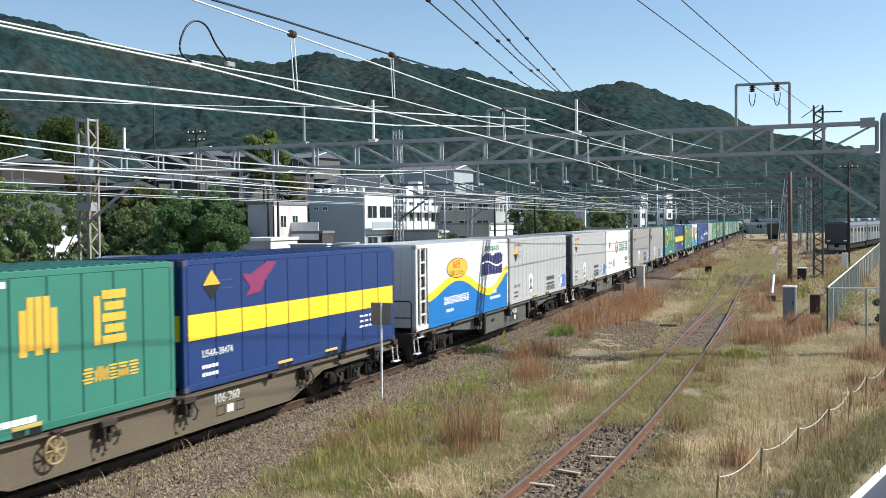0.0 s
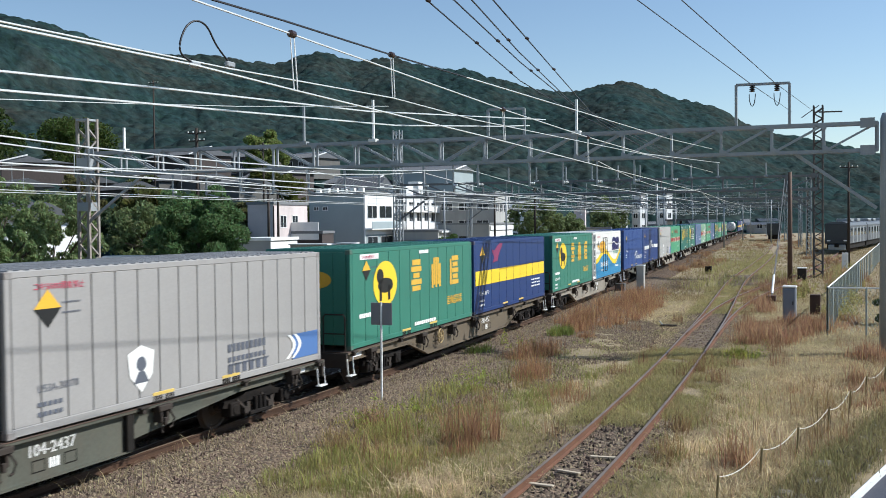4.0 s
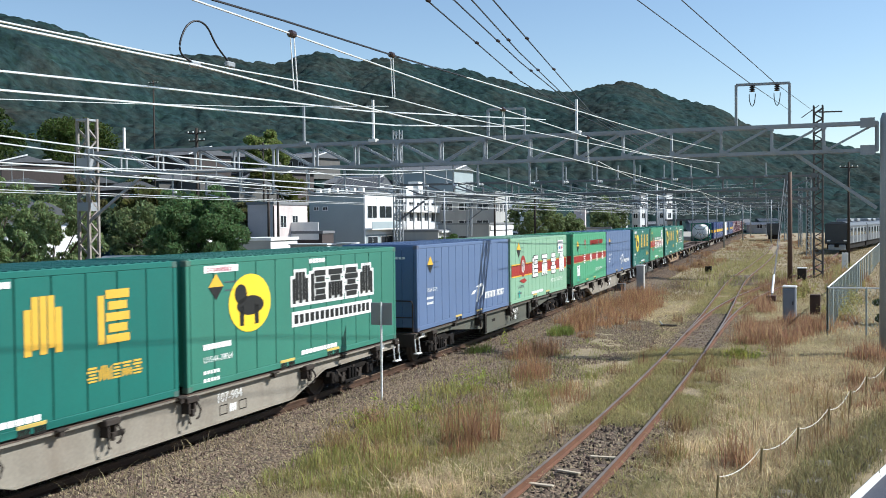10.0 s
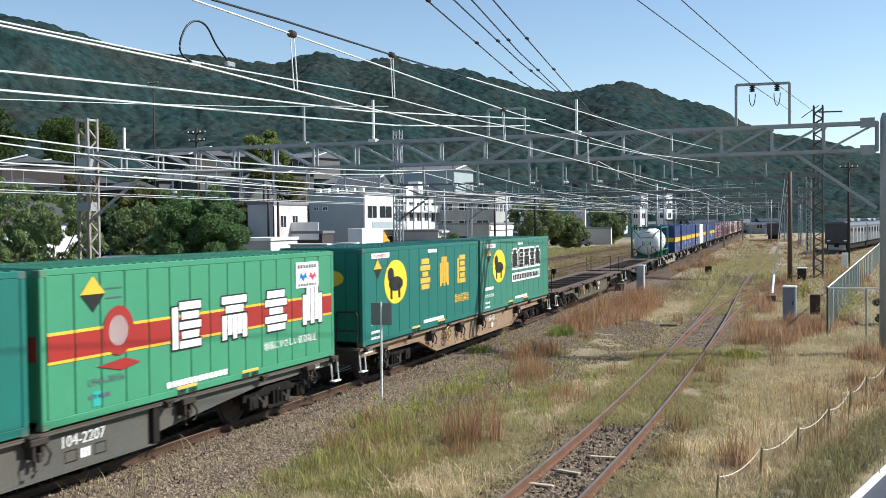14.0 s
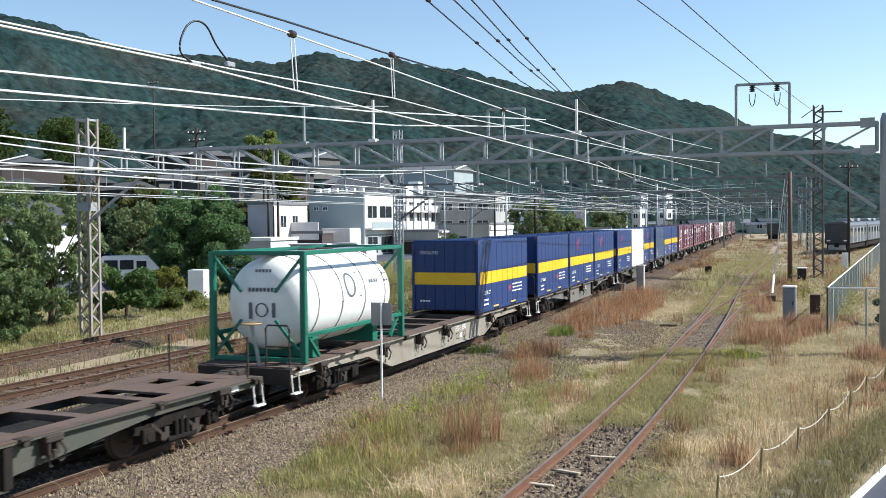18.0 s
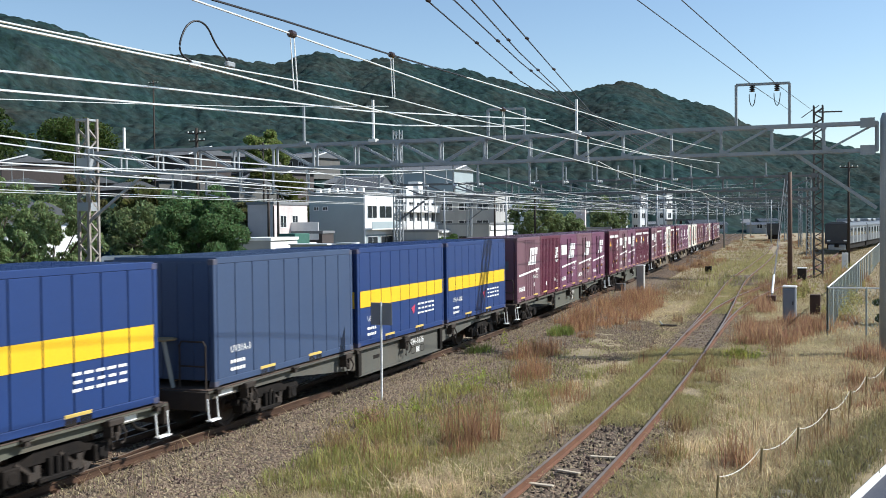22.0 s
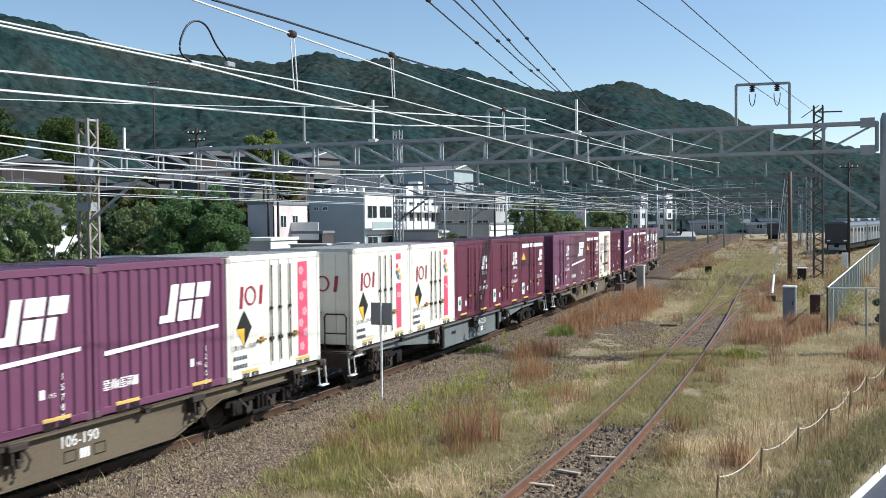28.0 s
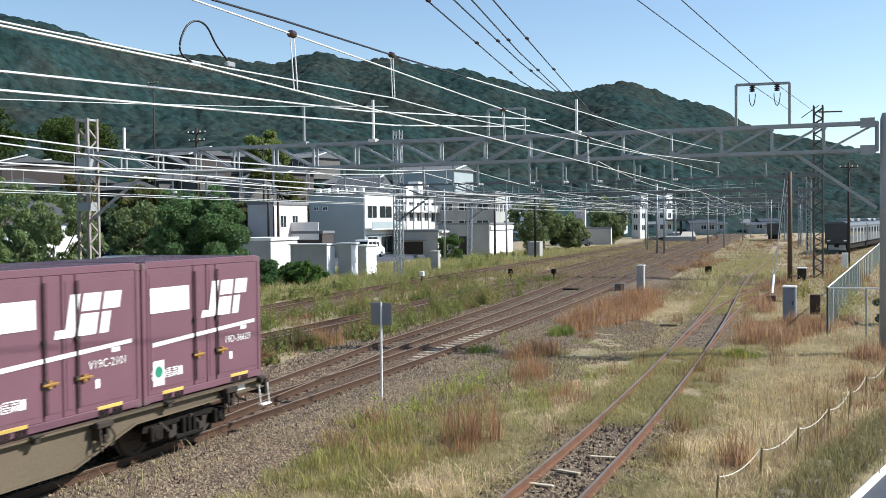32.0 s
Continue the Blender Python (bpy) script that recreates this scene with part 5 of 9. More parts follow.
    if far_f:
        tagged(part("sleepers", solid("sleepers", far_v, far_f, {"c": M_SLEEPER, "w": M_WOODSLEEPER, "o": M_OLDSLEEPER}[kind]), None, track), kind="stuff")
    return track


railway("main_track", "rusty main line on brown ballast", along, -60, 620, 2.0, (8, 75), "w", pale=(28.5, 37.5))
railway("passing_track", "rusty second line branching off by a turnout", beside, 14, 620, 2.0, (18, 75), "w", shift=-0.004, wide=0.85)
path_c, len_c = polyline([(-20.3, -40), (-20.6, 8), (-20.9, 20), (-21.4, 37), (-23.2, 60), (-26.5, 90), (-29.5, 120), (-33.5, 155), (-46, 253), (-62, 400)])
path_d, len_d = polyline([(-23.6, -40), (-24.6, 8), (-25.9, 23), (-28.0, 38), (-30.0, 53), (-31.0, 66), (-33.2, 95), (-36.5, 145), (-49.5, 253), (-66, 400)])
railway("yard_track", "rusty yard track among weeds", path_c, 0, len_c - 2, 2.0, (60, 110), "w", wide=0.75)
railway("yard_track", "rusty far yard track among weeds", path_d, 0, len_d - 2, 2.0, (60, 110), "w", wide=0.75)
path_s, len_s = polyline([(-4.6, -20), (-4.72, 6), (-4.83, 14), (-5.0, 19), (-5.34, 25), (-5.77, 31), (-6.25, 37), (-6.74, 43), (-7.2, 48), (-8.25, 58.5), (-9.7, 74), (-10.8, 95), (-13, 130), (-17, 180)])
path_b, len_b = polyline([(-6.35, 38.5), (-6.85, 45), (-7.1, 51), (-7.07, 56), (-6.9, 62), (-6.3, 72), (-5.4, 85), (-4.8, 100), (-4.8, 180)])
SIDE_Z = -0.08
railway("siding", "disused rusty siding sunk in dry grass", path_s, 0, len_s - 2, 2.0, (28, 75), "o", bed=False, shift=SIDE_Z, hide=((28, 41.3), (47.0, 48.5), (54.5, 69), (88, 101)), rail_z=SIDE_Z)
railway("siding_branch", "overgrown branch of the siding", path_b, 0, len_b - 2, 2.0, (2, 25), "o", bed=False, shift=SIDE_Z - 0.004, hide=((0, 12),), rail_z=SIDE_Z - 0.004)
for s0, s1, m in ((0, 42, M_BALLAST), (42, 54, None), (54, 70, M_BALLAST), (70, 88, None), (88, 102, M_BALLAST), (102, 110, None)):
    v, q = strip(path_s, s0, s1, [(-1.5, -0.31), (-0.95, -0.247), (0.95, -0.247), (1.5, -0.31)], 1.0)
    tagged(new("siding_bed", solid("siding_bed", v, q, m or bpy.data.materials["dry meadow earth"])), "low earthy bed of the old siding", "track bed", kind="structure")
# stony patch where the siding divides, and the stony shoulder of the main line
rng = np.random.default_rng(7)


def stones(name, label, spots, lo, hi, material=None):
    """Many small angular stones, joined: nobody could count them."""
    n = len(spots)
    base = np.array([(-1, -1, -0.6), (1, -0.9, -0.5), (0.9, 1, -0.6), (-1, 0.8, -0.4), (0.1, 0, 0.6)], float)
    tri = np.array([(0, 1, 4), (1, 2, 4), (2, 3, 4), (3, 0, 4)])
    size = rng.uniform(lo, hi, n)
    jit = base[None] * size[:, None, None] + rng.normal(0, 0.25, (n, 5, 3)) * size[:, None, None]
    an = rng.uniform(0, 6.28, n)
    c, s = np.cos(an)[:, None], np.sin(an)[:, None]
    v = np.stack([jit[..., 0] * c - jit[..., 1] * s, jit[..., 0] * s + jit[..., 1] * c, jit[..., 2]], -1) + spots[:, None]
    f = (tri[None] + 5 * np.arange(n)[:, None, None]).reshape(-1, 3)
    me = bpy.data.meshes.new(name)
    me.from_pydata(v.reshape(-1, 3).tolist(), [], f.tolist())
    me.materials.append(material or M_STONE)
    return tagged(new(name, me), label, "gravel", kind="stuff")


def bank(s, o):
    """Height of the ballast on the near side of the main line, heaped up near the eye."""
    base = np.interp(o, [0.7, 0.8, 1.7, 2.2, 3.0, 4.4], [-0.165, -0.14, -0.14, -0.2, -0.265, -0.31])
    return float(base + np.interp(s, [-20, 16, 23, 30], [0.1, 0.1, 0.05, 0.0]) * np.interp(o, [0.78, 1.15, 1.55, 2.3, 3.4], [0.0, 0.5, 1.0, 0.55, 0.0]))


def shoulder_spots(n, f, s0, s1, o0, o1, z0=-0.2, z1=-0.3):
    s = s0 + (s1 - s0) * rng.random(n) ** 1.6
    o = rng.uniform(o0, o1, n)
    out = np.empty((n, 3))
    for k in range(n):
        x, y, _ = f(s[k], o[k])
        out[k] = x, y, bank(s[k], o[k]) + 0.008 if o[k] > 0.7 and f is along else np.interp(abs(o[k]), [0.7, 0.8, 1.7, 2.2], [-0.165, -0.14, -0.14, -0.2]) + 0.008
    return out


offs = [0.82, 1.0, 1.15, 1.3, 1.55, 1.8, 2.1, 2.3, 2.6, 3.0, 3.4, 4.4]
v, q = [], []
for k in range(96):
    for o in offs:
        x, y, _ = along(k - 20, o)
        v.append((x, y, bank(k - 20, o) + 0.004 - (0.03 if o > 4 else 0)))
    for c in range(len(offs) - 1):
        if k < 95:
            a = k * len(offs) + c
            q.append((a, a + 1, a + len(offs) + 1, a + len(offs)))
tagged(new("gravel_shoulder", solid("gravel_shoulder", v, q, M_BALLAST)), "brown stony shoulder heaped beside the main line", "gravel", kind="structure")
stones("ballast_stones", "loose brown ballast stones along the main line", shoulder_spots(42000, along, 11, 62, -2.2, 4.2), 0.015, 0.045)
patch = lambda x, y: (x > MAIN_LINE(y) + 3.0) & (x < MAIN_LINE(y) + np.interp(y, [19, 23, 28, 36, 42, 48], [3.2, 4.6, 5.9, 6.8, 6.0, 3.2])) & (y > 19) & (y < 48)
MAIN_LINE = lambda y: np.interp(y, LINE_Y, LINE_X)
px_, py_ = rng.uniform(-13, -5, 72000), rng.uniform(19, 48, 72000)
keep = patch(px_, py_)
keep &= np.array([noise.noise((a / 1.7, b / 1.7, 3.0)) for a, b in zip(px_, py_)]) > -0.15
spots = np.stack([px_[keep], py_[keep], np.full(keep.sum(), -0.285)], 1)
stones("verge_stones", "dark stones strewn over the verge", spots, 0.015, 0.05)
stones("ballast_stones", "loose stones between the yard tracks", shoulder_spots(5000, beside, 24, 70, -2.4, -0.8), 0.02, 0.05)
spots = np.stack([rng.normal(-8.4, 0.9, 2500), rng.normal(41, 3.5, 2500), np.full(2500, -0.28)], 1)
stones("siding_stones", "grey stones round the siding switch", spots, 0.02, 0.06)
near_s = np.concatenate([rng.uniform(28, 42.5, 1900), rng.uniform(54, 69, 1500)])
near_o = np.concatenate([rng.normal(0, 0.7, 1900), rng.normal(0, 0.8, 1500)])
spots = np.array([(*path_s(s, o)[:2], -0.235 if abs(o) < 0.95 else -0.28) for s, o in zip(near_s, near_o)])
stones("siding_stones", "brown stones and splinters between the siding rails", spots, 0.015, 0.05)
litter = np.random.default_rng(31)
spots = np.array([(*path_s(a, b)[:2], -0.24) for a, b in zip(litter.uniform(29, 42, 900), litter.normal(0, 0.55, 900))])
stones("siding_litter", "dark rotten splinters and cinders on the siding bed", spots, 0.02, 0.06, mat("dark cinder", (0.05, 0.035, 0.025), rough=1.0, island=0.6, scale=5))
for x, y, rz, w, d in ((-4.75, 18.2, 8, 0.62, 0.09), (-5.3, 15.9, -4, 0.5, 0.1), (-4.9, 14.9, 12, 0.7, 0.12), (-5.1, 16.9, -15, 0.45, 0.08), (-6.4, 16.3, 30, 0.4, 0.06)):
    bm = bmesh.new()
    box(bm, -w / 2, w / 2, -d / 2, d / 2, 0, 0.03, bevel=0.006)
    tagged(part("board_scrap", bm, mat("bleached board", (0.5, 0.42, 0.31), rough=0.9, var=0.25, fine=30), at=pose(x, y, -0.222 if x > -6 else -0.29, rz=rz)), "bleached splintered board lying on the ground", "board", "board scraps")


# ---- grass and weeds ----
GRASS_TONE = 0.9


def grass(name, label, spots, color, h0, h1, blades, lean=0.35, width=0.012, seed=1, spread=0.12, dirt=None):
    """Tufts of thin bent blades, joined: nobody could count them."""
    r = np.random.default_rng(seed)
    n = len(spots) * blades
    base = np.repeat(spots[:, :3], blades, 0) + np.concatenate([r.normal(0, spread, (n, 2)), np.zeros((n, 1))], 1)
    h = r.uniform(h0, h1, n)
    if spots.shape[1] > 3:
        h = h * np.repeat(spots[:, 3], blades)
    an = r.uniform(0, 2 * np.pi, n)
    ln = np.abs(r.normal(0, lean, n)) * h
    dx, dy = np.cos(an), np.sin(an)
    w = width * r.uniform(0.6, 1.5, n)
    sx, sy = -dy * w, dx * w
    mid = base + np.stack([dx * ln * 0.35, dy * ln * 0.35, h * 0.6], 1)
    tip = base + np.stack([dx * ln, dy * ln, h], 1)
    side = np.stack([sx, sy, np.zeros(n)], 1)
    v = np.stack([base - side, base + side, mid + side * 0.8, mid - side * 0.8, tip], 1).reshape(-1, 3)
    k = 5 * np.arange(n)[:, None]
    loops = (k + np.array([[0, 1, 2, 3, 3, 2, 4]])).ravel()
    me = bpy.data.meshes.new(name)
    me.vertices.add(5 * n)
    me.vertices.foreach_set("co", v.astype(np.float32).ravel())
    me.loops.add(7 * n)
    me.loops.foreach_set("vertex_index", loops.astype(np.int32))
    me.polygons.add(2 * n)
    me.polygons.foreach_set("loop_start", (7 * np.arange(n)[:, None] + np.array([[0, 4]])).ravel().astype(np.int32))
    me.update(calc_edges=True)
    color = [c * GRASS_TONE for c in color]
    dirt = dirt and [c * GRASS_TONE for c in dirt]
    me.materials.append(mat(name, color, rough=0.9, scale=0.5, fine=5, var=0.25, bump=0, island=0.35, spec=0.05, glow_through=0.5, dirt=dirt, dirt_amount=0.75))
    return tagged(new(name, me), label, "grass", kind="stuff")


def field(n, x0, x1, y0, y1, seed, patch=0.0, size=3.0, keep=None):
    """Random spots on the plain, thinned by patches and kept off the rails."""
    r = np.random.default_rng(seed)
    x, y = r.uniform(x0, x1, n), y0 + (y1 - y0) * r.random(n) ** 1.35
    ok = np.ones(n, bool)
    if patch > -1:
        ok &= np.array([noise.noise((a / size + seed, b / size, 0.0)) + 0.5 * noise.noise((a * 3 / size, b * 3 / size, seed)) for a, b in zip(x, y)]) + r.normal(0, 0.16, n) > patch
    if keep is not None:
        ok &= keep(x, y)
    return np.stack([x[ok], y[ok], np.full(ok.sum(), -0.3)], 1)


MAIN_X = lambda y: np.interp(y, LINE_Y, LINE_X)
SID_Y = np.array([path_s(s)[1] for s in range(int(len_s))])
SID_X = np.array([path_s(s)[0] for s in range(int(len_s))])
SIDE_X = lambda y: np.interp(y, SID_Y, SID_X)
off_siding = lambda x, y: np.abs(x - SIDE_X(y)) > 0.75
meadow = lambda x, y: (x > MAIN_X(y) + 3.4) & off_siding(x, y) & (x < 0.6)
right_side = lambda x, y: (x > SIDE_X(y) + 0.75) & (x < np.interp(y, [6, 13.0, 19.8, 26.5, 44], [-3.2, -1.7, -0.3, 1.1, 3.3]))
thin = np.random.default_rng(8)
left_side = lambda x, y: (x > MAIN_X(y) + 3.3) & (x < SIDE_X(y) - 0.7) & (~patch(x, y) | (thin.random(len(x)) < 0.13))
OLIVE = (0.33, 0.31, 0.13)
grass("dry_grass", "straw-coloured matted dry grass beside the siding", field(34000, -7, 1.2, 12, 62, 3, -0.6, 3.5, right_side), (0.64, 0.54, 0.34), 0.02, 0.1, 9, 3.2, 0.006, seed=3, dirt=(0.38, 0.345, 0.18))
grass("dry_stalks", "thin straw stalks standing in the dry grass", field(1000, -7, 1.2, 12, 60, 33, 0.0, 2.0, right_side), (0.5, 0.36, 0.22), 0.12, 0.4, 6, 0.6, 0.004, seed=33)
grass("dry_grass", "short straw-coloured grass between the lines", field(22000, -13, -4, 11, 60, 4, -0.35, 2.5, left_side), (0.64, 0.52, 0.32), 0.02, 0.12, 8, 2.4, 0.006, seed=4, dirt=OLIVE)
grass("green_grass", "fresh green grass tufts on the verge", field(12000, -12.5, -4.5, 11, 36, 5, 0.14, 1.3, lambda x, y: left_side(x, y) & (x < MAIN_X(y) + 6.3)), (0.37, 0.37, 0.13), 0.06, 0.3, 9, 0.9, 0.006, seed=5, dirt=(0.46, 0.36, 0.18))
grass("green_grass", "olive green grass by the siding", field(15000, -9, 1, 16, 70, 6, 0.02, 2.2, lambda x, y: meadow(x, y) & (x < SIDE_X(y) + 2.2)), (0.36, 0.345, 0.15), 0.03, 0.13, 7, 1.6, 0.006, seed=6, dirt=(0.47, 0.4, 0.22))
rs = np.random.default_rng(77)
lane_s = np.concatenate([rs.uniform(41.2, 54.6, 5200), np.concatenate([rs.uniform(68, 88, 3000), rs.uniform(102, 150, 4000)]), rs.uniform(26, 41, 500)])
lane_o = np.concatenate([rs.uniform(-1.4, 1.4, 12200), rs.choice((-1, 1), 500) * rs.uniform(0.7, 1.4, 500)])
spots = np.array([(*path_s(a, b)[:2], -0.25 if abs(b) < 0.95 else -0.29) for a, b in zip(lane_s, lane_o)])
spots = spots[[noise.noise((a / 1.3, b / 1.3, 5.0)) > -0.32 for a, b, _ in spots]]
grass("siding_grass", "short green grass between the rails of the siding", spots, (0.43, 0.385, 0.18), 0.04, 0.16, 9, 1.2, 0.006, seed=7, spread=0.1, dirt=(0.52, 0.43, 0.24))
grass("siding_grass", "thin tufts among the stones of the siding", field(420, -7.5, -3.6, 10, 48, 37, -0.1, 0.8, lambda x, y: np.abs(x - SIDE_X(y)) < 1.1), (0.42, 0.37, 0.18), 0.06, 0.2, 7, 1.0, 0.006, seed=37)
grass("verge_grass", "low green and straw grass at the edge of the bushes", field(9000, -47, -28.5, 26, 66, 38, -0.4, 3.0, lambda x, y: x < np.interp(y, [20, 38, 53, 66], [-27.4, -29.6, -31.6, -33])), (0.38, 0.37, 0.15), 0.05, 0.3, 9, 1.1, 0.01, 38, 0.2, dirt=(0.54, 0.45, 0.25))


def weed_bed(n, cx, cy, rx, ry, seed):
    """Spots gathered in uneven tussocks inside an ellipse, each tussock with its own height."""
    r = np.random.default_rng(seed)
    out = []
    while len(out) < n:
        a, d = r.uniform(0, 6.28), np.sqrt(r.random())
        x, y, tall, wide = cx + rx * d * np.cos(a), cy + ry * d * np.sin(a), (0.3 + 1.1 * r.random() ** 1.6) * (1.1 - 0.4 * d), r.uniform(0.06, 0.34)
        for _ in range(r.integers(2, 11)):
            out.append((x + r.normal(0, wide), y + r.normal(0, wide * 1.5), -0.3, tall * r.uniform(0.7, 1.2)))
    return np.array(out[:n])


def clump(n, cx, cy, rx, ry, seed):
    r = np.random.default_rng(seed)
    a, d = r.uniform(0, 6.28, n), np.sqrt(r.random(n))
    return np.stack([cx + rx * d * np.cos(a), cy + ry * d * np.sin(a), np.full(n, -0.3)], 1)


def leafy(name, label, spots, color, h0, h1, leaves, size, seed, dirt=None):
    """Upright weeds: a thin stalk each, set with small leaves all the way up; joined."""
    r = np.random.default_rng(seed)
    n = len(spots) * leaves
    tall = r.uniform(h0, h1, len(spots)) * spots[:, 3]
    up = r.random(n) ** 0.8
    th = np.repeat(tall, leaves)
    wide = th * 0.2 * (1.15 - up)
    base = np.repeat(spots[:, :3], leaves, 0)
    bend = np.repeat(r.normal(0, 0.12, (len(spots), 2)), leaves, 0) * (up * th)[:, None]
    p = base + np.concatenate([r.normal(0, 1, (n, 2)) * wide[:, None] + bend, (up * th)[:, None]], 1)
    a = r.normal(0, 1, (n, 3)) + np.array([0, 0, 0.4])
    a /= np.linalg.norm(a, axis=1)[:, None]
    b = np.cross(a, r.normal(0, 1, (n, 3)))
    b /= np.linalg.norm(b, axis=1)[:, None]
    s = size * r.uniform(0.6, 1.5, n)[:, None] * (1.2 - 0.5 * up[:, None])
    v = np.stack([p - a * s, p + b * s * 0.45, p + a * s, p - b * s * 0.45], 1).reshape(-1, 3)
    f = (4 * np.arange(n)[:, None] + np.arange(4)[None]).tolist()
    me = bpy.data.meshes.new(name)
    me.from_pydata(v.tolist(), [], f)
    me.materials.append(mat(name, color, rough=0.8, scale=0.5, fine=5, var=0.3, bump=0, island=0.4, spec=0.08, glow_through=0.5, dirt=dirt, dirt_amount=0.7))
    return tagged(new(name, me), label, "weeds", kind="stuff")


leafy("leafy_weeds", "bushy olive and yellow-green weeds between the yard tracks", np.concatenate([weed_bed(150, -18.3, 33, 0.9, 9, 501), weed_bed(230, -19.6, 46, 1.1, 10, 502), weed_bed(150, -24.6, 44, 1.5, 12, 503), weed_bed(170, -24.4, 60, 1.4, 12, 504), weed_bed(120, -29.5, 58, 0.9, 12, 505)]), (0.25, 0.27, 0.09), 0.6, 1.4, 60, 0.05, 501, dirt=(0.42, 0.33, 0.14))
leafy("leafy_weeds", "bushy olive weeds along the far bank", np.concatenate([weed_bed(150, -33.5, 62, 1.6, 9, 521), weed_bed(200, -36.0, 84, 1.6, 12, 522), weed_bed(120, -40.5, 110, 1.8, 14, 523), weed_bed(60, -33.0, 48, 1.4, 6, 524)]), (0.3, 0.32, 0.11), 0.7, 1.7, 60, 0.07, 521, dirt=(0.5, 0.42, 0.18))
leafy("leafy_weeds", "tall olive weeds along the mesh fence", np.concatenate([weed_bed(90, -1.9, 52, 0.7, 6, 525), weed_bed(150, -2.3, 72, 0.9, 12, 526), weed_bed(60, -4.6, 64, 0.7, 6, 527)]), (0.36, 0.33, 0.13), 0.5, 1.3, 50, 0.05, 525, dirt=(0.5, 0.36, 0.17))
leafy("leafy_weeds", "brown seeded weeds between the yard tracks", np.concatenate([weed_bed(50, -18.4, 30, 0.8, 7, 506), weed_bed(60, -20.0, 48, 1.0, 9, 507), weed_bed(60, -24.8, 50, 1.5, 14, 508)]), (0.27, 0.17, 0.09), 0.6, 1.5, 45, 0.04, 506)
leafy("leafy_weeds", "leafy yellow-green weeds at the edge of the ballast", np.concatenate([weed_bed(26, -11.9, 32.6, 0.35, 0.7, 511), weed_bed(40, -9.8, 19.5, 1.0, 3.0, 512), weed_bed(16, -10.4, 25.5, 0.5, 2.0, 513), weed_bed(24, -4.3, 33.4, 0.4, 0.6, 514)]), (0.36, 0.4, 0.1), 0.3, 0.75, 36, 0.035, 511, dirt=(0.5, 0.4, 0.15))
REDDISH = (0.46, 0.27, 0.155)
grass("reddish_weeds", "tall reddish-brown dry weeds beside the main line", np.concatenate([weed_bed(300, -11.7, 46, 1.6, 8.0, 11), weed_bed(45, -10.6, 33.5, 0.9, 4.0, 12), weed_bed(170, -13.0, 55, 1.2, 6, 18)]), REDDISH, 0.15, 1.1, 26, 0.5, 0.007, 11, 0.16)
grass("reddish_weeds", "single patches of reddish dry weeds on the verge", np.concatenate([weed_bed(26, -9.4, 27.5, 0.35, 1.0, 14), weed_bed(14, -7.4, 24, 0.5, 0.8, 23), weed_bed(8, -10.2, 19, 0.6, 0.9, 24), weed_bed(9, -8.5, 17.5, 1.4, 1.5, 29)]), REDDISH, 0.12, 0.8, 26, 0.5, 0.006, 13, 0.16)
grass("reddish_weeds", "tall bunch of reddish dry weeds on the verge", np.concatenate([clump(10, -7.62, 18.6, 0.11, 0.3, 13), clump(4, -7.3, 19.2, 0.1, 0.2, 213), clump(4, -8.1, 18.5, 0.1, 0.3, 214)]), (0.5, 0.3, 0.18), 0.3, 1.15, 24, 0.4, 0.005, 113, 0.09)
grass("verge_weeds", "leafy green and yellow weeds along the ballast", np.concatenate([weed_bed(130, -9.9, 18.4, 1.1, 2.8, 401), weed_bed(60, -10.2, 22.5, 0.7, 2.5, 402), weed_bed(30, -8.2, 15.6, 0.8, 2.0, 403)]), (0.45, 0.44, 0.15), 0.12, 0.5, 13, 0.7, 0.008, 401, 0.14, dirt=(0.56, 0.38, 0.16))
grass("verge_weeds", "brownish and straw weeds mixed into the green verge", np.concatenate([weed_bed(110, -9.8, 18.0, 1.3, 3.2, 411), weed_bed(60, -8.6, 16.2, 1.0, 2.2, 412), weed_bed(40, -8.8, 24.5, 1.0, 2.5, 413)]), (0.46, 0.33, 0.17), 0.12, 0.5, 13, 0.7, 0.006, 411, 0.16)
grass("dry_weeds", "brown dry weeds beside the right rail of the siding", np.concatenate([weed_bed(70, -3.75, 22, 0.25, 5.5, 404), weed_bed(40, -5.0, 30, 0.3, 4.0, 405), weed_bed(60, -1.2, 24.5, 0.8, 5.0, 406)]), (0.34, 0.23, 0.12), 0.12, 0.62, 16, 0.5, 0.006, 404, 0.12)
grass("matted_grass", "pale matted dry grass lying in swirls", np.concatenate([weed_bed(150, -2.8, 19.5, 1.2, 3.5, 407), weed_bed(110, -2.2, 25, 1.4, 4.0, 408), weed_bed(80, -6.9, 15.2, 0.9, 1.4, 409)]), (0.78, 0.63, 0.42), 0.08, 0.3, 22, 2.6, 0.006, 407, 0.2)
grass("reddish_weeds", "reddish dry weeds round the grey cabinet", np.concatenate([weed_bed(220, -4.0, 40.5, 1.5, 4.0, 15), weed_bed(100, -2.0, 46, 1.0, 4, 16), weed_bed(40, -0.3, 28, 0.5, 4, 17), weed_bed(70, -0.35, 34.6, 0.5, 0.7, 19), weed_bed(50, -3.7, 44.6, 0.8, 0.5, 20), weed_bed(60, -5.6, 52, 0.7, 4, 31), weed_bed(12, -2.4, 23, 2.0, 6, 30)]), (0.46, 0.28, 0.17), 0.15, 0.85, 26, 0.5, 0.007, 15, 0.16)
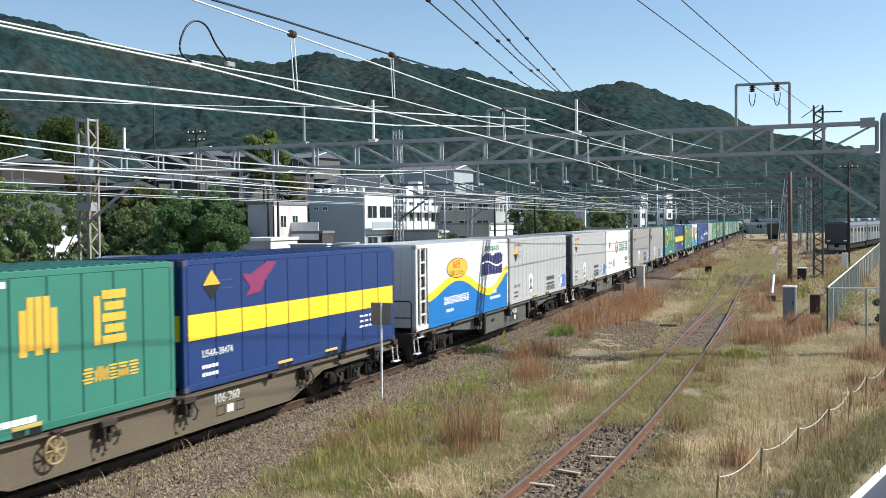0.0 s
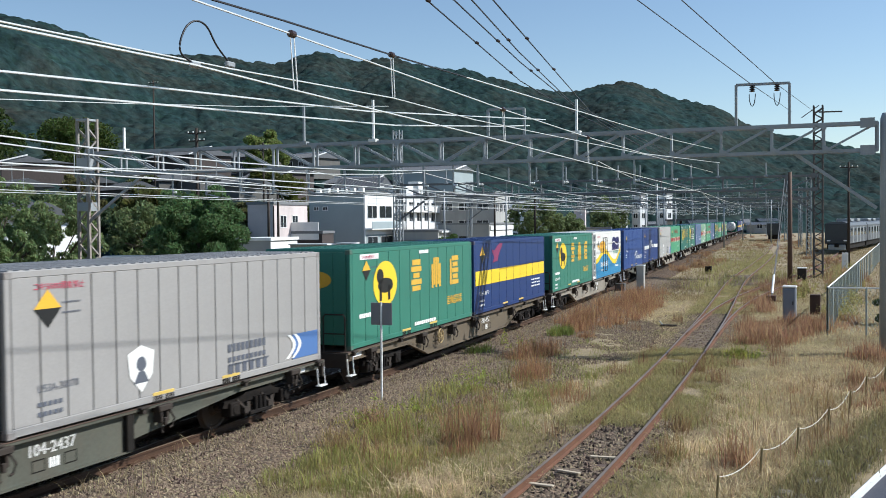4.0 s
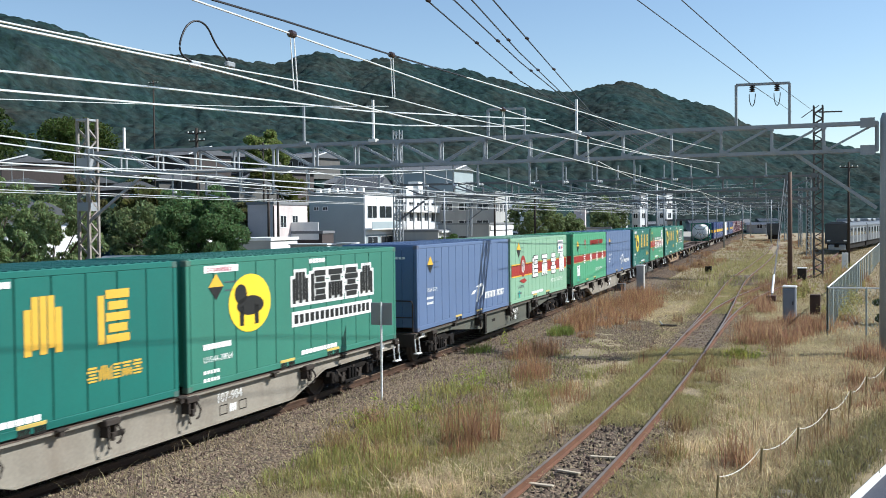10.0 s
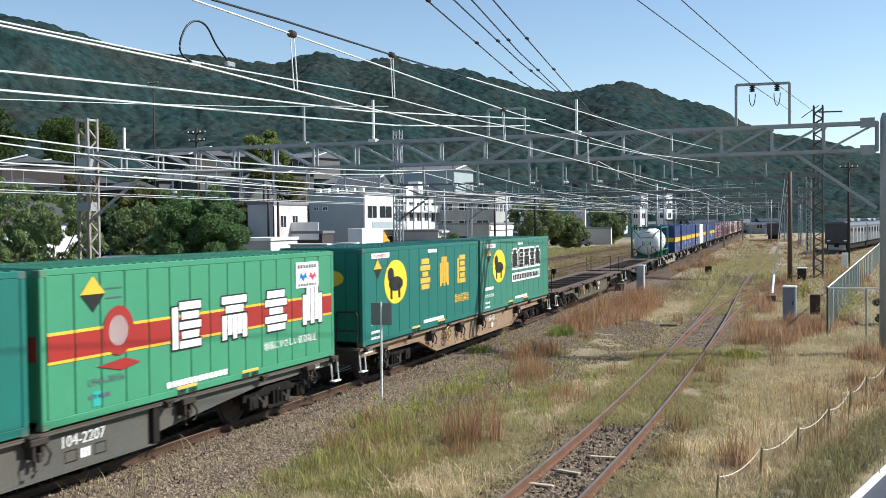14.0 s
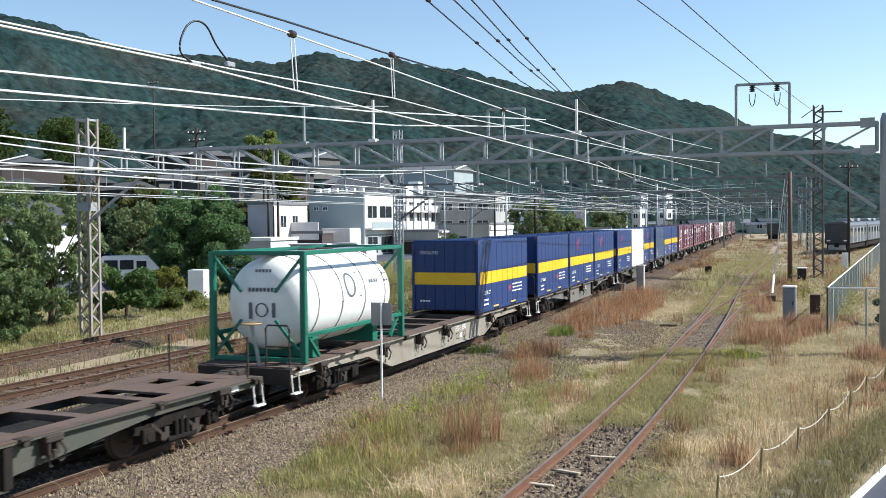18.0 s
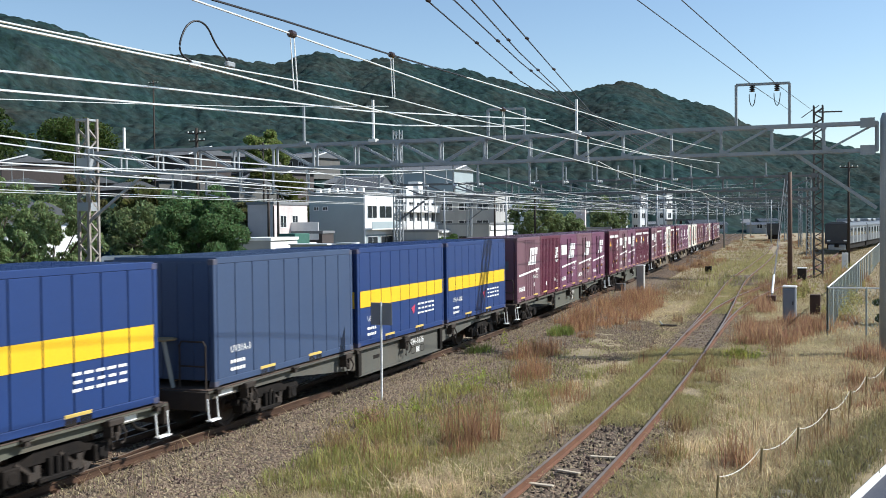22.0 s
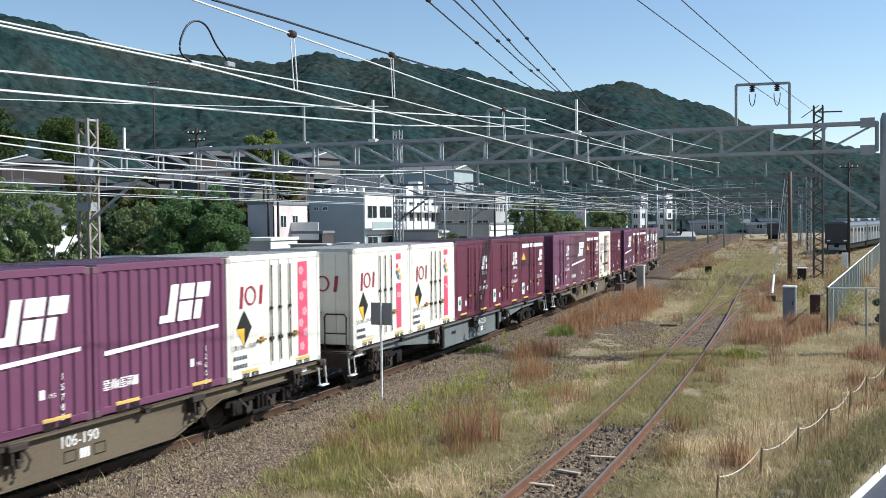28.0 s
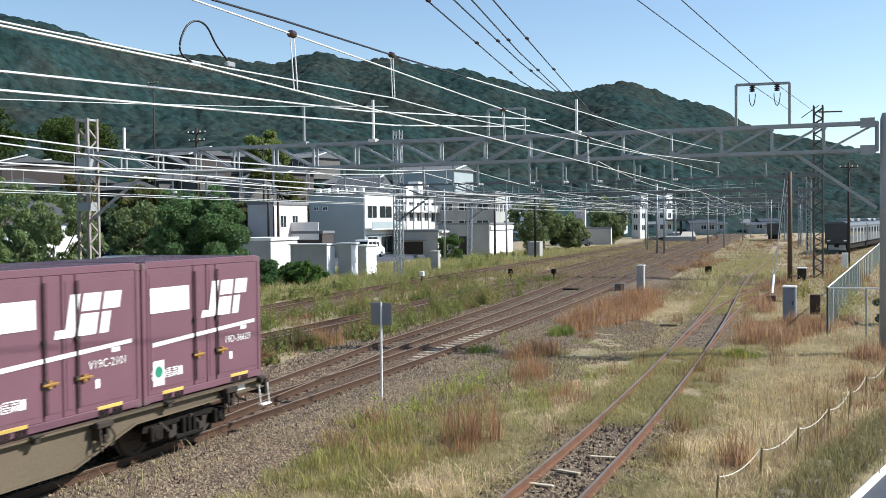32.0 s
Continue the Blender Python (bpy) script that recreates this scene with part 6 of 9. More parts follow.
grass("reddish_weeds", "reddish and straw weeds of the far yard", np.concatenate([weed_bed(220, -17.2, 99, 2.2, 16, 71), weed_bed(120, -20.5, 128, 2.2, 22, 72), weed_bed(150, -6.2, 66, 1.6, 9, 73), weed_bed(90, -2.6, 78, 1.4, 12, 74), weed_bed(80, -5.0, 104, 1.8, 16, 75), weed_bed(60, -9, 135, 3, 20, 76), weed_bed(260, -15, 175, 9, 30, 77), weed_bed(260, -22, 235, 16, 40, 78)]), (0.4, 0.25, 0.15), 0.12, 0.75, 22, 0.5, 0.012, 71, 0.16)
grass("tall_weeds", "yellow-green tall weeds by the far fence and masts", np.concatenate([clump(110, -3.6, 90, 1.3, 14, 81), clump(80, -7.5, 78, 1.3, 8, 82), clump(120, -12.5, 92, 2.0, 14, 83), clump(120, -15, 120, 3.0, 22, 84), clump(90, -10.5, 70, 1.6, 7, 85)]), (0.4, 0.37, 0.16), 0.1, 0.6, 11, 0.5, 0.011, 81, 0.4, dirt=(0.5, 0.4, 0.22))
spots = np.stack([rng.normal(-13.3, 0.8, 2600), rng.normal(67, 5, 2600), np.full(2600, -0.28)], 1)
stones("far_stones", "grey stones spilled beside the main line", spots, 0.03, 0.07)
edge = np.random.default_rng(91)
spots = []
for _ in range(260):
    s, o = 12 + 48 * edge.random() ** 1.4, edge.uniform(1.2, 2.6)
    spots.append((*along(s, o)[:2], bank(s, o) - 0.02))
spots = np.array(spots)
grass("edge_grass", "dry bent stalks at the edge of the ballast", spots, (0.46, 0.38, 0.22), 0.08, 0.34, 6, 1.2, 0.005, 91, 0.14)
grass("tall_weeds", "tall dark green and brown weeds between the yard tracks", np.concatenate([clump(20, -18.2, 34, 0.7, 9, 92), clump(24, -23.3, 42, 0.8, 12, 93), clump(26, -25.5, 60, 1.0, 12, 94), clump(24, -20.3, 58, 0.8, 12, 95), clump(24, -29.5, 72, 1.0, 12, 96)]), (0.2, 0.22, 0.075), 0.2, 1.0, 14, 0.4, 0.009, 92, 0.25, dirt=(0.34, 0.2, 0.1))
grass("tall_weeds", "dark green and brown weeds in tussocks between the yard tracks", np.concatenate([weed_bed(130, -19.4, 40, 1.0, 13, 301), weed_bed(170, -24.8, 46, 1.6, 16, 302), weed_bed(80, -22.6, 62, 1.0, 12, 303), weed_bed(70, -28.6, 60, 0.8, 12, 304)]), (0.22, 0.25, 0.085), 0.2, 0.95, 20, 0.5, 0.008, 301, 0.2, dirt=(0.36, 0.24, 0.12))
grass("reddish_weeds", "reddish weeds between the yard tracks", np.concatenate([weed_bed(150, -19.2, 30.5, 0.8, 5.0, 305), weed_bed(50, -18.0, 24, 0.5, 3.5, 306), weed_bed(60, -25.4, 36, 0.9, 5, 307)]), REDDISH, 0.2, 0.8, 22, 0.5, 0.007, 305, 0.16)
grass("mixed_weeds", "loose green and brown weeds on the verge", np.concatenate([clump(60, -9.3, 20.0, 1.6, 4.0, 51), clump(50, -9.0, 26, 1.8, 4.0, 52), clump(30, -7.2, 16, 1.0, 2.5, 53), clump(40, -3.3, 21, 0.9, 7, 54), clump(26, -11.0, 29, 0.8, 4, 55)]), (0.34, 0.34, 0.12), 0.08, 0.42, 10, 0.7, 0.006, 51, 0.16, dirt=(0.42, 0.27, 0.14))
rw = random.Random(17)
tufts = []
for k in range(46):
    y = 13 + 34 * rw.random() ** 1.2
    lo, hi = float(MAIN_X(y)) + 3.4, 0.4
    tufts.append(clump(rw.randint(3, 9), rw.uniform(lo, min(hi, lo + 11)), y, rw.uniform(0.15, 0.4), rw.uniform(0.2, 0.5), 200 + k))
tufts = np.concatenate(tufts)
tufts = tufts[np.abs(tufts[:, 0] - SIDE_X(tufts[:, 1])) > 0.8]
tufts = tufts[right_side(tufts[:, 0], tufts[:, 1]) | (tufts[:, 0] < SIDE_X(tufts[:, 1]))]
grass("dry_weeds", "scattered brown and reddish dry weeds", tufts, (0.36, 0.22, 0.13), 0.15, 0.6, 9, 0.35, 0.005, 171, 0.12)
grass("green_weed", "bright yellow-green weed clump by the siding", clump(30, -4.3, 33.5, 0.5, 0.8, 19), (0.44, 0.44, 0.1), 0.08, 0.36, 14, 0.6, 0.01, 19)
grass("green_weed", "green weeds at the edge of the ballast", np.concatenate([clump(40, -11.6, 37.5, 0.4, 0.8, 20), clump(30, -12.4, 31, 0.3, 0.6, 21)]), (0.24, 0.28, 0.08), 0.15, 0.5, 14, 0.5, 0.01, 20)
between = lambda x, y: (x < MAIN_X(y) - 4.2) & (np.abs(x - np.interp(y, [20, 37, 60, 90], [-20.9, -21.4, -23.2, -26.5])) > 1.2)
grass("yard_weeds", "tall green and yellow weeds between the yard tracks", field(3400, -27, -15, 16, 95, 22, 0.2, 3.0, between), (0.2, 0.23, 0.08), 0.05, 0.34, 14, 0.7, 0.008, 22, 0.2, dirt=(0.36, 0.29, 0.15))
grass("yard_weeds", "brown dry weeds between the yard tracks", field(2600, -28, -15, 16, 95, 25, 0.2, 2.4, between), (0.4, 0.25, 0.14), 0.08, 0.5, 12, 0.4, 0.009, 25, 0.2)
grass("bank_weeds", "pale green and straw weeds on the far bank", field(9000, -48, -30, 55, 150, 26, -0.1, 6.0, lambda x, y: x < np.interp(y, [50, 66, 95, 145], [-31.5, -32.5, -35, -38.5])), (0.4, 0.39, 0.17), 0.1, 0.7, 9, 0.8, 0.018, 26, 0.3, dirt=(0.54, 0.46, 0.25))
grass("bank_weeds", "straw-coloured weeds of the far yard", field(26000, -34, 4, 56, 230, 27, -0.5, 7.0, lambda x, y: (x > MAIN_X(y) + 2.6) & (np.abs(x - SIDE_X(y)) > 1.0)), (0.33, 0.275, 0.15), 0.03, 0.2, 7, 2.0, 0.013, 27, 0.4, dirt=(0.34, 0.2, 0.11))
grass("bank_weeds", "grassy strip between the far tracks", field(12000, -45, -17, 75, 230, 28, -0.1, 6.0, lambda x, y: x < MAIN_X(y) - 6.2), (0.37, 0.31, 0.16), 0.08, 0.4, 8, 0.7, 0.02, 28, 0.35)
grass("track_weeds", "brown weeds creeping over the far track beds", field(9000, -40, -14, 60, 230, 39, -0.1, 5.0, lambda x, y: x < MAIN_X(y) - 1.0) + np.array([0, 0, 0.1]), (0.36, 0.28, 0.15), 0.06, 0.22, 8, 0.8, 0.02, 39, 0.35, dirt=(0.3, 0.18, 0.1))
# ---- gantries, poles and wires ----
def lattice(name, parent, base, top, w, material, heavy=1.0, step=None, label=""):
    """A square lattice mast: four legs with zigzag bracing, one mesh."""
    bm = bmesh.new()
    x, y, z0 = base
    z1 = top
    h = w / 2
    for sx in (-h, h):
        for sy in (-h, h):
            bar(bm, (x + sx, y + sy, z0), (x + sx, y + sy, z1), 0.09 * heavy)
    step = step or w
    k, zz = 0, z0
    while zz + step <= z1 + 0.01:
        s = 1 if k % 2 == 0 else -1
        for d in (-h, h):
            bar(bm, (x - s * h, y + d, zz), (x + s * h, y + d, zz + step), 0.05 * heavy)
            bar(bm, (x + d, y - s * h, zz), (x + d, y + s * h, zz + step), 0.05 * heavy)
        zz += step
        k += 1
    return part(name, bm, material, parent, label)


# darker copy of the gantry steel: shade on the farther girders, in the colour
M_SHADESTEEL = mat("gantry steel darkened for shade", (0.17, 0.175, 0.18), rough=0.6, metal=0.15, var=0.15, scale=1.0, dirt=(0.1, 0.09, 0.08), dirt_amount=0.3)
M_GANTRY = M_PAINTED = mat("painted gantry steel", (0.36, 0.385, 0.4), rough=0.55, metal=0.15, var=0.12, scale=1.0, dirt=(0.17, 0.16, 0.15), dirt_amount=0.3)
M_RUSTYMAST = mat("rusty mast", (0.31, 0.29, 0.26), rough=0.8, var=0.25, dirt=(0.28,0.14,0.08), dirt_amount=0.5)


def gantry(a, b, low, high, n, thick, left_w, left_top, right_w, right_top, label, left_mat, right_mat, gap=0.45, right_lattice=True, steel=None):
    """A lattice portal across the tracks; low and high: heights of its chords at both ends."""
    M_GANTRY = steel or M_PAINTED
    g = thing("catenary_gantry", label, "gantry", "gantries over the yard", at=Matrix.Translation((a[0], a[1], -0.3)))
    A, B = Vector((0, 0)), Vector((b[0] - a[0], b[1] - a[1]))
    d = (B - A).normalized()
    nrm = Vector((-d.y, d.x)) * gap

    def at(t, hi, side=0):
        p = A.lerp(B, t) + nrm * side
        zz = (high if hi else low)
        return (p.x, p.y, zz[0] + (zz[1] - zz[0]) * t + 0.3)

    for side in (0, 1):
        for hi in (False, True):
            bm = bmesh.new()
            bar(bm, at(0.0, hi, side), at(1, hi, side), thick)
            part("chord", bm, M_GANTRY, g)
        for k in range(n + 1):
            t = k / n
            bm = bmesh.new()
            bar(bm, at(t, False, side), at(t, True, side), thick * 0.62)
            part("post", bm, M_GANTRY, g)
            if k < n:
                u = (k + 1) / n
                bm = bmesh.new()
                if k < n / 2:
                    bar(bm, at(t, True, side), at(u, False, side), thick * 0.6)
                else:
                    bar(bm, at(t, False, side), at(u, True, side), thick * 0.6)
                part("diagonal", bm, M_GANTRY, g)
    for k in range(0, n + 1, 2):
        bm = bmesh.new()
        bar(bm, at(k / n, True, 0), at(k / n, True, 1), thick * 0.5)
        bar(bm, at(k / n, False, 0), at(k / n, False, 1), thick * 0.5)
        part("tie", bm, M_GANTRY, g)
    m = nrm * 0.5
    lattice("column", g, (m.x, m.y, 0), left_top + 0.3, left_w, left_mat, heavy=1.15 if left_mat is M_RUSTYMAST else 1.0, step=left_w * 0.9)
    if right_lattice:
        lattice("column", g, (B.x + m.x, B.y + m.y, 0), right_top + 0.3, right_w, right_mat, heavy=1.25 if right_top > 12 else 1.0, step=right_w * 0.62)
    else:
        bm = bmesh.new()
        ringed(bm, [(right_w / 2, 0), (right_w / 2 * 0.9, right_top), (0.1, right_top + 0.2)], (B.x + m.x + 0.26, B.y + m.y, 0), "Z", 16)
        part("column", bm, right_mat, g, "grey steel tube column", smooth=True)
    for t0, t1, s in ((0.0, 2.6 / (B - A).length, 1), (1.0, 1 - 2.6 / (B - A).length, -1)):
        bm = bmesh.new()
        p, q = at(t1, False, 0.5), at(t0, False, 0.5)
        bar(bm, p, (q[0], q[1], q[2] - 1.9), thick * 0.9)
        part("knee_brace", bm, M_GANTRY, g)
        for hi in (True, False):
            bm = bmesh.new()
            c = at(t0 + (t1 - t0) * 0.12, hi, 0)
            box(bm, c[0] - 0.22, c[0] + 0.22, c[1] - 0.13, c[1] - 0.09, c[2] - 0.16, c[2] + 0.16)
            part("gusset_plate", bm, M_GANTRY, g)
    for k in range(1, n):
        # plates where the bracing meets the chords
        hi = k < n / 2
        for up in (hi, not hi):
            c = Vector(at(k / n, up, 0)) - Vector((nrm.x, nrm.y, 0)).normalized() * (thick / 2 + 0.02)
            s = (-1 if up else 1) * thick * 1.5
            r = (1 if hi == up else -1) * thick * 2.4
            bm = bmesh.new()
            w = thick * 0.5 * (1 if r > 0 else -1)
            quad = [(-w, 0), (r, 0), (w, s), (-w, s)]
            lo = [bm.verts.new(c + Vector((d.x * a, d.y * a, b))) for a, b in quad]
            top = [bm.verts.new(c + Vector((d.x * a, d.y * a, b)) - Vector((nrm.x, nrm.y, 0)).normalized() * 0.02) for a, b in quad]
            for i in range(4):
                bm.faces.new((lo[i], lo[(i + 1) % 4], top[(i + 1) % 4], top[i]))
            bm.faces.new(lo[::-1])
            bm.faces.new(top)
            part("gusset_plate", bm, M_GANTRY, g)
    return g, at


def insulator(bm, p, r=0.06, n=4, axis="Z"):
    prof = []
    for k in range(n):
        prof += [(r * 0.5, k * 0.06), (r, k * 0.06 + 0.02), (r, k * 0.06 + 0.035), (r * 0.5, k * 0.06 + 0.055)]
    ringed(bm, prof, p, axis, 10)


g1, at1 = gantry((-29.5, 31.18), (-0.25, 35.77), (6.24, 6.41), (7.1, 7.3), 18, 0.114, 0.52, 8.5, 0.36, 7.72, "long grey lattice gantry across all the yard tracks", M_RUSTYMAST, M_GANTRY, gap=0.38, right_lattice=False)
G1L = 34.68


def standard(g, at, length, d, top, label="", width=0.09):
    """A short post on a gantry's top chord, with an insulator on it."""
    p = at(d / length, True, 0)
    bm = bmesh.new()
    bar(bm, p, (p[0], p[1], top + 0.3), width)
    box(bm, p[0] - 0.15, p[0] + 0.15, p[1] - 0.12, p[1] + 0.12, p[2], p[2] + 0.12)
    part("upright", bm, M_WHITE if label else M_STEEL, g, label)
    return p


for d, top in ((2.12, 8.07), (11.12, 8.6), (14.35, 8.74), (23.17, 8.45)):
    standard(g1, at1, G1L, d, top, "pale grey upright" if d != 11.12 else "", 0.076)
for d0, d1, top in ((19.45, 20.99, 8.21), (29.48, 31.48, 8.71)):
    p, q = at1(d0 / G1L, True), at1(d1 / G1L, True)
    bm = bmesh.new()
    for r in (p, q):
        bar(bm, r, (r[0], r[1], top + 0.3), 0.085)
    bar(bm, (p[0], p[1], top + 0.3), (q[0], q[1], top + 0.3), 0.085)
    part("upright_frame", bm, M_STEEL, g1, "grey upright frame")
for d in (30.09, 31.02):
    p = at1(d / G1L, True)
    bm = bmesh.new()
    insulator(bm, (p[0], p[1], 8.76), 0.1, 4)
    part("insulator", bm, M_INSUL, g1)
    bm = bmesh.new()
    for k in range(12):
        a0, a1 = math.pi * k / 12, math.pi * (k + 1) / 12
        bar(bm, (p[0] + 0.1 * math.cos(a0), p[1], 8.7 - 0.42 * math.sin(a0)), (p[0] + 0.1 * math.cos(a1), p[1], 8.7 - 0.42 * math.sin(a1)), 0.025)
    part("jumper_loop", bm, M_DARKWIRE, g1)
# plates and cap of its left column
for z0, z1 in ((6.84, 7.22), (5.08, 5.43), (8.7, 8.78)):
    bm = bmesh.new()
    box(bm, -0.31, 0.25, 0.17 - 0.3, 0.17 + 0.34, z0, z1)
    part("column_plate", bm, M_GANTRY, g1)
# hangers below the bottom chord
for d in (4.6, 6.3, 8.0, 9.6, 11.3, 13.0, 14.6, 16.6, 17.9, 19.0, 21.2, 22.6, 24.0, 25.5, 27.0):
    p = at1(d / G1L, False)
    bm = bmesh.new()
    bar(bm, p, (p[0], p[1], p[2] - 0.93), 0.06)
    bar(bm, (p[0], p[1], p[2] - 0.89), (p[0] + 0.63, p[1] + 0.1, p[2] - 1.05), 0.042)
    part("registration_arm", bm, M_STEEL, g1)
    bm = bmesh.new()
    insulator(bm, (p[0] + 0.02, p[1], p[2] - 0.8), 0.042, 3, "X")
    part("insulator", bm, M_WHITE, g1, "white porcelain insulator")

M_TOWER = mat("dark lattice tower", (0.09, 0.085, 0.08), rough=0.8, var=0.2, dirt=RUST)
g2, at2 = gantry((-36.0, 72.5), (-4.6, 80.0), (6.2, 6.35), (7.18, 7.38), 14, 0.15, 0.55, 11.6, 0.62, 12.6, "grey lattice gantry with a tall dark tower", M_STEEL, M_TOWER, steel=M_SHADESTEEL)
for (ax, ay), (bx, by), t0 in (((-46.0, 112.0), (-8.0, 121.0), 9.0), ((-50.0, 152.0), (-12.0, 163.0), 9.0), ((-56.0, 195.0), (-18.0, 208.0), 9.0), ((-66.0, 250.0), (-27.0, 262.0), 9.0)):
    g, at = gantry((ax, ay), (bx, by), (6.3, 6.4), (7.2, 7.4), 14, 0.14, 0.5, t0, 0.5, t0, "distant grey lattice gantry over the tracks", M_STEEL, M_STEEL, steel=M_SHADESTEEL)
    for d in (6, 14, 22, 30):
        standard(g, at, 39.0, d, 8.6)
        p = at(d / 39.0, False)
        bm = bmesh.new()
        bar(bm, p, (p[0], p[1], p[2] - 1.1), 0.09)
        part("registration_arm", bm, M_STEEL, g)
        bm = bmesh.new()
        insulator(bm, (p[0], p[1], p[2] - 1.2), 0.13, 4, "X")
        part("insulator", bm, M_WHITE, g)
for d in (2.2, 4.0, 6.5, 9.0, 11.2, 13.5, 15.5, 17.5, 19.2, 21.0, 23.0, 25.0, 28.5):
    standard(g2, at2, 32.3, d, 8.4)
    p = at2(d / 32.3, False)
    bm = bmesh.new()
    bar(bm, p, (p[0], p[1], p[2] - 1.1), 0.07)
    bar(bm, (p[0], p[1], p[2] - 1.05), (p[0] + 0.75, p[1] + 0.1, p[2] - 1.25), 0.05)
    part("registration_arm", bm, M_STEEL, g2)
    bm = bmesh.new()
    insulator(bm, (p[0] + 0.02, p[1], p[2] - 0.95), 0.06, 3, "X")
    part("insulator", bm, M_WHITE, g2)
bm = bmesh.new()
bar(bm, (31.4, 7.6, 12.4), (33.0, 8.0, 12.4), 0.1)
bar(bm, (31.4, 7.6, 12.9), (30.2, 7.2, 12.0), 0.06)
part("tower_arm", bm, M_TOWER, g2)


def wire(name, label, pts, r, material, sag=0.0, n=10, group="overhead wires"):
    """A hanging wire through a few points, with sag between neighbours."""
    bm = bmesh.new()
    out = []
    for a, b in zip(pts[:-1], pts[1:]):
        a, b = Vector(a), Vector(b)
        m = n if sag else 1
        for k in range(m):
            t = k / m
            p = a.lerp(b, t)
            p.z -= sag * 4 * t * (1 - t)
            out.append(p)
    out.append(Vector(pts[-1]))
    tube(bm, out, r, 5)
    ob = part(name, bm, material)
    return tagged(ob, label, "wire", group)


def dropper(p, q, label="pale loop dropper between two wires"):
    d = thing("dropper", label, "dropper", "droppers", at=Matrix.Translation(q))
    p, q = Vector(p) - Vector(q), Vector((0, 0, 0))
    bm = bmesh.new()
    for o in (-0.03, 0.03):
        bar(bm, (p.x, p.y + o, p.z), (q.x, q.y + o, q.z), 0.012, sides=5)
    part("loop", bm, M_WHITE, d)
    bm = bmesh.new()
    ringed(bm, [(0.015, -0.05), (0.034, -0.03), (0.034, 0.03), (0.015, 0.05)], p, "Y", 10)
    part("clamp", bm, M_INSUL, d, "black clamp")


# catenary over the siding, close to the eye
wire("contact_wire", "pale contact wire over the siding", [(-4.8, -4, 5.4), (-4.8, 4.4, 5.4), (-4.8, 6.24, 5.42), (-4.8, 7.67, 5.39), (-4.8, 12.3, 5.32), (-4.8, 17.95, 5.2), (-5.6, 34, 5.1), (-7.4, 52, 5.1), (-9.6, 80, 5.1)], 0.009, M_WIRE)
wire("messenger_wire", "pale messenger wire over the siding", [(-4.8, -4, 6.3), (-4.8, 6.25, 5.91), (-4.8, 7.61, 5.88), (-4.8, 12.94, 5.74), (-4.8, 17.2, 5.67), (-4.8, 21.7, 5.64), (-5.47, 37.05, 6.22)], 0.009, M_WIRE)
wire("contact_wire", "second pale contact wire", [(-5.3, -4, 5.5), (-5.3, 4.87, 5.55), (-5.3, 7.36, 5.58), (-5.3, 10.6, 5.67), (-5.3, 13.14, 5.64), (-5.3, 24.6, 5.78), (-5.73, 37.05, 5.89)], 0.008, M_WIRE)
wire("messenger_wire", "dark insulated messenger wire", [(-5.3, -4, 6.3), (-5.3, 7.14, 6.14), (-5.3, 8.24, 6.16), (-5.3, 10.56, 6.17), (-5.3, 12.84, 6.2)], 0.011, M_DARKWIRE)
wire("messenger_wire", "pale end of the messenger wire", [(-5.3, 12.84, 6.2), (-5.3, 17.86, 6.26), (-5.9, 30, 6.6), (-5.73, 37.05, 6.73)], 0.011, M_WIRE)
dropper((-4.8, 7.61, 5.88), (-4.8, 7.66, 5.4))
dropper((-5.3, 10.56, 6.17), (-5.3, 10.6, 5.68))
dropper((-4.8, 12.94, 5.74), (-4.8, 13.0, 5.32))
dropper((-4.8, 17.2, 5.67), (-4.8, 17.25, 5.22))
# the big jumper loop
loop = thing("jumper_cable", "black jumper cable bent in a loop between two wires", "cable", at=Matrix.Translation((-4.85, 6.3, 5.44)))
bm = bmesh.new()
knots = [(0.0, 0.0), (-0.15, 0.05), (-0.168, 0.14), (-0.09, 0.27), (0.03, 0.333), (0.16, 0.31), (0.285, 0.18), (0.45, 0.07)]
pts = []
for k in range(len(knots) - 1):
    p0, p1, p2, p3 = (Vector(knots[min(max(k + d, 0), len(knots) - 1)]) for d in (-1, 0, 1, 2))
    for j in range(5):
        u = j / 5
        p = 0.5 * (2 * p1 + (p2 - p0) * u + (2 * p0 - 5 * p1 + 4 * p2 - p3) * u * u + (3 * p1 - p0 - 3 * p2 + p3) * u ** 3)
        pts.append(Vector((0, p.x, p.y)))
pts.append(Vector((0, *knots[-1])))
tube(bm, pts, 0.008, 6)
part("cable", bm, M_DARKWIRE, loop, smooth=True)
for y, zz in ((0.0, -0.005), (0.45, 0.06)):
    bm = bmesh.new()
    box(bm, -0.018, 0.018, y - 0.05, y + 0.06, zz - 0.025, zz + 0.02, bevel=0.008)
    part("clamp", bm, M_STEEL, loop, "grey metal clamp")

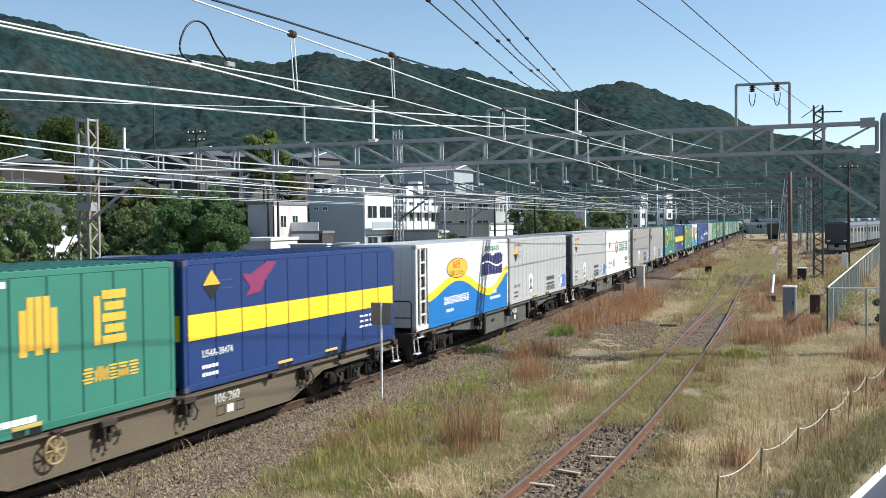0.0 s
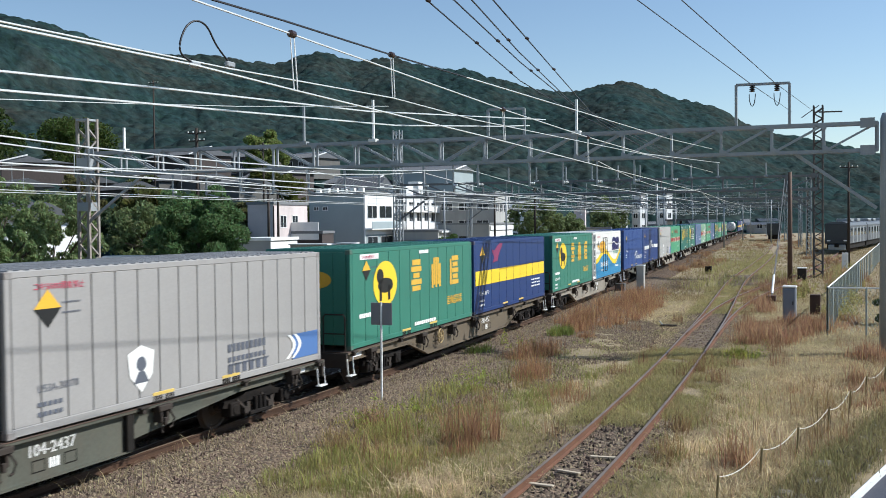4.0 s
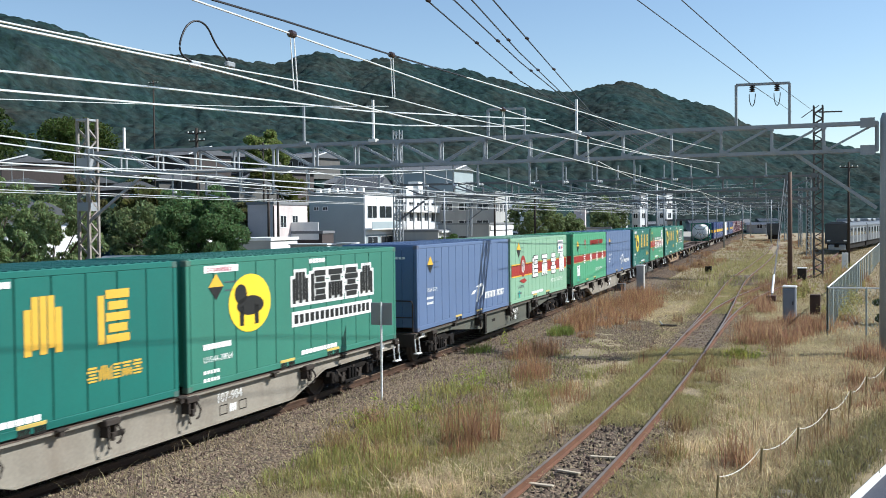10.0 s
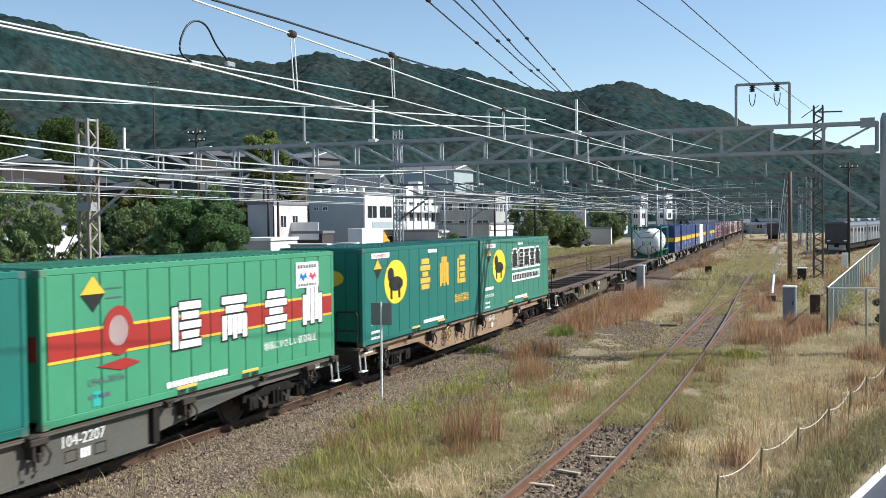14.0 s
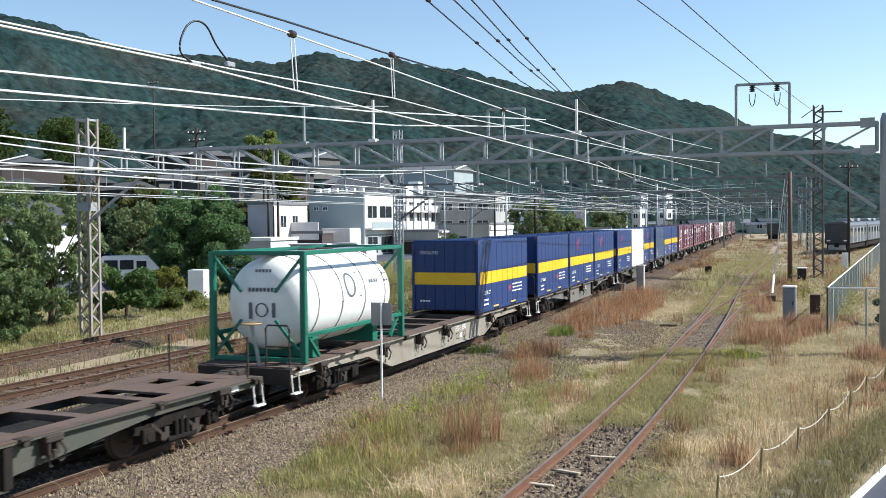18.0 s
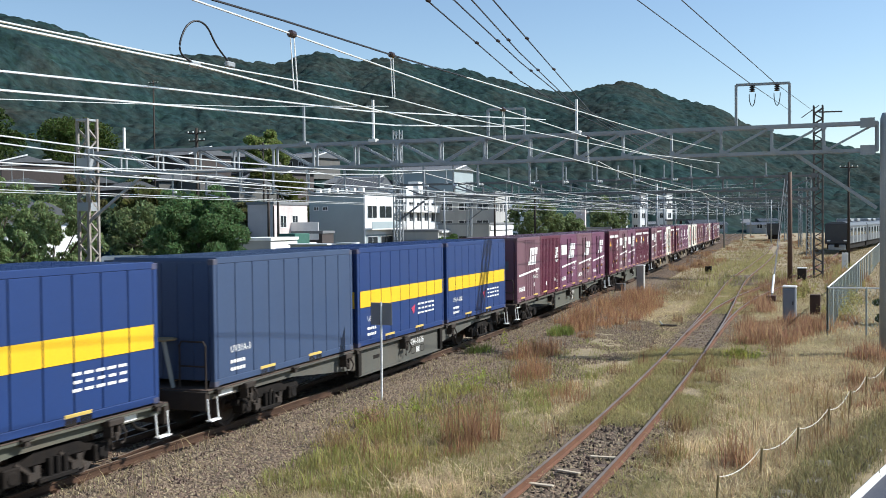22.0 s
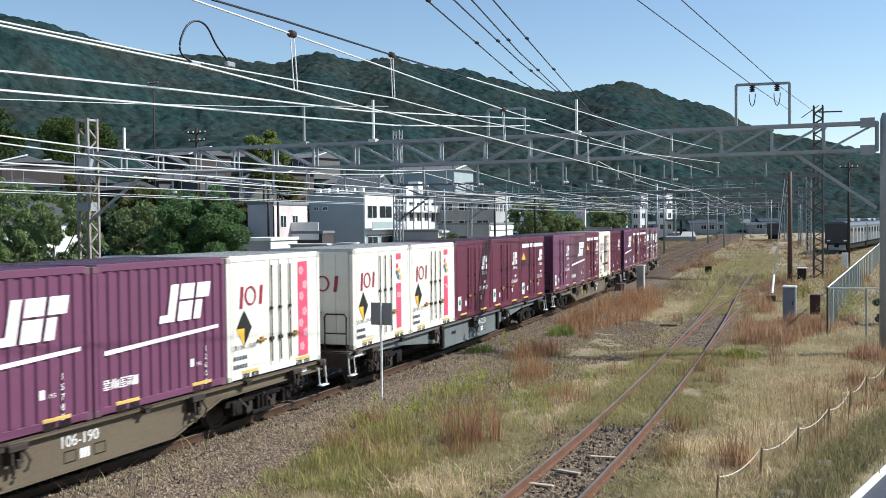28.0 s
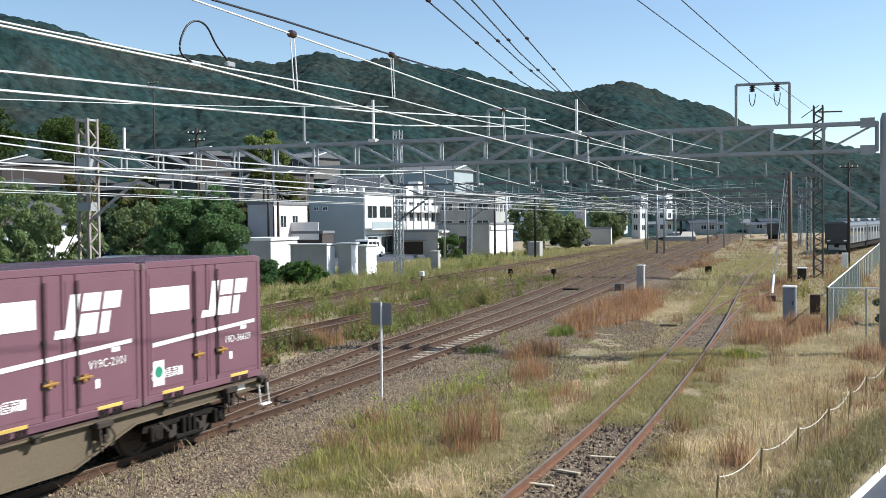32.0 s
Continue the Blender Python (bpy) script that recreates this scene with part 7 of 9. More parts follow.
# feeders that rise to the gantry
wire("feeder_cable", "thick pale feeder cable", [(-11.28, -16.84, 7.4), (-11.28, 0, 6.43), (-11.28, 10.34, 6.37), (-11.28, 13.95, 6.54), (-11.28, 21.16, 6.85), (-11.28, 34.8, 7.86)], 0.02, M_WIRE)
wire("feeder_cable", "thick pale feeder cable", [(-11.79, -16.84, 7.23), (-11.79, 0, 6.22), (-11.79, 10.79, 6.19), (-11.79, 14.58, 6.35), (-11.79, 23.67, 6.75), (-11.79, 31.75, 7.39), (-11.79, 34.52, 7.65)], 0.021, M_WIRE)
wire("feeder_cable", "thin pale feeder cable", [(-16.84, -8.42, 6.73), (-16.84, 15.42, 6.85), (-16.84, 18.75, 7.11), (-16.84, 23.77, 7.54), (-16.84, 33.26, 8.5)], 0.011, M_WIRE)
for pts in ([(-5.5, -6, 9.3), (-9.46, 20.63, 9.2), (-11.93, 33.92, 9.2), (-12.86, 41.63, 9.2), (-14.5, 76, 8.4)],
            [(-5.2, -6, 9.3), (-8.91, 20.9, 9.2), (-10.53, 29.95, 9.2), (-12.51, 42.4, 9.25), (-14.0, 76, 8.4)],
            [(-4.8, -6, 9.3), (-8.55, 21.08, 9.2), (-9.93, 28.14, 9.2), (-12.25, 41.27, 9.25), (-13.5, 76, 8.4)],
            [(-4.4, -6, 9.3), (-8.12, 21.29, 9.2), (-11.76, 41.3, 9.2), (-13.06, 48.9, 9.1), (-15, 77, 8.4)]):
    wire("feeder_wire", "dark feeder wire over the siding", pts, 0.019, M_DARKWIRE)
    for y in (20.63, 26.1, 31.82):
        k = [p for p in zip(pts[:-1], pts[1:]) if p[0][1] <= y <= p[1][1]][0]
        t = (y - k[0][1]) / (k[1][1] - k[0][1])
        p = Vector(k[0]).lerp(Vector(k[1]), t)
        bm = bmesh.new()
        insulator(bm, p, 0.042, 3, "Y")
        tagged(part("wire_insulator", bm, M_INSUL), "dark porcelain insulator on a feeder wire", "insulator", "wire insulators")
for pts in ([(-6.31, -8.42, 9.17), (-4.98, 21.89, 9.01), (-4.18, 35.45, 8.75), (-6.5, 80, 12.2)], [(-4.8, -8.42, 9.09), (-4.03, 21.89, 8.92), (-3.41, 35.62, 8.75), (-5.0, 80, 12.2)]):
    wire("power_line", "thin dark power line", pts, 0.013, M_DARKWIRE)


def catenary(f, s0, s1, posts, off, contact, messenger, label):
    """Contact and messenger wire over a track, with droppers; posts: where the messenger is held."""
    bm = bmesh.new()
    cpts = [Vector((*f(s, off * (1 if k % 2 else -0.6))[:2], contact)) for k, s in enumerate(posts)]
    tube(bm, cpts, 0.015, 5)
    tagged(part("contact_wire", bm, M_WIRE), "pale contact wire over " + label, "wire", "overhead wires")
    bm = bmesh.new()
    pts, drops = [], []
    for k in range(len(posts) - 1):
        a, b = cpts[k].copy(), cpts[k + 1].copy()
        n = 8
        for j in range(n):
            t = j / n
            p = a.lerp(b, t)
            c = p.copy()
            p.z = messenger - 0.55 * 4 * t * (1 - t)
            pts.append(p)
            if j:
                drops.append((p, c))
    pts.append(Vector((cpts[-1].x, cpts[-1].y, messenger)))
    tube(bm, pts, 0.015, 5)
    tagged(part("messenger_wire", bm, M_WIRE), "sagging messenger wire over " + label, "wire", "overhead wires")
    bm = bmesh.new()
    for p, c in drops:
        bar(bm, p, c, 0.012, sides=4)
    tagged(part("dropper_wires", bm, M_STEEL), "thin droppers over " + label, "dropper", kind="stuff")


SUP = [-40, 2, 34.5, 78, 118, 159, 203, 255, 320]
catenary(along, -40, 320, SUP, 0.2, 5.25, 6.15, "the main line")
catenary(beside, -40, 320, [s + 0.5 for s in SUP], 0.2, 5.2, 6.1, "the passing track")
catenary(path_c, 0, 300, [2, 45, 74, 120, 160, 200, 245, 300, 350], 0.2, 5.35, 6.4, "the yard track")
catenary(path_d, 0, 300, [2, 44, 72.5, 119, 158, 198, 243, 298, 350], 0.2, 5.4, 6.5, "the far yard track")
catenary(lambda s, o=0: path_d(s, o - 3.8), 0, 300, [2, 42, 71.5, 118, 156, 196, 240, 296, 350], 0.2, 5.5, 6.7, "the outermost track")
catenary(lambda s, o=0: along(s, o + 4.5), 0, 300, [35.5, 78, 118, 159, 203, 255, 320], 0.3, 5.5, 6.5, "the outer yard")
# cross-span wires of the far yard
for k in range(10):
    y = 60 + k * 17
    wire("cross_wire", "thin span wire across the far tracks", [(-44 - k * 1.5, y, 6.6 + (k % 3) * 0.5), (-8 - k * 1.2, y + 9, 6.3 + (k % 2) * 0.8)], 0.011, M_WIRE, 0.35)

# ---- poles and yard furniture ----
def pole(name, label, x, y, h, r, material, arms=()):
    p = thing(name, label, "pole", "poles in the yard", at=Matrix.Translation((x, y, -0.3)))
    bm = bmesh.new()
    ringed(bm, [(r, 0), (r * 0.75, h)], (0, 0, 0), "Z", 10)
    part("shaft", bm, material, p, smooth=True)
    for z0, half in arms:
        bm = bmesh.new()
        bar(bm, (-half, 0, z0), (half, 0, z0), 0.08)
        part("crossarm", bm, M_DARKSTEEL, p)
        for s in (-1, -0.4, 0.4, 1):
            bm = bmesh.new()
            insulator(bm, (s * half, 0, z0 + 0.05), 0.06, 2)
            part("insulator", bm, M_WHITE, p)
    return p


M_BROWNPOLE = mat("brown tarred pole", (0.11, 0.065, 0.045), rough=0.8, var=0.25, scale=2, fine=20)
p = pole("wooden_pole", "brown tarred wooden pole with a stay", -5.9, 71, 7.6, 0.17, M_BROWNPOLE)
bm = bmesh.new()
bar(bm, (-0.3, -0.3, 7.1), (0.26, -14.5, 0.2), 0.045)
bar(bm, (-0.12, -0.3, 7.0), (0.26, -14.5, 0.2), 0.022)
part("stay_wire", bm, M_SHADESTEEL, p)
bm = bmesh.new()
bar(bm, (0.245, -14.1, 0.42), (0.17, -12.3, 1.32), 0.13, sides=8)
part("stay_guard", bm, M_WHITE, p, "white stay guard")
bm = bmesh.new()
box(bm, 0.02, 0.5, -14.8, -14.35, 0, 0.36, bevel=0.02)
part("anchor_block", bm, mat("rusty anchor", (0.1, 0.05, 0.035), rough=0.9), p)
for x, y, h in ((-26.5, 127, 9.0), (-25.8, 128, 8.6), (-49, 150, 9), (-40.5, 110, 8.0), (-44, 100, 8), (-3.0, 95, 9.4), (0.2, 118, 9), (-23, 160, 8), (-19, 190, 8), (-33, 190, 9), (-31, 142, 8.5), (-37, 168, 8), (-28, 176, 8), (-40, 210, 8.5), (-34, 226, 8), (-27, 214, 7.5), (-44, 232, 8), (-22, 236, 8), (-30, 252, 8), (-13, 176, 8.2), (-10, 148, 8.4)):
    pole("catenary_pole", "slim grey catenary pole", x, y, h, 0.13, M_STEEL if x < -10 else M_DARKSTEEL, ((h - 0.5, 0.7),) if y > 90 and x > -5 else ())
for x, y, h in ((-49.2, 64, 12), (-59, 88.5, 8.5), (-58.8, 90, 8), (-62.5, 125, 9.5), (-45, 118, 8), (-38, 113, 8.5), (-74, 110, 15), (-100, 120, 26)):
    pole("utility_pole", "dark utility pole with cross-arms", x, y, h, 0.15, M_DARKSTEEL, ((h - 0.4, 0.8), (h - 1.0, 0.7)))

# grey sign seen from behind
s = thing("track_sign", "grey sign board on a white post beside the main line", "sign", at=Matrix.Translation((-11.32, 21.8, -0.3)))
bm = bmesh.new()
bar(bm, (0, 0, 0), (0.01, 0, 2.56), 0.055, sides=10)
part("post", bm, M_WHITE, s)
bm = bmesh.new()
box(bm, -0.29, 0.29, 0.03, 0.05, 1.99, 2.54, bevel=0.008)
part("board", bm, M_GREYSIGN, s, "dark grey board")


def upright_block(name, label, x, y, w, d, h, material, cap=None, rz=0.0, cat="box"):
    t = thing(name, label, cat, at=pose(x, y, -0.3, rz=rz))
    bm = bmesh.new()
    box(bm, -w / 2, w / 2, -d / 2, d / 2, 0, h, bevel=0.02)
    part("body", bm, material, t)
    if cap:
        bm = bmesh.new()
        box(bm, -w / 2 - 0.03, w / 2 + 0.03, -d / 2 - 0.03, d / 2 + 0.03, h, h + 0.06, bevel=0.015)
        part("cap", bm, cap, t)
    return t


M_CABINET = mat("grey cabinet paint", (0.22, 0.24, 0.28), rough=0.5, var=0.08, dirt=(0.15, 0.13, 0.1), dirt_amount=0.25)
upright_block("marker_post", "white-edged grey concrete marker post", -13.87, 61.6, 0.45, 0.4, 1.65, M_CONCRETE, M_WHITE)
t = upright_block("relay_cabinet", "blue-grey steel relay cabinet with white top", -3.84, 46.0, 0.54, 0.5, 1.5, M_CABINET, M_WHITE, cat="cabinet")
bm = bmesh.new()
box(bm, -0.23, 0.23, -0.27, -0.25, 0.15, 1.42, bevel=0.008)
d = part("door", bm, M_CABINET, t)
bm = bmesh.new()
box(bm, 0.14, 0.18, -0.3, -0.27, 0.75, 0.9)
part("handle", bm, M_BLACK, d)
t = upright_block("rusty_box", "dark rusty steel box on legs", -3.0, 49.5, 0.45, 0.35, 0.95, mat("rusty steel", (0.07, 0.04, 0.03), rough=0.9, var=0.3, dirt=RUST))
upright_block("signal_box", "small dark trackside box", -5.5, 76, 0.6, 0.5, 0.9, M_DARKSTEEL, M_WHITE)
upright_block("marker_block", "small dark marker block in the grass", -13.4, 84.5, 0.5, 0.35, 0.6, M_BLACK)
upright_block("battery_box", "dark grey steel battery box beside the track", -14.9, 60.6, 0.6, 0.5, 0.6, mat("dark grey steel box", (0.1, 0.1, 0.1), rough=0.7))
upright_block("white_locker", "tall white steel locker beside the bushes", -38.1, 49.6, 1.05, 0.9, 1.75, P_WHITE, cat="locker", rz=8)
upright_block("grey_hutch", "grey concrete hutch at the edge of the weeds", -39.0, 116, 1.5, 1.2, 1.9, M_CONCRETE, M_WHITE)
upright_block("grey_hutch", "grey concrete hutch at the edge of the weeds", -36.3, 80.5, 0.7, 0.5, 1.9, M_CONCRETE, M_WHITE)
for x, y in ((-30.4, 65.0), (-22.3, 70.5), (-25.4, 69.8)):
    t = thing("ground_signal", "small dark shunting signal by the rails", "signal", "ground signals", at=Matrix.Translation((x, y, -0.3)))
    bm = bmesh.new()
    bar(bm, (0, 0, 0), (0, 0, 0.6), 0.1)
    part("stand", bm, M_BLACK, t)
    bm = bmesh.new()
    box(bm, -0.17, 0.17, -0.12, 0.12, 0.6, 0.98, bevel=0.05)
    part("head", bm, M_BLACK if x > -30 else P_WHITE, t)
t = thing("switch_machine", "low dark switch machine beside the turnout", "switch machine", at=Matrix.Translation((-18.0, 60.5, -0.3)))
bm = bmesh.new()
box(bm, -0.5, 0.5, -0.25, 0.25, 0, 0.26, bevel=0.04)
part("housing", bm, M_BLACK, t)
bm = bmesh.new()
bar(bm, (0.6, 0, 0.12), (1.9, 0.1, 0.12), 0.05)
part("rod", bm, M_DARKSTEEL, t)
t = thing("switch_lever", "low dark switch lever by the siding", "switch lever", at=Matrix.Translation((-8.3, 42.0, -0.3)))
bm = bmesh.new()
box(bm, -0.35, 0.35, -0.1, 0.1, 0, 0.12, bevel=0.03)
part("base", bm, M_DARKSTEEL, t)
bm = bmesh.new()
bar(bm, (-0.25, 0, 0.1), (-0.4, 0.1, 0.25), 0.03)
part("lever", bm, M_STEEL, t)

# rope on stakes along the edge of the meadow
stakes = [(-2.39, 15.74), (-1.98, 17.9), (-1.54, 19.95), (-1.1, 22.16), (-0.76, 24.57), (-0.46, 27.02), (-0.03, 28.9), (0.25, 31.5)]
for x, y in stakes:
    bm = bmesh.new()
    bar(bm, (0, 0, 0), (0.03, 0.02, 0.56), 0.04, sides=7)
    tagged(part("stake", bm, M_STAKE, at=(x, y, -0.3)), "thin weathered stake carrying a rope", "stake", "stakes of the rope fence")
for (ax, ay), (bx, by) in zip(stakes[:-1], stakes[1:]):
    wire("rope", "slack white rope between two stakes", [(ax, ay, 0.235), (bx, by, 0.235)], 0.0065, M_ROPE, 0.13, 10, "ropes between the stakes")
grass("dry_grass", "thick dry grass along the rope fence", field(2600, -3.2, 1.6, 14, 34, 41, -0.2, 1.5, right_side), (0.62, 0.49, 0.29), 0.05, 0.26, 9, 1.3, 0.006, seed=41)

# low retaining wall of rough stones, with the lane below it
lane = mat("blue-grey asphalt", (0.045, 0.05, 0.07), rough=0.9, scale=2, fine=60, var=0.2, bump=0.3)
bm = bmesh.new()
prism = [(-1.4, 13.0), (0.0, 19.8), (1.4, 26.5), (3.6, 44), (6, 44), (6, 6), (-2.85, 6)]
vs = [bm.verts.new((x, y, -0.27)) for x, y in prism]
bm.faces.new(vs)
tagged(part("lane", bm, lane), "blue-grey asphalt lane beside the yard", "lane", kind="structure")
t = thing("lane_kerb", "white-painted concrete kerb along the lane", "kerb", kind="structure")
for (ax, ay), (bx, by) in (((-2.85, 6), (-1.4, 13.0)), ((-1.4, 13.0), (0.0, 19.8)), ((0.0, 19.8), (1.4, 26.5)), ((1.4, 26.5), (3.6, 44))):
    bm = bmesh.new()
    bar(bm, (ax + 0.1, ay - 0.2, -0.22), (bx + 0.1, by - 0.2, -0.22), 0.06, 0.12)
    part("kerb_stone", bm, M_WHITE, t)
t = thing("stone_wall", "low rough stone edging between meadow and lane", "stone edging", kind="structure")
r = random.Random(5)
M_RUBBLE = mat("rubble stone", (0.2, 0.175, 0.135), rough=0.95, var=0.3, rand=0.3, scale=4, fine=30, bump=0.8, dirt=(0.2, 0.17, 0.12), dirt_amount=0.6)
for row in range(3):
    for k in range(58):
        u = 13.0 + k * 0.31 + r.uniform(-0.08, 0.08) + row * 0.15
        x = float(np.interp(u, [13.0, 19.8, 26.5, 44], [-1.4, 0.0, 1.4, 3.6])) - 0.34 - row * 0.2 + r.uniform(-0.06, 0.06)
        bm = bmesh.new()
        s = r.uniform(0.07, 0.14)
        h = s * r.uniform(0.7, 1.1)
        box(bm, -s * r.uniform(0.8, 1.1), s * r.uniform(0.8, 1.1), -s, s * r.uniform(0.9, 1.3), -0.1, h, bevel=s * 0.3)
        for v in bm.verts:
            v.co += Vector((r.uniform(-1, 1), r.uniform(-1, 1), r.uniform(-1, 1))) * s * 0.14
        part("stone", bm, M_RUBBLE, t, at=pose(x, u, -0.26 + row * 0.03, r.uniform(-10, 10), r.uniform(-10, 10), r.uniform(-15, 15) - 11))
grass("edge_grass", "dry grass and weeds over the stone edging", np.stack([np.interp(yy := np.linspace(13, 31, 900), [13.0, 19.8, 26.5, 44], [-1.4, 0.0, 1.4, 3.6]) - 0.55 + np.random.default_rng(6).normal(0, 0.22, 900), yy, np.full(900, -0.22)], 1), (0.34, 0.29, 0.15), 0.06, 0.34, 14, 1.0, 0.007, 61, dirt=(0.22, 0.22, 0.08))

# chain-link fence by the branch siding
f = thing("chain_link_fence", "pale green chain-link fence on slim posts", "fence", at=Matrix.Translation((-2.05, 41, -0.3)))
M_FENCE = mat("pale green fence", (0.33, 0.38, 0.36), rough=0.5, metal=0.2, var=0.1)
runs = [((0, 0), (1.6, 78), 27), ((0, 0), (5.5, 0.4), 4)]
for (ax, ay), (bx, by), n in runs:
    for k in range(n + 1):
        t = k / n
        bm = bmesh.new()
        bar(bm, (ax + (bx - ax) * t, ay + (by - ay) * t, 0), (ax + (bx - ax) * t, ay + (by - ay) * t, 1.85), 0.07, sides=6)
        part("fence_post", bm, M_FENCE, f)
    bm = bmesh.new()
    bar(bm, (ax, ay, 1.83), (bx, by, 1.83), 0.06, sides=6)
    part("top_rail", bm, M_WHITE, f)
    bm = bmesh.new()
    length = math.hypot(bx - ax, by - ay)
    m = int(min(length, 26) / 0.16)
    d = Vector((bx - ax, by - ay, 0)) / length
    for k in range(m):
        a = Vector((ax, ay, 0)) + d * k * 0.16
        for s in (1, -1):
            e = a + d * 0.9 * s
            if 0 <= (e - Vector((ax, ay, 0))).dot(d) <= length:
                bar(bm, (a.x, a.y, 0.1), (e.x, e.y, 1.8), 0.008, sides=3)
    tagged(part("mesh_wire", bm, M_FENCE, f), kind="stuff")
upright_block("white_post", "white concrete post by the fence", -3.2, 92, 0.5, 0.4, 1.5, P_WHITE)
# ---- wooded hills ----
PEAKS = ((-48, 1.5, 6.5), (-37, 0.25, 1.6), (-30.7, 0.75, 1.5), (-26.8, 0.5, 1.8), (-13.3, 1.35, 3.0), (-8.6, 0.55, 1.6))


def crest(az):
    """Elevation of the skyline, in degrees, by bearing."""
    e = np.interp(az, [-80, -60, -22.5, -16.5, -10, 0, 6, 20, 60], [7.0, 9.2, 8.9, 7.05, 5.9, 2.9, 1.6, 0.8, 0.6])
    e = e + np.interp(az, [-60, -48, -42, -37.7, -32, -28, -24, -18, -12, -6, -2, 6], [0.55, 0.5, 0.28, 0.38, 0.4, 0.32, 0.15, 0.15, 0.25, 0.4, 0.7, 0.7])
    for c, h, w in PEAKS:
        e = e + h * np.exp(-((az - c) / w) ** 2)
    return e


def hill_noise(x, y, scale, seed):
    """Smooth value noise on a grid of points."""
    r = np.random.default_rng(seed)
    t = r.uniform(-1, 1, (256, 256))
    u, v = x / scale + 1000, y / scale + 1000
    i, j = np.floor(u).astype(int), np.floor(v).astype(int)
    a, b = u - i, v - j
    a, b = a * a * (3 - 2 * a), b * b * (3 - 2 * b)
    g = lambda p, q: t[p % 256, q % 256]
    return (g(i, j) * (1 - a) + g(i + 1, j) * a) * (1 - b) + (g(i, j + 1) * (1 - a) + g(i + 1, j + 1) * a) * b


def crowns(x, y, cell, seed):
    """Domes of tree crowns on a jittered grid."""
    r = np.random.default_rng(seed)
    jx, jy, sz = r.uniform(0.15, 0.85, (128, 128)), r.uniform(0.15, 0.85, (128, 128)), r.uniform(0.55, 1.0, (128, 128))
    i0, j0 = np.floor(x / cell).astype(int), np.floor(y / cell).astype(int)
    best = np.zeros_like(x)
    for di in (-1, 0, 1):
        for dj in (-1, 0, 1):
            i, j = i0 + di, j0 + dj
            cx, cy, s = (i + jx[i % 128, j % 128]) * cell, (j + jy[i % 128, j % 128]) * cell, sz[i % 128, j % 128]
            d2 = ((x - cx) ** 2 + (y - cy) ** 2) / (0.72 * cell * s) ** 2
            best = np.maximum(best, s * np.sqrt(np.maximum(0, 1 - d2)))
    return best


def hill_height(x, y):
    r, az = np.hypot(x, y), np.degrees(np.arctan2(x, y))
    r0 = np.interp(az, [-80, -34, -26, -12, 0, 60], [80, 92, 175, 270, 340, 400])
    R = np.interp(az, [-80, -35, -20, -12, 0, 60], [650, 720, 800, 880, 950, 950])
    s = np.clip((r - r0) / (R - r0), 0, 1)
    top = np.tan(np.radians(crest(az))) * R + 4.2 - 7.8
    h = top * (0.25 * s + 0.75 * s ** 1.5)
    h *= 1 + 0.16 * hill_noise(x, y, 230.0, 12) * np.sin(np.pi * s) + 0.26 * hill_noise(x, y, 120.0, 2) * np.sin(np.pi * s) + 0.09 * hill_noise(x, y, 50.0, 3) * np.sin(np.pi * s)
    back = np.clip((r - R) / 300, 0, 1)
    return h * (1 - 0.7 * back) - 0.3, s


# the blue in the base colour stands in for haze over the distance
M_HAZEFOREST = mat("autumn forest tinted for haze", (0.019, 0.038, 0.039), rough=1.0, scale=0.022, fine=0.35, var=0.45, bump=0.6, dirt=(0.055, 0.046, 0.034), dirt_amount=0.7, spec=0.03, depth=0.9)
def crown_tones(m, scale):
    """Gives each tree crown of a forest its own tone, some of them turning brown."""
    n, l = m.node_tree.nodes, m.node_tree.links
    co = [k for k in n if k.type == "TEX_COORD"][0]
    vo = n.new("ShaderNodeTexNoise")
    vo.inputs["Scale"].default_value = scale
    vo.inputs["Detail"].default_value = 5
    vo.inputs["Roughness"].default_value = 0.65
    l.new(co.outputs["Object"], vo.inputs["Vector"])
    sep = n.new("ShaderNodeSeparateColor")
    l.new(vo.outputs["Color"], sep.inputs[0])
    b = n["Principled BSDF"]
    old = b.inputs["Base Color"].links[0].from_socket
    tone = n.new("ShaderNodeMapRange")
    tone.inputs[1].default_value, tone.inputs[2].default_value = 0.3, 0.7
    tone.inputs[3].default_value, tone.inputs[4].default_value = 0.5, 1.5
    l.new(sep.outputs[0], tone.inputs[0])
    hue = n.new("ShaderNodeMapRange")
    hue.inputs[1].default_value, hue.inputs[2].default_value = 0.45, 0.75
    hue.inputs[3].default_value, hue.inputs[4].default_value = 0.5, 0.42
    l.new(sep.outputs[1], hue.inputs[0])
    hsv = n.new("ShaderNodeHueSaturation")
    l.new(old, hsv.inputs["Color"])
    l.new(tone.outputs[0], hsv.inputs["Value"])
    l.new(hue.outputs[0], hsv.inputs["Hue"])
    l.new(hsv.outputs[0], b.inputs["Base Color"])


crown_tones(M_HAZEFOREST, 0.2)
az = np.radians(np.linspace(-72, 45, 1050))
rr = np.concatenate([np.linspace(78, 260, 90), np.linspace(262, 1000, 260)])
AZ, RR = np.meshgrid(az, rr, indexing="ij")
GX, GY = RR * np.sin(AZ), RR * np.cos(AZ)
GZ, GS = hill_height(GX, GY)
wood = np.clip((GS - 0.015) / 0.05, 0, 1) * np.clip((hill_noise(GX, GY, 45.0, 9) + 1.0 + GS * 3), 0, 1)
GZ = GZ + wood * (2.3 * crowns(GX, GY, 8.0, 5) + 1.3 * crowns(GX, GY, 4.6, 6) + 1.2 * hill_noise(GX, GY, 14.0, 18))
GZ = np.where(GS <= 0, -0.8, GZ)
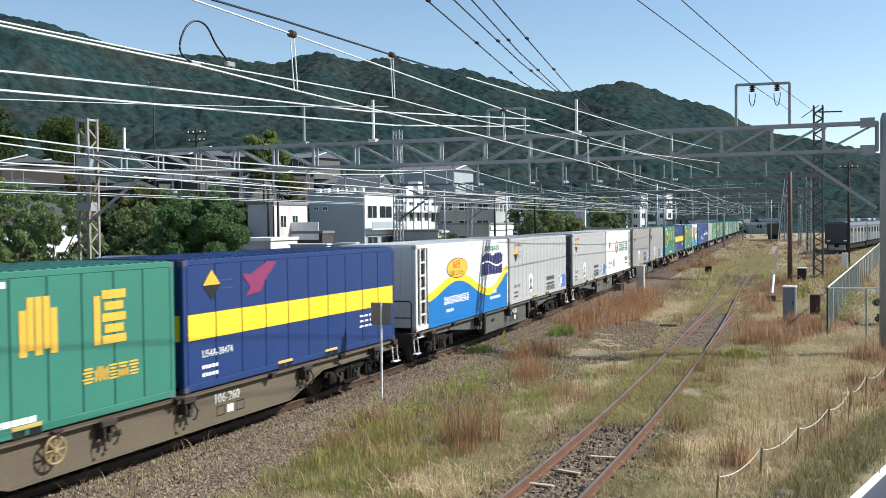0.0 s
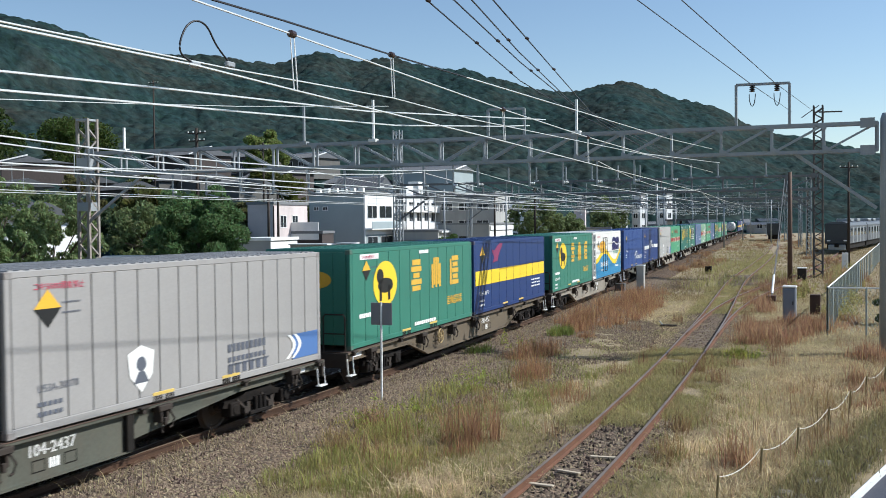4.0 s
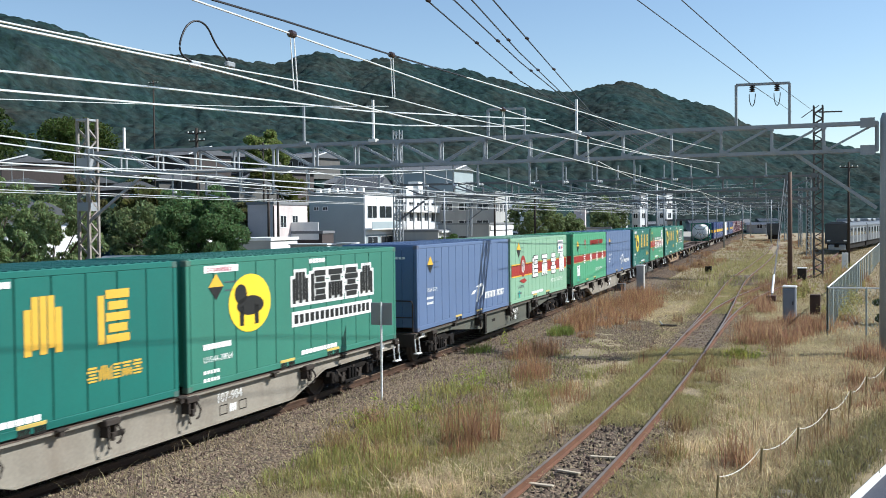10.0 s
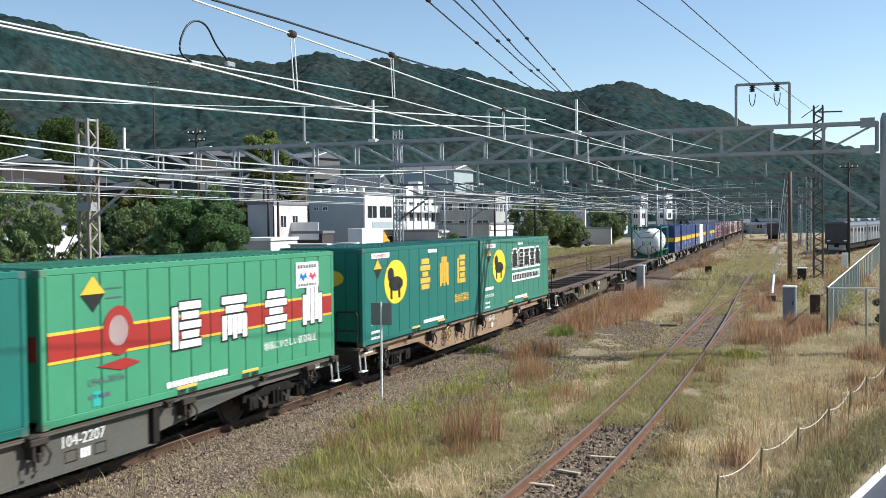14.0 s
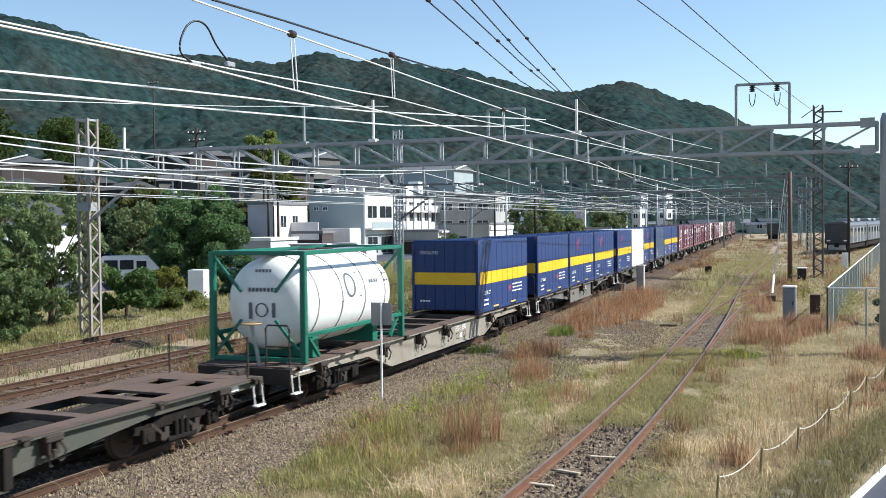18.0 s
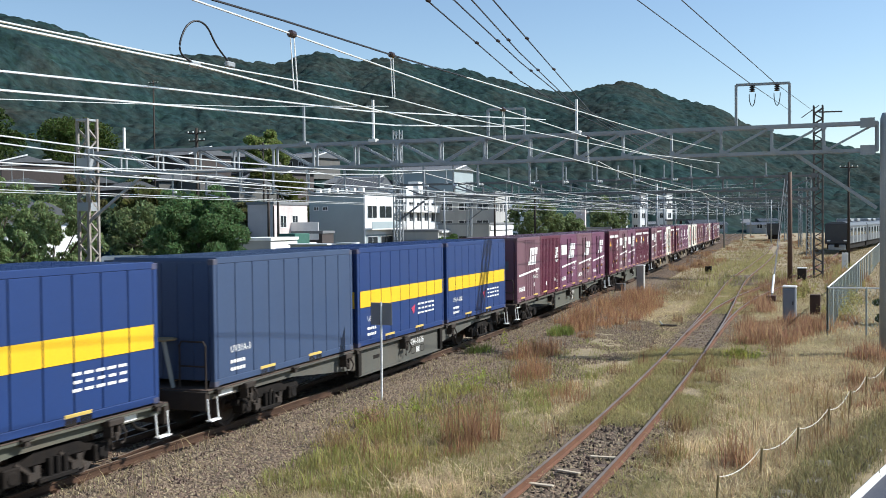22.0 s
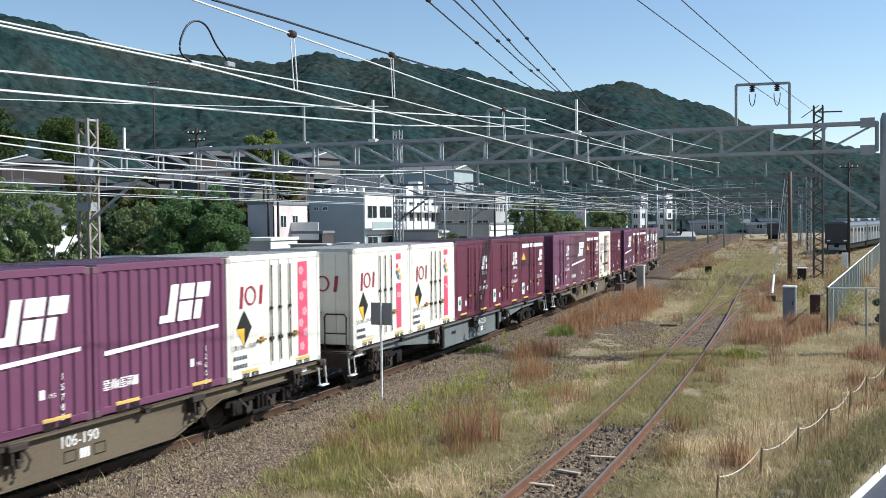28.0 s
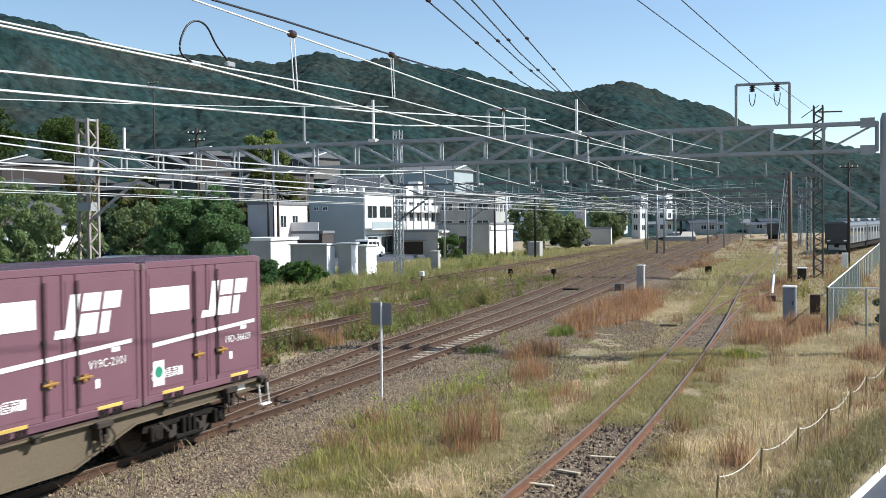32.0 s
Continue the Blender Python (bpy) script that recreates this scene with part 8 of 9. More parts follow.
na, nr = AZ.shape
idx = np.arange(na * nr).reshape(na, nr)
quads = np.stack([idx[:-1, :-1], idx[1:, :-1], idx[1:, 1:], idx[:-1, 1:]], -1).reshape(-1, 4)
me = bpy.data.meshes.new("wooded_hills")
me.vertices.add(na * nr)
me.vertices.foreach_set("co", np.stack([GX, GY, GZ], -1).astype(np.float32).ravel())
me.loops.add(quads.size)
me.loops.foreach_set("vertex_index", quads.astype(np.int32).ravel())
me.polygons.add(len(quads))
me.polygons.foreach_set("loop_start", np.arange(0, quads.size, 4, dtype=np.int32))
me.update(calc_edges=True)
me.polygons.foreach_set("use_smooth", np.ones(len(quads), bool))
me.materials.append(M_HAZEFOREST)
tagged(new("wooded_hills", me), "steep hills under dense dark green and brown autumn forest tinted for haze", "hills", kind="structure")


# ---- trees ----
def foliage(n, blobs, size, seed, droop=0.0):
    """Small pointed leaves gathered in clumps; blobs: (centre, radius) of each clump."""
    r = np.random.default_rng(seed)
    c = np.array([b[0] for b in blobs], float)
    rad = np.array([b[1] for b in blobs], float)
    k = r.choice(len(blobs), n, p=rad ** 2 / (rad ** 2).sum())
    d = r.normal(0, 1, (n, 3))
    d /= np.linalg.norm(d, axis=1)[:, None]
    p = c[k] + d * (rad[k] * r.uniform(0.55, 1.05, n) ** 0.7)[:, None] * np.array([1, 1, 0.8])
    a = r.normal(0, 1, (n, 3)) + d * 0.3
    a[:, 2] -= droop
    a /= np.linalg.norm(a, axis=1)[:, None]
    b = np.cross(a, r.normal(0, 1, (n, 3)))
    b /= np.linalg.norm(b, axis=1)[:, None]
    s = size * r.uniform(0.6, 1.4, n)[:, None]
    v = np.stack([p - a * s, p + b * s * 0.42, p + a * s, p - b * s * 0.42], 1).reshape(-1, 3)
    return v.tolist(), (4 * np.arange(n)[:, None] + np.arange(4)[None]).tolist()


M_BARK = mat("tree bark", (0.09, 0.07, 0.05), rough=0.95, var=0.3, fine=15, bump=0.5)


@lru_cache(None)
def leaf_mat(r, g, b):
    return mat("leaves", (r, g, b), rough=0.55, scale=0.8, fine=6, var=0.25, bump=0, island=0.4, spec=0.2, glow_through=0.5)


def tree(name, label, x, y, z, h, rx, rz_, n, size, color, seed, low=0.25, droop=0.0, clumps=70, puff=1.0):
    """A trunk with limbs, and a crown of leaf clumps with gaps and an uneven outline."""
    r = random.Random(seed)
    t = thing(name, label, "tree", at=Matrix.Translation((x, y, z)))
    bm = bmesh.new()
    bar(bm, (0, 0, 0), (0.1, 0.05, h * 0.5), 0.035 * h + 0.08, sides=8)
    blobs = []
    cz = h * (low + (1 - low) / 2)
    for k in range(clumps):
        while True:
            p = Vector((r.uniform(-1, 1), r.uniform(-1, 1), r.uniform(-1, 1)))
            if 0.35 < p.length < 1.0:
                break
        q = Vector((p.x * rx, p.y * rx, cz + p.z * h * (1 - low) / 2))
        blobs.append((tuple(q), r.uniform(0.16, 0.3) * rx * puff))
        if k % 5 == 0:
            bar(bm, (0.05, 0, h * 0.35), tuple(q * 0.9 + Vector((0, 0, 0.1))), 0.05, sides=5)
    part("trunk", bm, M_BARK, t)
    v, f = foliage(n, blobs, size, seed, droop)
    part("crown", solid("crown", v, f, leaf_mat(*color)), None, t)
    return t


tree("broadleaf_tree", "large dense dark green broadleaf tree", -45.2, 58.5, -0.3, 7.2, 3.4, 0, 42000, 0.13, (0.14, 0.225, 0.09), 1, 0.05)
tree("willow_tree", "tall loose green willow beside the yard", -32.2, 28.6, -0.3, 6.3, 2.3, 0, 26000, 0.085, (0.22, 0.29, 0.12), 2, 0.02, 1.3, 190, 0.55)
tree("willow_tree", "loose green willow beside the gantry column", -34.3, 34.0, -0.3, 6.2, 2.4, 0, 24000, 0.085, (0.22, 0.28, 0.12), 3, 0.02, 1.2, 170, 0.55)
tree("willow_tree", "low bushy willow in front of the gantry column", -31.0, 27.9, -0.3, 3.6, 1.7, 0, 17000, 0.085, (0.2, 0.26, 0.11), 49, 0.0, 0.8, 150, 0.6)
tree("willow_tree", "dark green willow at the edge of the yard", -33.5, 26.0, -0.3, 6.6, 2.8, 0, 13000, 0.13, (0.17, 0.22, 0.09), 4, 0.0, 1.0)
for x, y, h, r, s, c in ((-33.4, 37.8, 2.7, 1.6, 5, (0.055, 0.09, 0.028)), (-42.2, 51.6, 2.1, 1.0, 6, (0.13, 0.13, 0.03)), (-38.0, 52.6, 2.6, 1.35, 7, (0.03, 0.065, 0.035)), (-39.3, 57.4, 2.3, 1.6, 8, (0.045, 0.085, 0.03)), (-37.6, 61, 1.9, 1.6, 9, (0.06, 0.1, 0.025)), (-34.5, 42.0, 1.3, 1.1, 10, (0.08, 0.1, 0.03)), (-36.4, 46.0, 1.0, 0.9, 32, (0.1, 0.11, 0.03)), (-40.0, 63.5, 1.6, 1.5, 33, (0.06, 0.095, 0.03)), (-45.0, 104, 3.0, 1.8, 31, (0.05, 0.08, 0.02))):
    tree("shrub", "green leafy shrub at the edge of the yard", x, y, -0.4, h, r, 0, 6000, 0.12, tuple(a * 2.0 for a in c), s, 0.0, 0.2, 26)
tree("shrub", "low dark green shrub at the foot of the gantry column", -0.1, 45.6, -0.4, 1.3, 0.5, 0, 2500, 0.07, (0.1, 0.14, 0.06), 47, 0.0, 0.2, 20)
for x, y, h, r, s in ((-47.5, 141, 7.6, 4.2, 11), (-44, 146, 5.5, 3.2, 12), (-60, 235, 10, 5, 13), (-48, 185, 6, 3.0, 14), (-66, 78, 6.5, 4, 15), (-69, 66, 8, 4.5, 17)):
    tree("broadleaf_tree", "dark green broadleaf tree among the houses", x, y, -0.3, h, r, 0, 11000, 0.2, (0.2, 0.245, 0.105), s, 0.02, 0.3, 90, 0.75)
for x, y, zz, h, r, s, c in ((-138, 143, 13, 11, 7.5, 18, (0.06, 0.085, 0.02)), (-125, 112, 13, 9, 6, 19, (0.05, 0.075, 0.02)), (-88, 133, 7, 5.5, 4.5, 20, (0.09, 0.1, 0.025)), (-78, 143, 5, 5.5, 4.5, 21, (0.08, 0.095, 0.025)), (-70, 84, 2, 6, 4, 22, (0.1, 0.1, 0.03))):
    tree("hillside_tree", "full round tree on the lower hillside", x, y, zz, h, r, 0, 9000, 0.34, tuple(a * 1.35 for a in c), s, 0.05, 0.2, 50)


tree("hillside_tree", "pale yellow-green bushy tree above the house roofs", -83.5, 124.6, 11.5, 6.0, 3.4, 0, 9000, 0.26, (0.24, 0.29, 0.09), 48, 0.05, 0.2, 50)
rt = random.Random(44)
for k in range(74):
    a, d = (math.radians(rt.uniform(-48, -31)), rt.uniform(125, 205)) if k < 26 or k > 58 else (math.radians(rt.uniform(-41, -32)), rt.uniform(112, 150))
    x, y = d * math.sin(a), d * math.cos(a)
    g = float(hill_height(np.array([x]), np.array([y]))[0][0])
    tree("hillside_tree", "small leafy tree among the hillside houses", x, y, g - 0.3, rt.uniform(3.0, 5.0), rt.uniform(1.8, 3.0), 0, 2600, 0.3, rt.choice(((0.1, 0.14, 0.06), (0.13, 0.15, 0.06), (0.16, 0.15, 0.06), (0.09, 0.13, 0.07))), 100 + k, 0.0, 0.2, 26)


# ---- buildings ----
def building(label, corner, rz, w, d, h, wall, roof, front=(), side=(), parapet=0.3, gable=0.0, category="building", z0=-0.3, storeys=(), trim=False):
    """corner: the near right corner; front faces the eye, side faces right. Windows as (from, to, sill, head), metres."""
    b = thing("building", label, category, at=pose(corner[0], corner[1], z0, rz=rz))
    h = h - z0
    bm = bmesh.new()
    box(bm, -w, 0, 0, d, 0, h)
    part("wall", bm, wall, b)
    if gable:
        bm = bmesh.new()
        v = [bm.verts.new(p) for p in ((-w - 0.4, -0.4, h), (0.4, -0.4, h), (0.4, d + 0.4, h), (-w - 0.4, d + 0.4, h), (-w - 0.4, d / 2, h + gable), (0.4, d / 2, h + gable))]
        for q in ((0, 1, 5, 4), (2, 3, 4, 5), (1, 2, 5), (3, 0, 4), (0, 3, 2, 1)):
            bm.faces.new([v[i] for i in q])
        part("roof", bm, roof, b)
        n = int(w / 0.5)
        for k in range(n):
            bm = bmesh.new()
            x = -w - 0.3 + (w + 0.7) * k / n
            bar(bm, (x, -0.42, h + 0.03), (x, d / 2, h + gable + 0.05), 0.09)
            part("tile_ridge", bm, roof, b)
        if trim:
            bm = bmesh.new()
            bar(bm, (-w - 0.42, d / 2, h + gable + 0.08), (0.42, d / 2, h + gable + 0.08), 0.22)
            part("ridge_cap", bm, W_WHITE, b, "white ridge cap")
            bm = bmesh.new()
            bar(bm, (0.44, -0.42, h + 0.05), (0.44, d / 2, h + gable + 0.06), 0.2)
            part("gable_trim", bm, W_WHITE, b, "white gable board")
    else:
        bm = bmesh.new()
        box(bm, -w - 0.12, 0.12, -0.12, d + 0.12, h, h + parapet)
        part("roof", bm, roof, b)
    for zz in storeys:
        bm = bmesh.new()
        box(bm, 0.0, 0.9, 0.2, d - 0.2, zz, zz + 0.12)
        bl = part("balcony", bm, P_WHITE, b)
        bm = bmesh.new()
        box(bm, 0.84, 0.9, 0.2, d - 0.2, zz + 0.12, zz + 1.0)
        part("parapet", bm, wall, bl)

    def window(a, c, z1, z2, on_side):
        fr, gl = bmesh.new(), bmesh.new()
        t = 0.06
        if on_side:
            for p in ((a, a + t, z1, z2), (c - t, c, z1, z2), (a, c, z1, z1 + t), (a, c, z2 - t, z2), ((a + c) / 2 - t / 2, (a + c) / 2 + t / 2, z1, z2)):
                box(fr, -0.02, 0.05, p[0], p[1], p[2], p[3])
            box(gl, -0.01, 0.015, a + t, c - t, z1 + t, z2 - t)
        else:
            for p in ((a, a + t, z1, z2), (c - t, c, z1, z2), (a, c, z1, z1 + t), (a, c, z2 - t, z2), ((a + c) / 2 - t / 2, (a + c) / 2 + t / 2, z1, z2)):
                box(fr, p[0], p[1], -0.05, 0.02, p[2], p[3])
            box(gl, a + t, c - t, -0.015, 0.01, z1 + t, z2 - t)
        o = part("window", fr, P_WHITE, b)
        part("pane", gl, M_GLASS, o)

    for a, c, z1, z2 in front:
        window(a, c, z1, z2, False)
    for a, c, z1, z2 in side:
        window(a, c, z1, z2, True)
    return b


def add(b, name, material, x0, x1, y0, y1, z0, z1, label=""):
    bm = bmesh.new()
    box(bm, x0, x1, y0, y1, z0, z1, bevel=0.02)
    return part(name, bm, material, b, label)


W_PINK = mat("stained pinkish wall", (0.62, 0.54, 0.52), rough=0.85, scale=0.6, fine=12, var=0.1, dirt=(0.3, 0.27, 0.25), dirt_amount=0.45)
W_SLATE = mat("blue-grey cladding", (0.35, 0.41, 0.42), rough=0.7, scale=0.5, fine=8, var=0.08)
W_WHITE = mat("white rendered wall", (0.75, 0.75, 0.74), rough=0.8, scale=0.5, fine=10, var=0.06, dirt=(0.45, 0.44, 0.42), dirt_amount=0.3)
W_GREY = mat("grey concrete wall", (0.42, 0.42, 0.4), rough=0.9, scale=0.6, fine=14, var=0.12, dirt=(0.18, 0.18, 0.17))
W_DARKGREY = mat("weathered dark grey wall", (0.14, 0.135, 0.125), rough=0.9, scale=0.6, fine=14, var=0.2, dirt=(0.07, 0.065, 0.06))
W_BROWN = mat("dark timber wall", (0.07, 0.055, 0.05), rough=0.85, var=0.2)
R_TILE = mat("dark roof tiles", (0.085, 0.088, 0.095), rough=0.45, var=0.2, fine=10)
R_PALE = mat("weathered grey roof tiles", (0.13, 0.135, 0.145), rough=0.45, var=0.2, fine=10)
R_GREY = mat("grey roofing", (0.2, 0.205, 0.21), rough=0.7, var=0.12)

b = building("three-storey pinkish house with two windows and stains", (-61.7, 93.5), 5, 3.2, 8.3, 6.3, W_PINK, R_GREY, side=((1.6, 3.0, 4.0, 5.4), (4.4, 5.8, 4.0, 5.4), (1.0, 5.6, 0.3, 2.2)))
add(b, "drainpipe", M_DARKSTEEL, 0.0, 0.12, -0.1, 0.02, 0, 6.4)
b = building("large blue-grey clad block with a white balcony side", (-57.8, 107.4), 5, 7.4, 10.1, 7.6, W_SLATE, R_GREY, front=((-6.8, -6.1, 6.0, 6.5), (-5.6, -4.9, 6.0, 6.5)), side=((0.8, 3.8, 5.0, 6.6), (4.6, 8.8, 5.0, 6.6), (0.8, 4.0, 0.6, 2.8), (5, 9, 0.6, 2.8)), storeys=(3.6,))
add(b, "white_facade", W_WHITE, -0.02, 0.012, 0, 10.1, 3.0, 7.8, "white upper facade")
add(b, "drainpipe", M_WHITE, -0.1, 0.1, -0.14, -0.02, 0, 8)
for k in range(6):
    add(b, "roof_unit", P_WHITE, -6.8 + k * 1.15, -6.2 + k * 1.15, 0.6, 1.2, 8.2, 8.75, "white rooftop unit")
b = building("white multi-storey flats with balconies and pipes", (-66.6, 134.4), 5, 9, 17.8, 7.9, W_WHITE, R_GREY, side=tuple((1 + 3.4 * k, 3.4 + 3.4 * k, z, z + 1.4) for k in range(5) for z in (1.6, 4.6, 6.2)), storeys=(3.4, 6.0))
for k in range(6):
    add(b, "stair_post", M_STEEL, 0.9, 1.05, 0.5 + 3.3 * k, 0.65 + 3.3 * k, 0, 9.5)
add(b, "roof_house", W_WHITE, -4, -1, 6, 9, 8.3, 10.2, "white roof structure")
add(b, "water_tank", P_WHITE, -3, -1.2, 12, 14, 9, 11.0, "white roof tank")
b = building("wide flats with pale upper storey behind the shed", (-58.0, 152.0), 8, 16, 12, 8.6, W_GREY, R_GREY, front=tuple((-15 + 3 * k, -13 + 3 * k, z, z + 1.2) for k in range(5) for z in (3.5, 6.3)), side=((1, 3, 6, 7.4), (4, 6, 6, 7.4), (7, 9, 6, 7.4)))
b = building("long low grey shed with a dark door and white shutter", (-51.5, 115.0), 5, 6.0, 12.6, 2.9, W_GREY, R_GREY)
add(b, "dark_door", M_DARKSTEEL, -4.6, -2.0, -0.06, 0.02, 0, 2.0, "wide grey door")
add(b, "canopy", R_GREY, -5, -1.6, -0.6, 0.0, 2.15, 2.25)
add(b, "white_shutter", W_WHITE, -0.01, 0.06, 0.6, 7.5, 0.1, 2.6, "white shutter wall")
add(b, "canopy", W_WHITE, -0.3, 0.4, 0.5, 12.4, 3.1, 3.35, "white canopy edge")
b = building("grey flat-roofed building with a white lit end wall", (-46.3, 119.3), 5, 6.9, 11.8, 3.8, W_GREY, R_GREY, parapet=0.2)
# sunlight put into the colour: the right-hand wall is a white sheet
add(b, "white_wall", W_WHITE, 0.0, 0.06, 0.3, 11.5, 0.2, 3.2, "end wall whitened as sunlit")
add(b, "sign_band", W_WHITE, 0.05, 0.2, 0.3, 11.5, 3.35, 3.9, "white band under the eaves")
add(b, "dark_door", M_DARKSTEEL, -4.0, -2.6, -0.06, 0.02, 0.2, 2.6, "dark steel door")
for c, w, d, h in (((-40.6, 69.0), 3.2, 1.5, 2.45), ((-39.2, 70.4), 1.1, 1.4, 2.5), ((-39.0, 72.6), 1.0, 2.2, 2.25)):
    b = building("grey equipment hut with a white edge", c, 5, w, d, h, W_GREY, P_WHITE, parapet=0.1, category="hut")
    # white sheet on the sun side, so the grey hut looks lit there
    add(b, "lit_panel", W_WHITE, -0.02, 0.04, 0.05, d - 0.05, 0.1, h + 0.2, "hut side whitened as sunlit")
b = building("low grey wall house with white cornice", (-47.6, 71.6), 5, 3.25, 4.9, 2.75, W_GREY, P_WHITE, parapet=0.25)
# white sheet stands in for sunlight on the right-hand side
add(b, "white_side", W_WHITE, 0.0, 0.05, 0, 4.9, 0, 2.9, "house side whitened as sunlit")
b = building("small open shed with white panels over a dark opening", (-58.2, 98.0), 5, 5.0, 3, 3.0, W_BROWN, R_GREY)
add(b, "white_panel", P_WHITE, -4.2, -0.4, -0.1, -0.02, 2.6, 4.6, "white slatted panels")
b = building("dark timber house with a tiled roof", (-71.7, 83.4), -12, 4.6, 4.5, 3.1, W_BROWN, R_TILE, gable=1.5, front=((-3.6, -2.2, 1.2, 2.6),), category="house")
add(b, "plaster_band", W_WHITE, -4.4, -0.2, -0.04, 0.01, 0.4, 1.1)
b = building("white house under a grey tiled roof", (-56.0, 51.6), -8, 8, 6, 4.6, W_WHITE, R_TILE, gable=1.3, front=((-3.4, -2.0, 3.0, 4.2), (-6.4, -5.0, 3.0, 4.2)), side=((1.5, 3.2, 3.0, 4.2),), category="house")
for c, rz, w, d, h, z0, g, wl in (((-117, 150), -20, 15, 9, 17.0, 11, 3.2, W_BROWN), ((-113, 165), -15, 11, 8, 17.4, 12, 3.0, W_DARKGREY), ((-104, 172), -12, 8, 8, 17.2, 13, 2.5, W_DARKGREY), ((-124, 118), -25, 12, 8, 14.2, 9.5, 1.0, W_BROWN), ((-118, 108), -28, 9, 7, 13.6, 9, 2.0, W_BROWN), ((-96, 150), -10, 9, 7, 13.0, 7, 2.4, W_BROWN), ((-85, 160), -5, 10, 8, 11.5, 5.5, 2.4, W_DARKGREY), ((-71, 166), 0, 12, 9, 13.5, 3, 2.0, W_SLATE)):
    building("hillside house with a grey tiled roof and white gable trim", c, rz, w, d, h, wl, R_PALE, gable=g * 0.5, front=tuple((-w + 1 + 3 * k, -w + 2.4 + 3 * k, 2.2, 3.6) for k in range(int(w / 3))), category="house", z0=z0, trim=w > 7)
for bearing, far, w, d, h, g, wl, rf in ((-45.2, 215, 7, 6, 3.0, 0.6, W_WHITE, R_PALE), (-46.8, 182, 6, 6, 3.5, 0.8, W_BROWN, R_TILE), (-43.6, 170, 8, 6, 3, 1.0, W_BROWN, R_TILE), (-39.6, 172, 9, 7, 4.0, 1.2, W_DARKGREY, R_PALE), (-37.4, 168, 8, 7, 4.6, 1.0, W_DARKGREY, R_TILE), (-35.3, 150, 8, 7, 5.0, 1.2, W_DARKGREY, R_PALE), (-41.5, 150, 7, 6, 4.0, 1.2, W_BROWN, R_TILE), (-33.8, 172, 9, 7, 5.0, 1.0, W_DARKGREY, R_PALE), (-47.5, 150, 8, 7, 3.4, 1.2, W_DARKGREY, R_TILE)):
    x, y = far * math.sin(math.radians(bearing)), far * math.cos(math.radians(bearing))
    zz = float(hill_height(np.array([x]), np.array([y]))[0][0])
    building("hillside house with plastered walls above the yard", (x, y), bearing / 2, w, d, zz + h, wl, rf, gable=g, front=tuple((-w + 1 + 2.6 * k, -w + 2.4 + 2.6 * k, 2.6, 3.9) for k in range(int(w / 2.8))), category="house", z0=zz - 1.0)
b = building("open shed with a pale corrugated roof", (-46.0, 180.0), 12, 7.5, 10, 2.6, W_GREY, R_GREY, category="shed")
add(b, "corrugated_side", W_WHITE, 0, 0.06, 0, 10, 0, 2.8, "pale corrugated side")
b = building("small house with a dark sloping roof", (-50.5, 174.0), 12, 4.0, 6, 3.2, W_WHITE, R_TILE, gable=1.4, category="house")
b = building("narrow cream and brown tower house", (-50.4, 178.5), 12, 2.0, 3, 6.2, W_PINK, R_GREY, category="house")
for c, h in (((-53.2, 236), 9.8), ((-49.0, 246), 10.2), ((-75, 226), 9), ((-86, 215), 8), ((-64, 262), 8)):
    building("white apartment block far down the line", c, -22 if c[1] > 230 else 18, 2.4 if c[1] > 230 else 7, 2.6 if c[1] > 230 else 9, h, W_WHITE, R_GREY, front=tuple((-1.9 + 2.2 * k, -0.7 + 2.2 * k, z, z + 1.3) for k in range(1) for z in (2, 4.8, 7.2) if z + 1.5 < h), side=tuple((0.6 + 2.8 * k, 2.0 + 2.8 * k, z, z + 1.3) for k in range(1) for z in (2, 4.8, 7.2) if z + 1.5 < h))
rr_ = random.Random(9)
for k in range(26):
    a, dist = math.radians(rr_.uniform(-25, -4)), rr_.uniform(290, 350)
    x, y = dist * math.sin(a), dist * math.cos(a)
    building("far town house in the valley", (x, y), rr_.uniform(0, 25), rr_.uniform(5, 8), rr_.uniform(6, 9), rr_.uniform(2.0, 3.4), rr_.choice((W_WHITE, W_GREY, W_PINK, W_SLATE)), rr_.choice((R_TILE, R_GREY)), gable=rr_.choice((0.8, 1.0, 1.3)), front=((-4.5, -3, 1.5, 2.8), (-2.2, -0.9, 1.5, 2.8)), side=((1, 2.6, 1.5, 2.8),), category="house")
for k in range(10):
    x, y = -60 - 3.5 * k + rr_.uniform(-3, 3), 140 + 9 * k + rr_.uniform(-4, 4)
    building("town house behind the yard", (x - 14, y), rr_.uniform(0, 12), rr_.uniform(7, 11), rr_.uniform(7, 10), rr_.uniform(5.5, 9.5), rr_.choice((W_WHITE, W_GREY, W_PINK, W_SLATE)), R_TILE, gable=rr_.choice((0, 2.0)), front=((-6, -4.4, 3, 4.3), (-3.4, -1.8, 3, 4.3)), side=((1, 2.6, 3, 4.3), (4, 5.6, 3, 4.3)), category="house")

# far platform of the next station
t = thing("platform", "pale concrete station platform far down the line", "platform", at=pose(-38, 205, -0.3, rz=10), kind="structure")
bm = bmesh.new()
box(bm, -3, 3, 0, 90, 0, 1.0, bevel=0.03)
part("slab", bm, M_CONCRETE, t)
t = thing("platform_canopy", "low dark platform roof far down the line", "platform roof", at=pose(-40, 215, -0.3, rz=10))
bm = bmesh.new()
box(bm, -3.2, 3.2, 0, 50, 4.2, 4.5)
part("roof", bm, R_TILE, t)
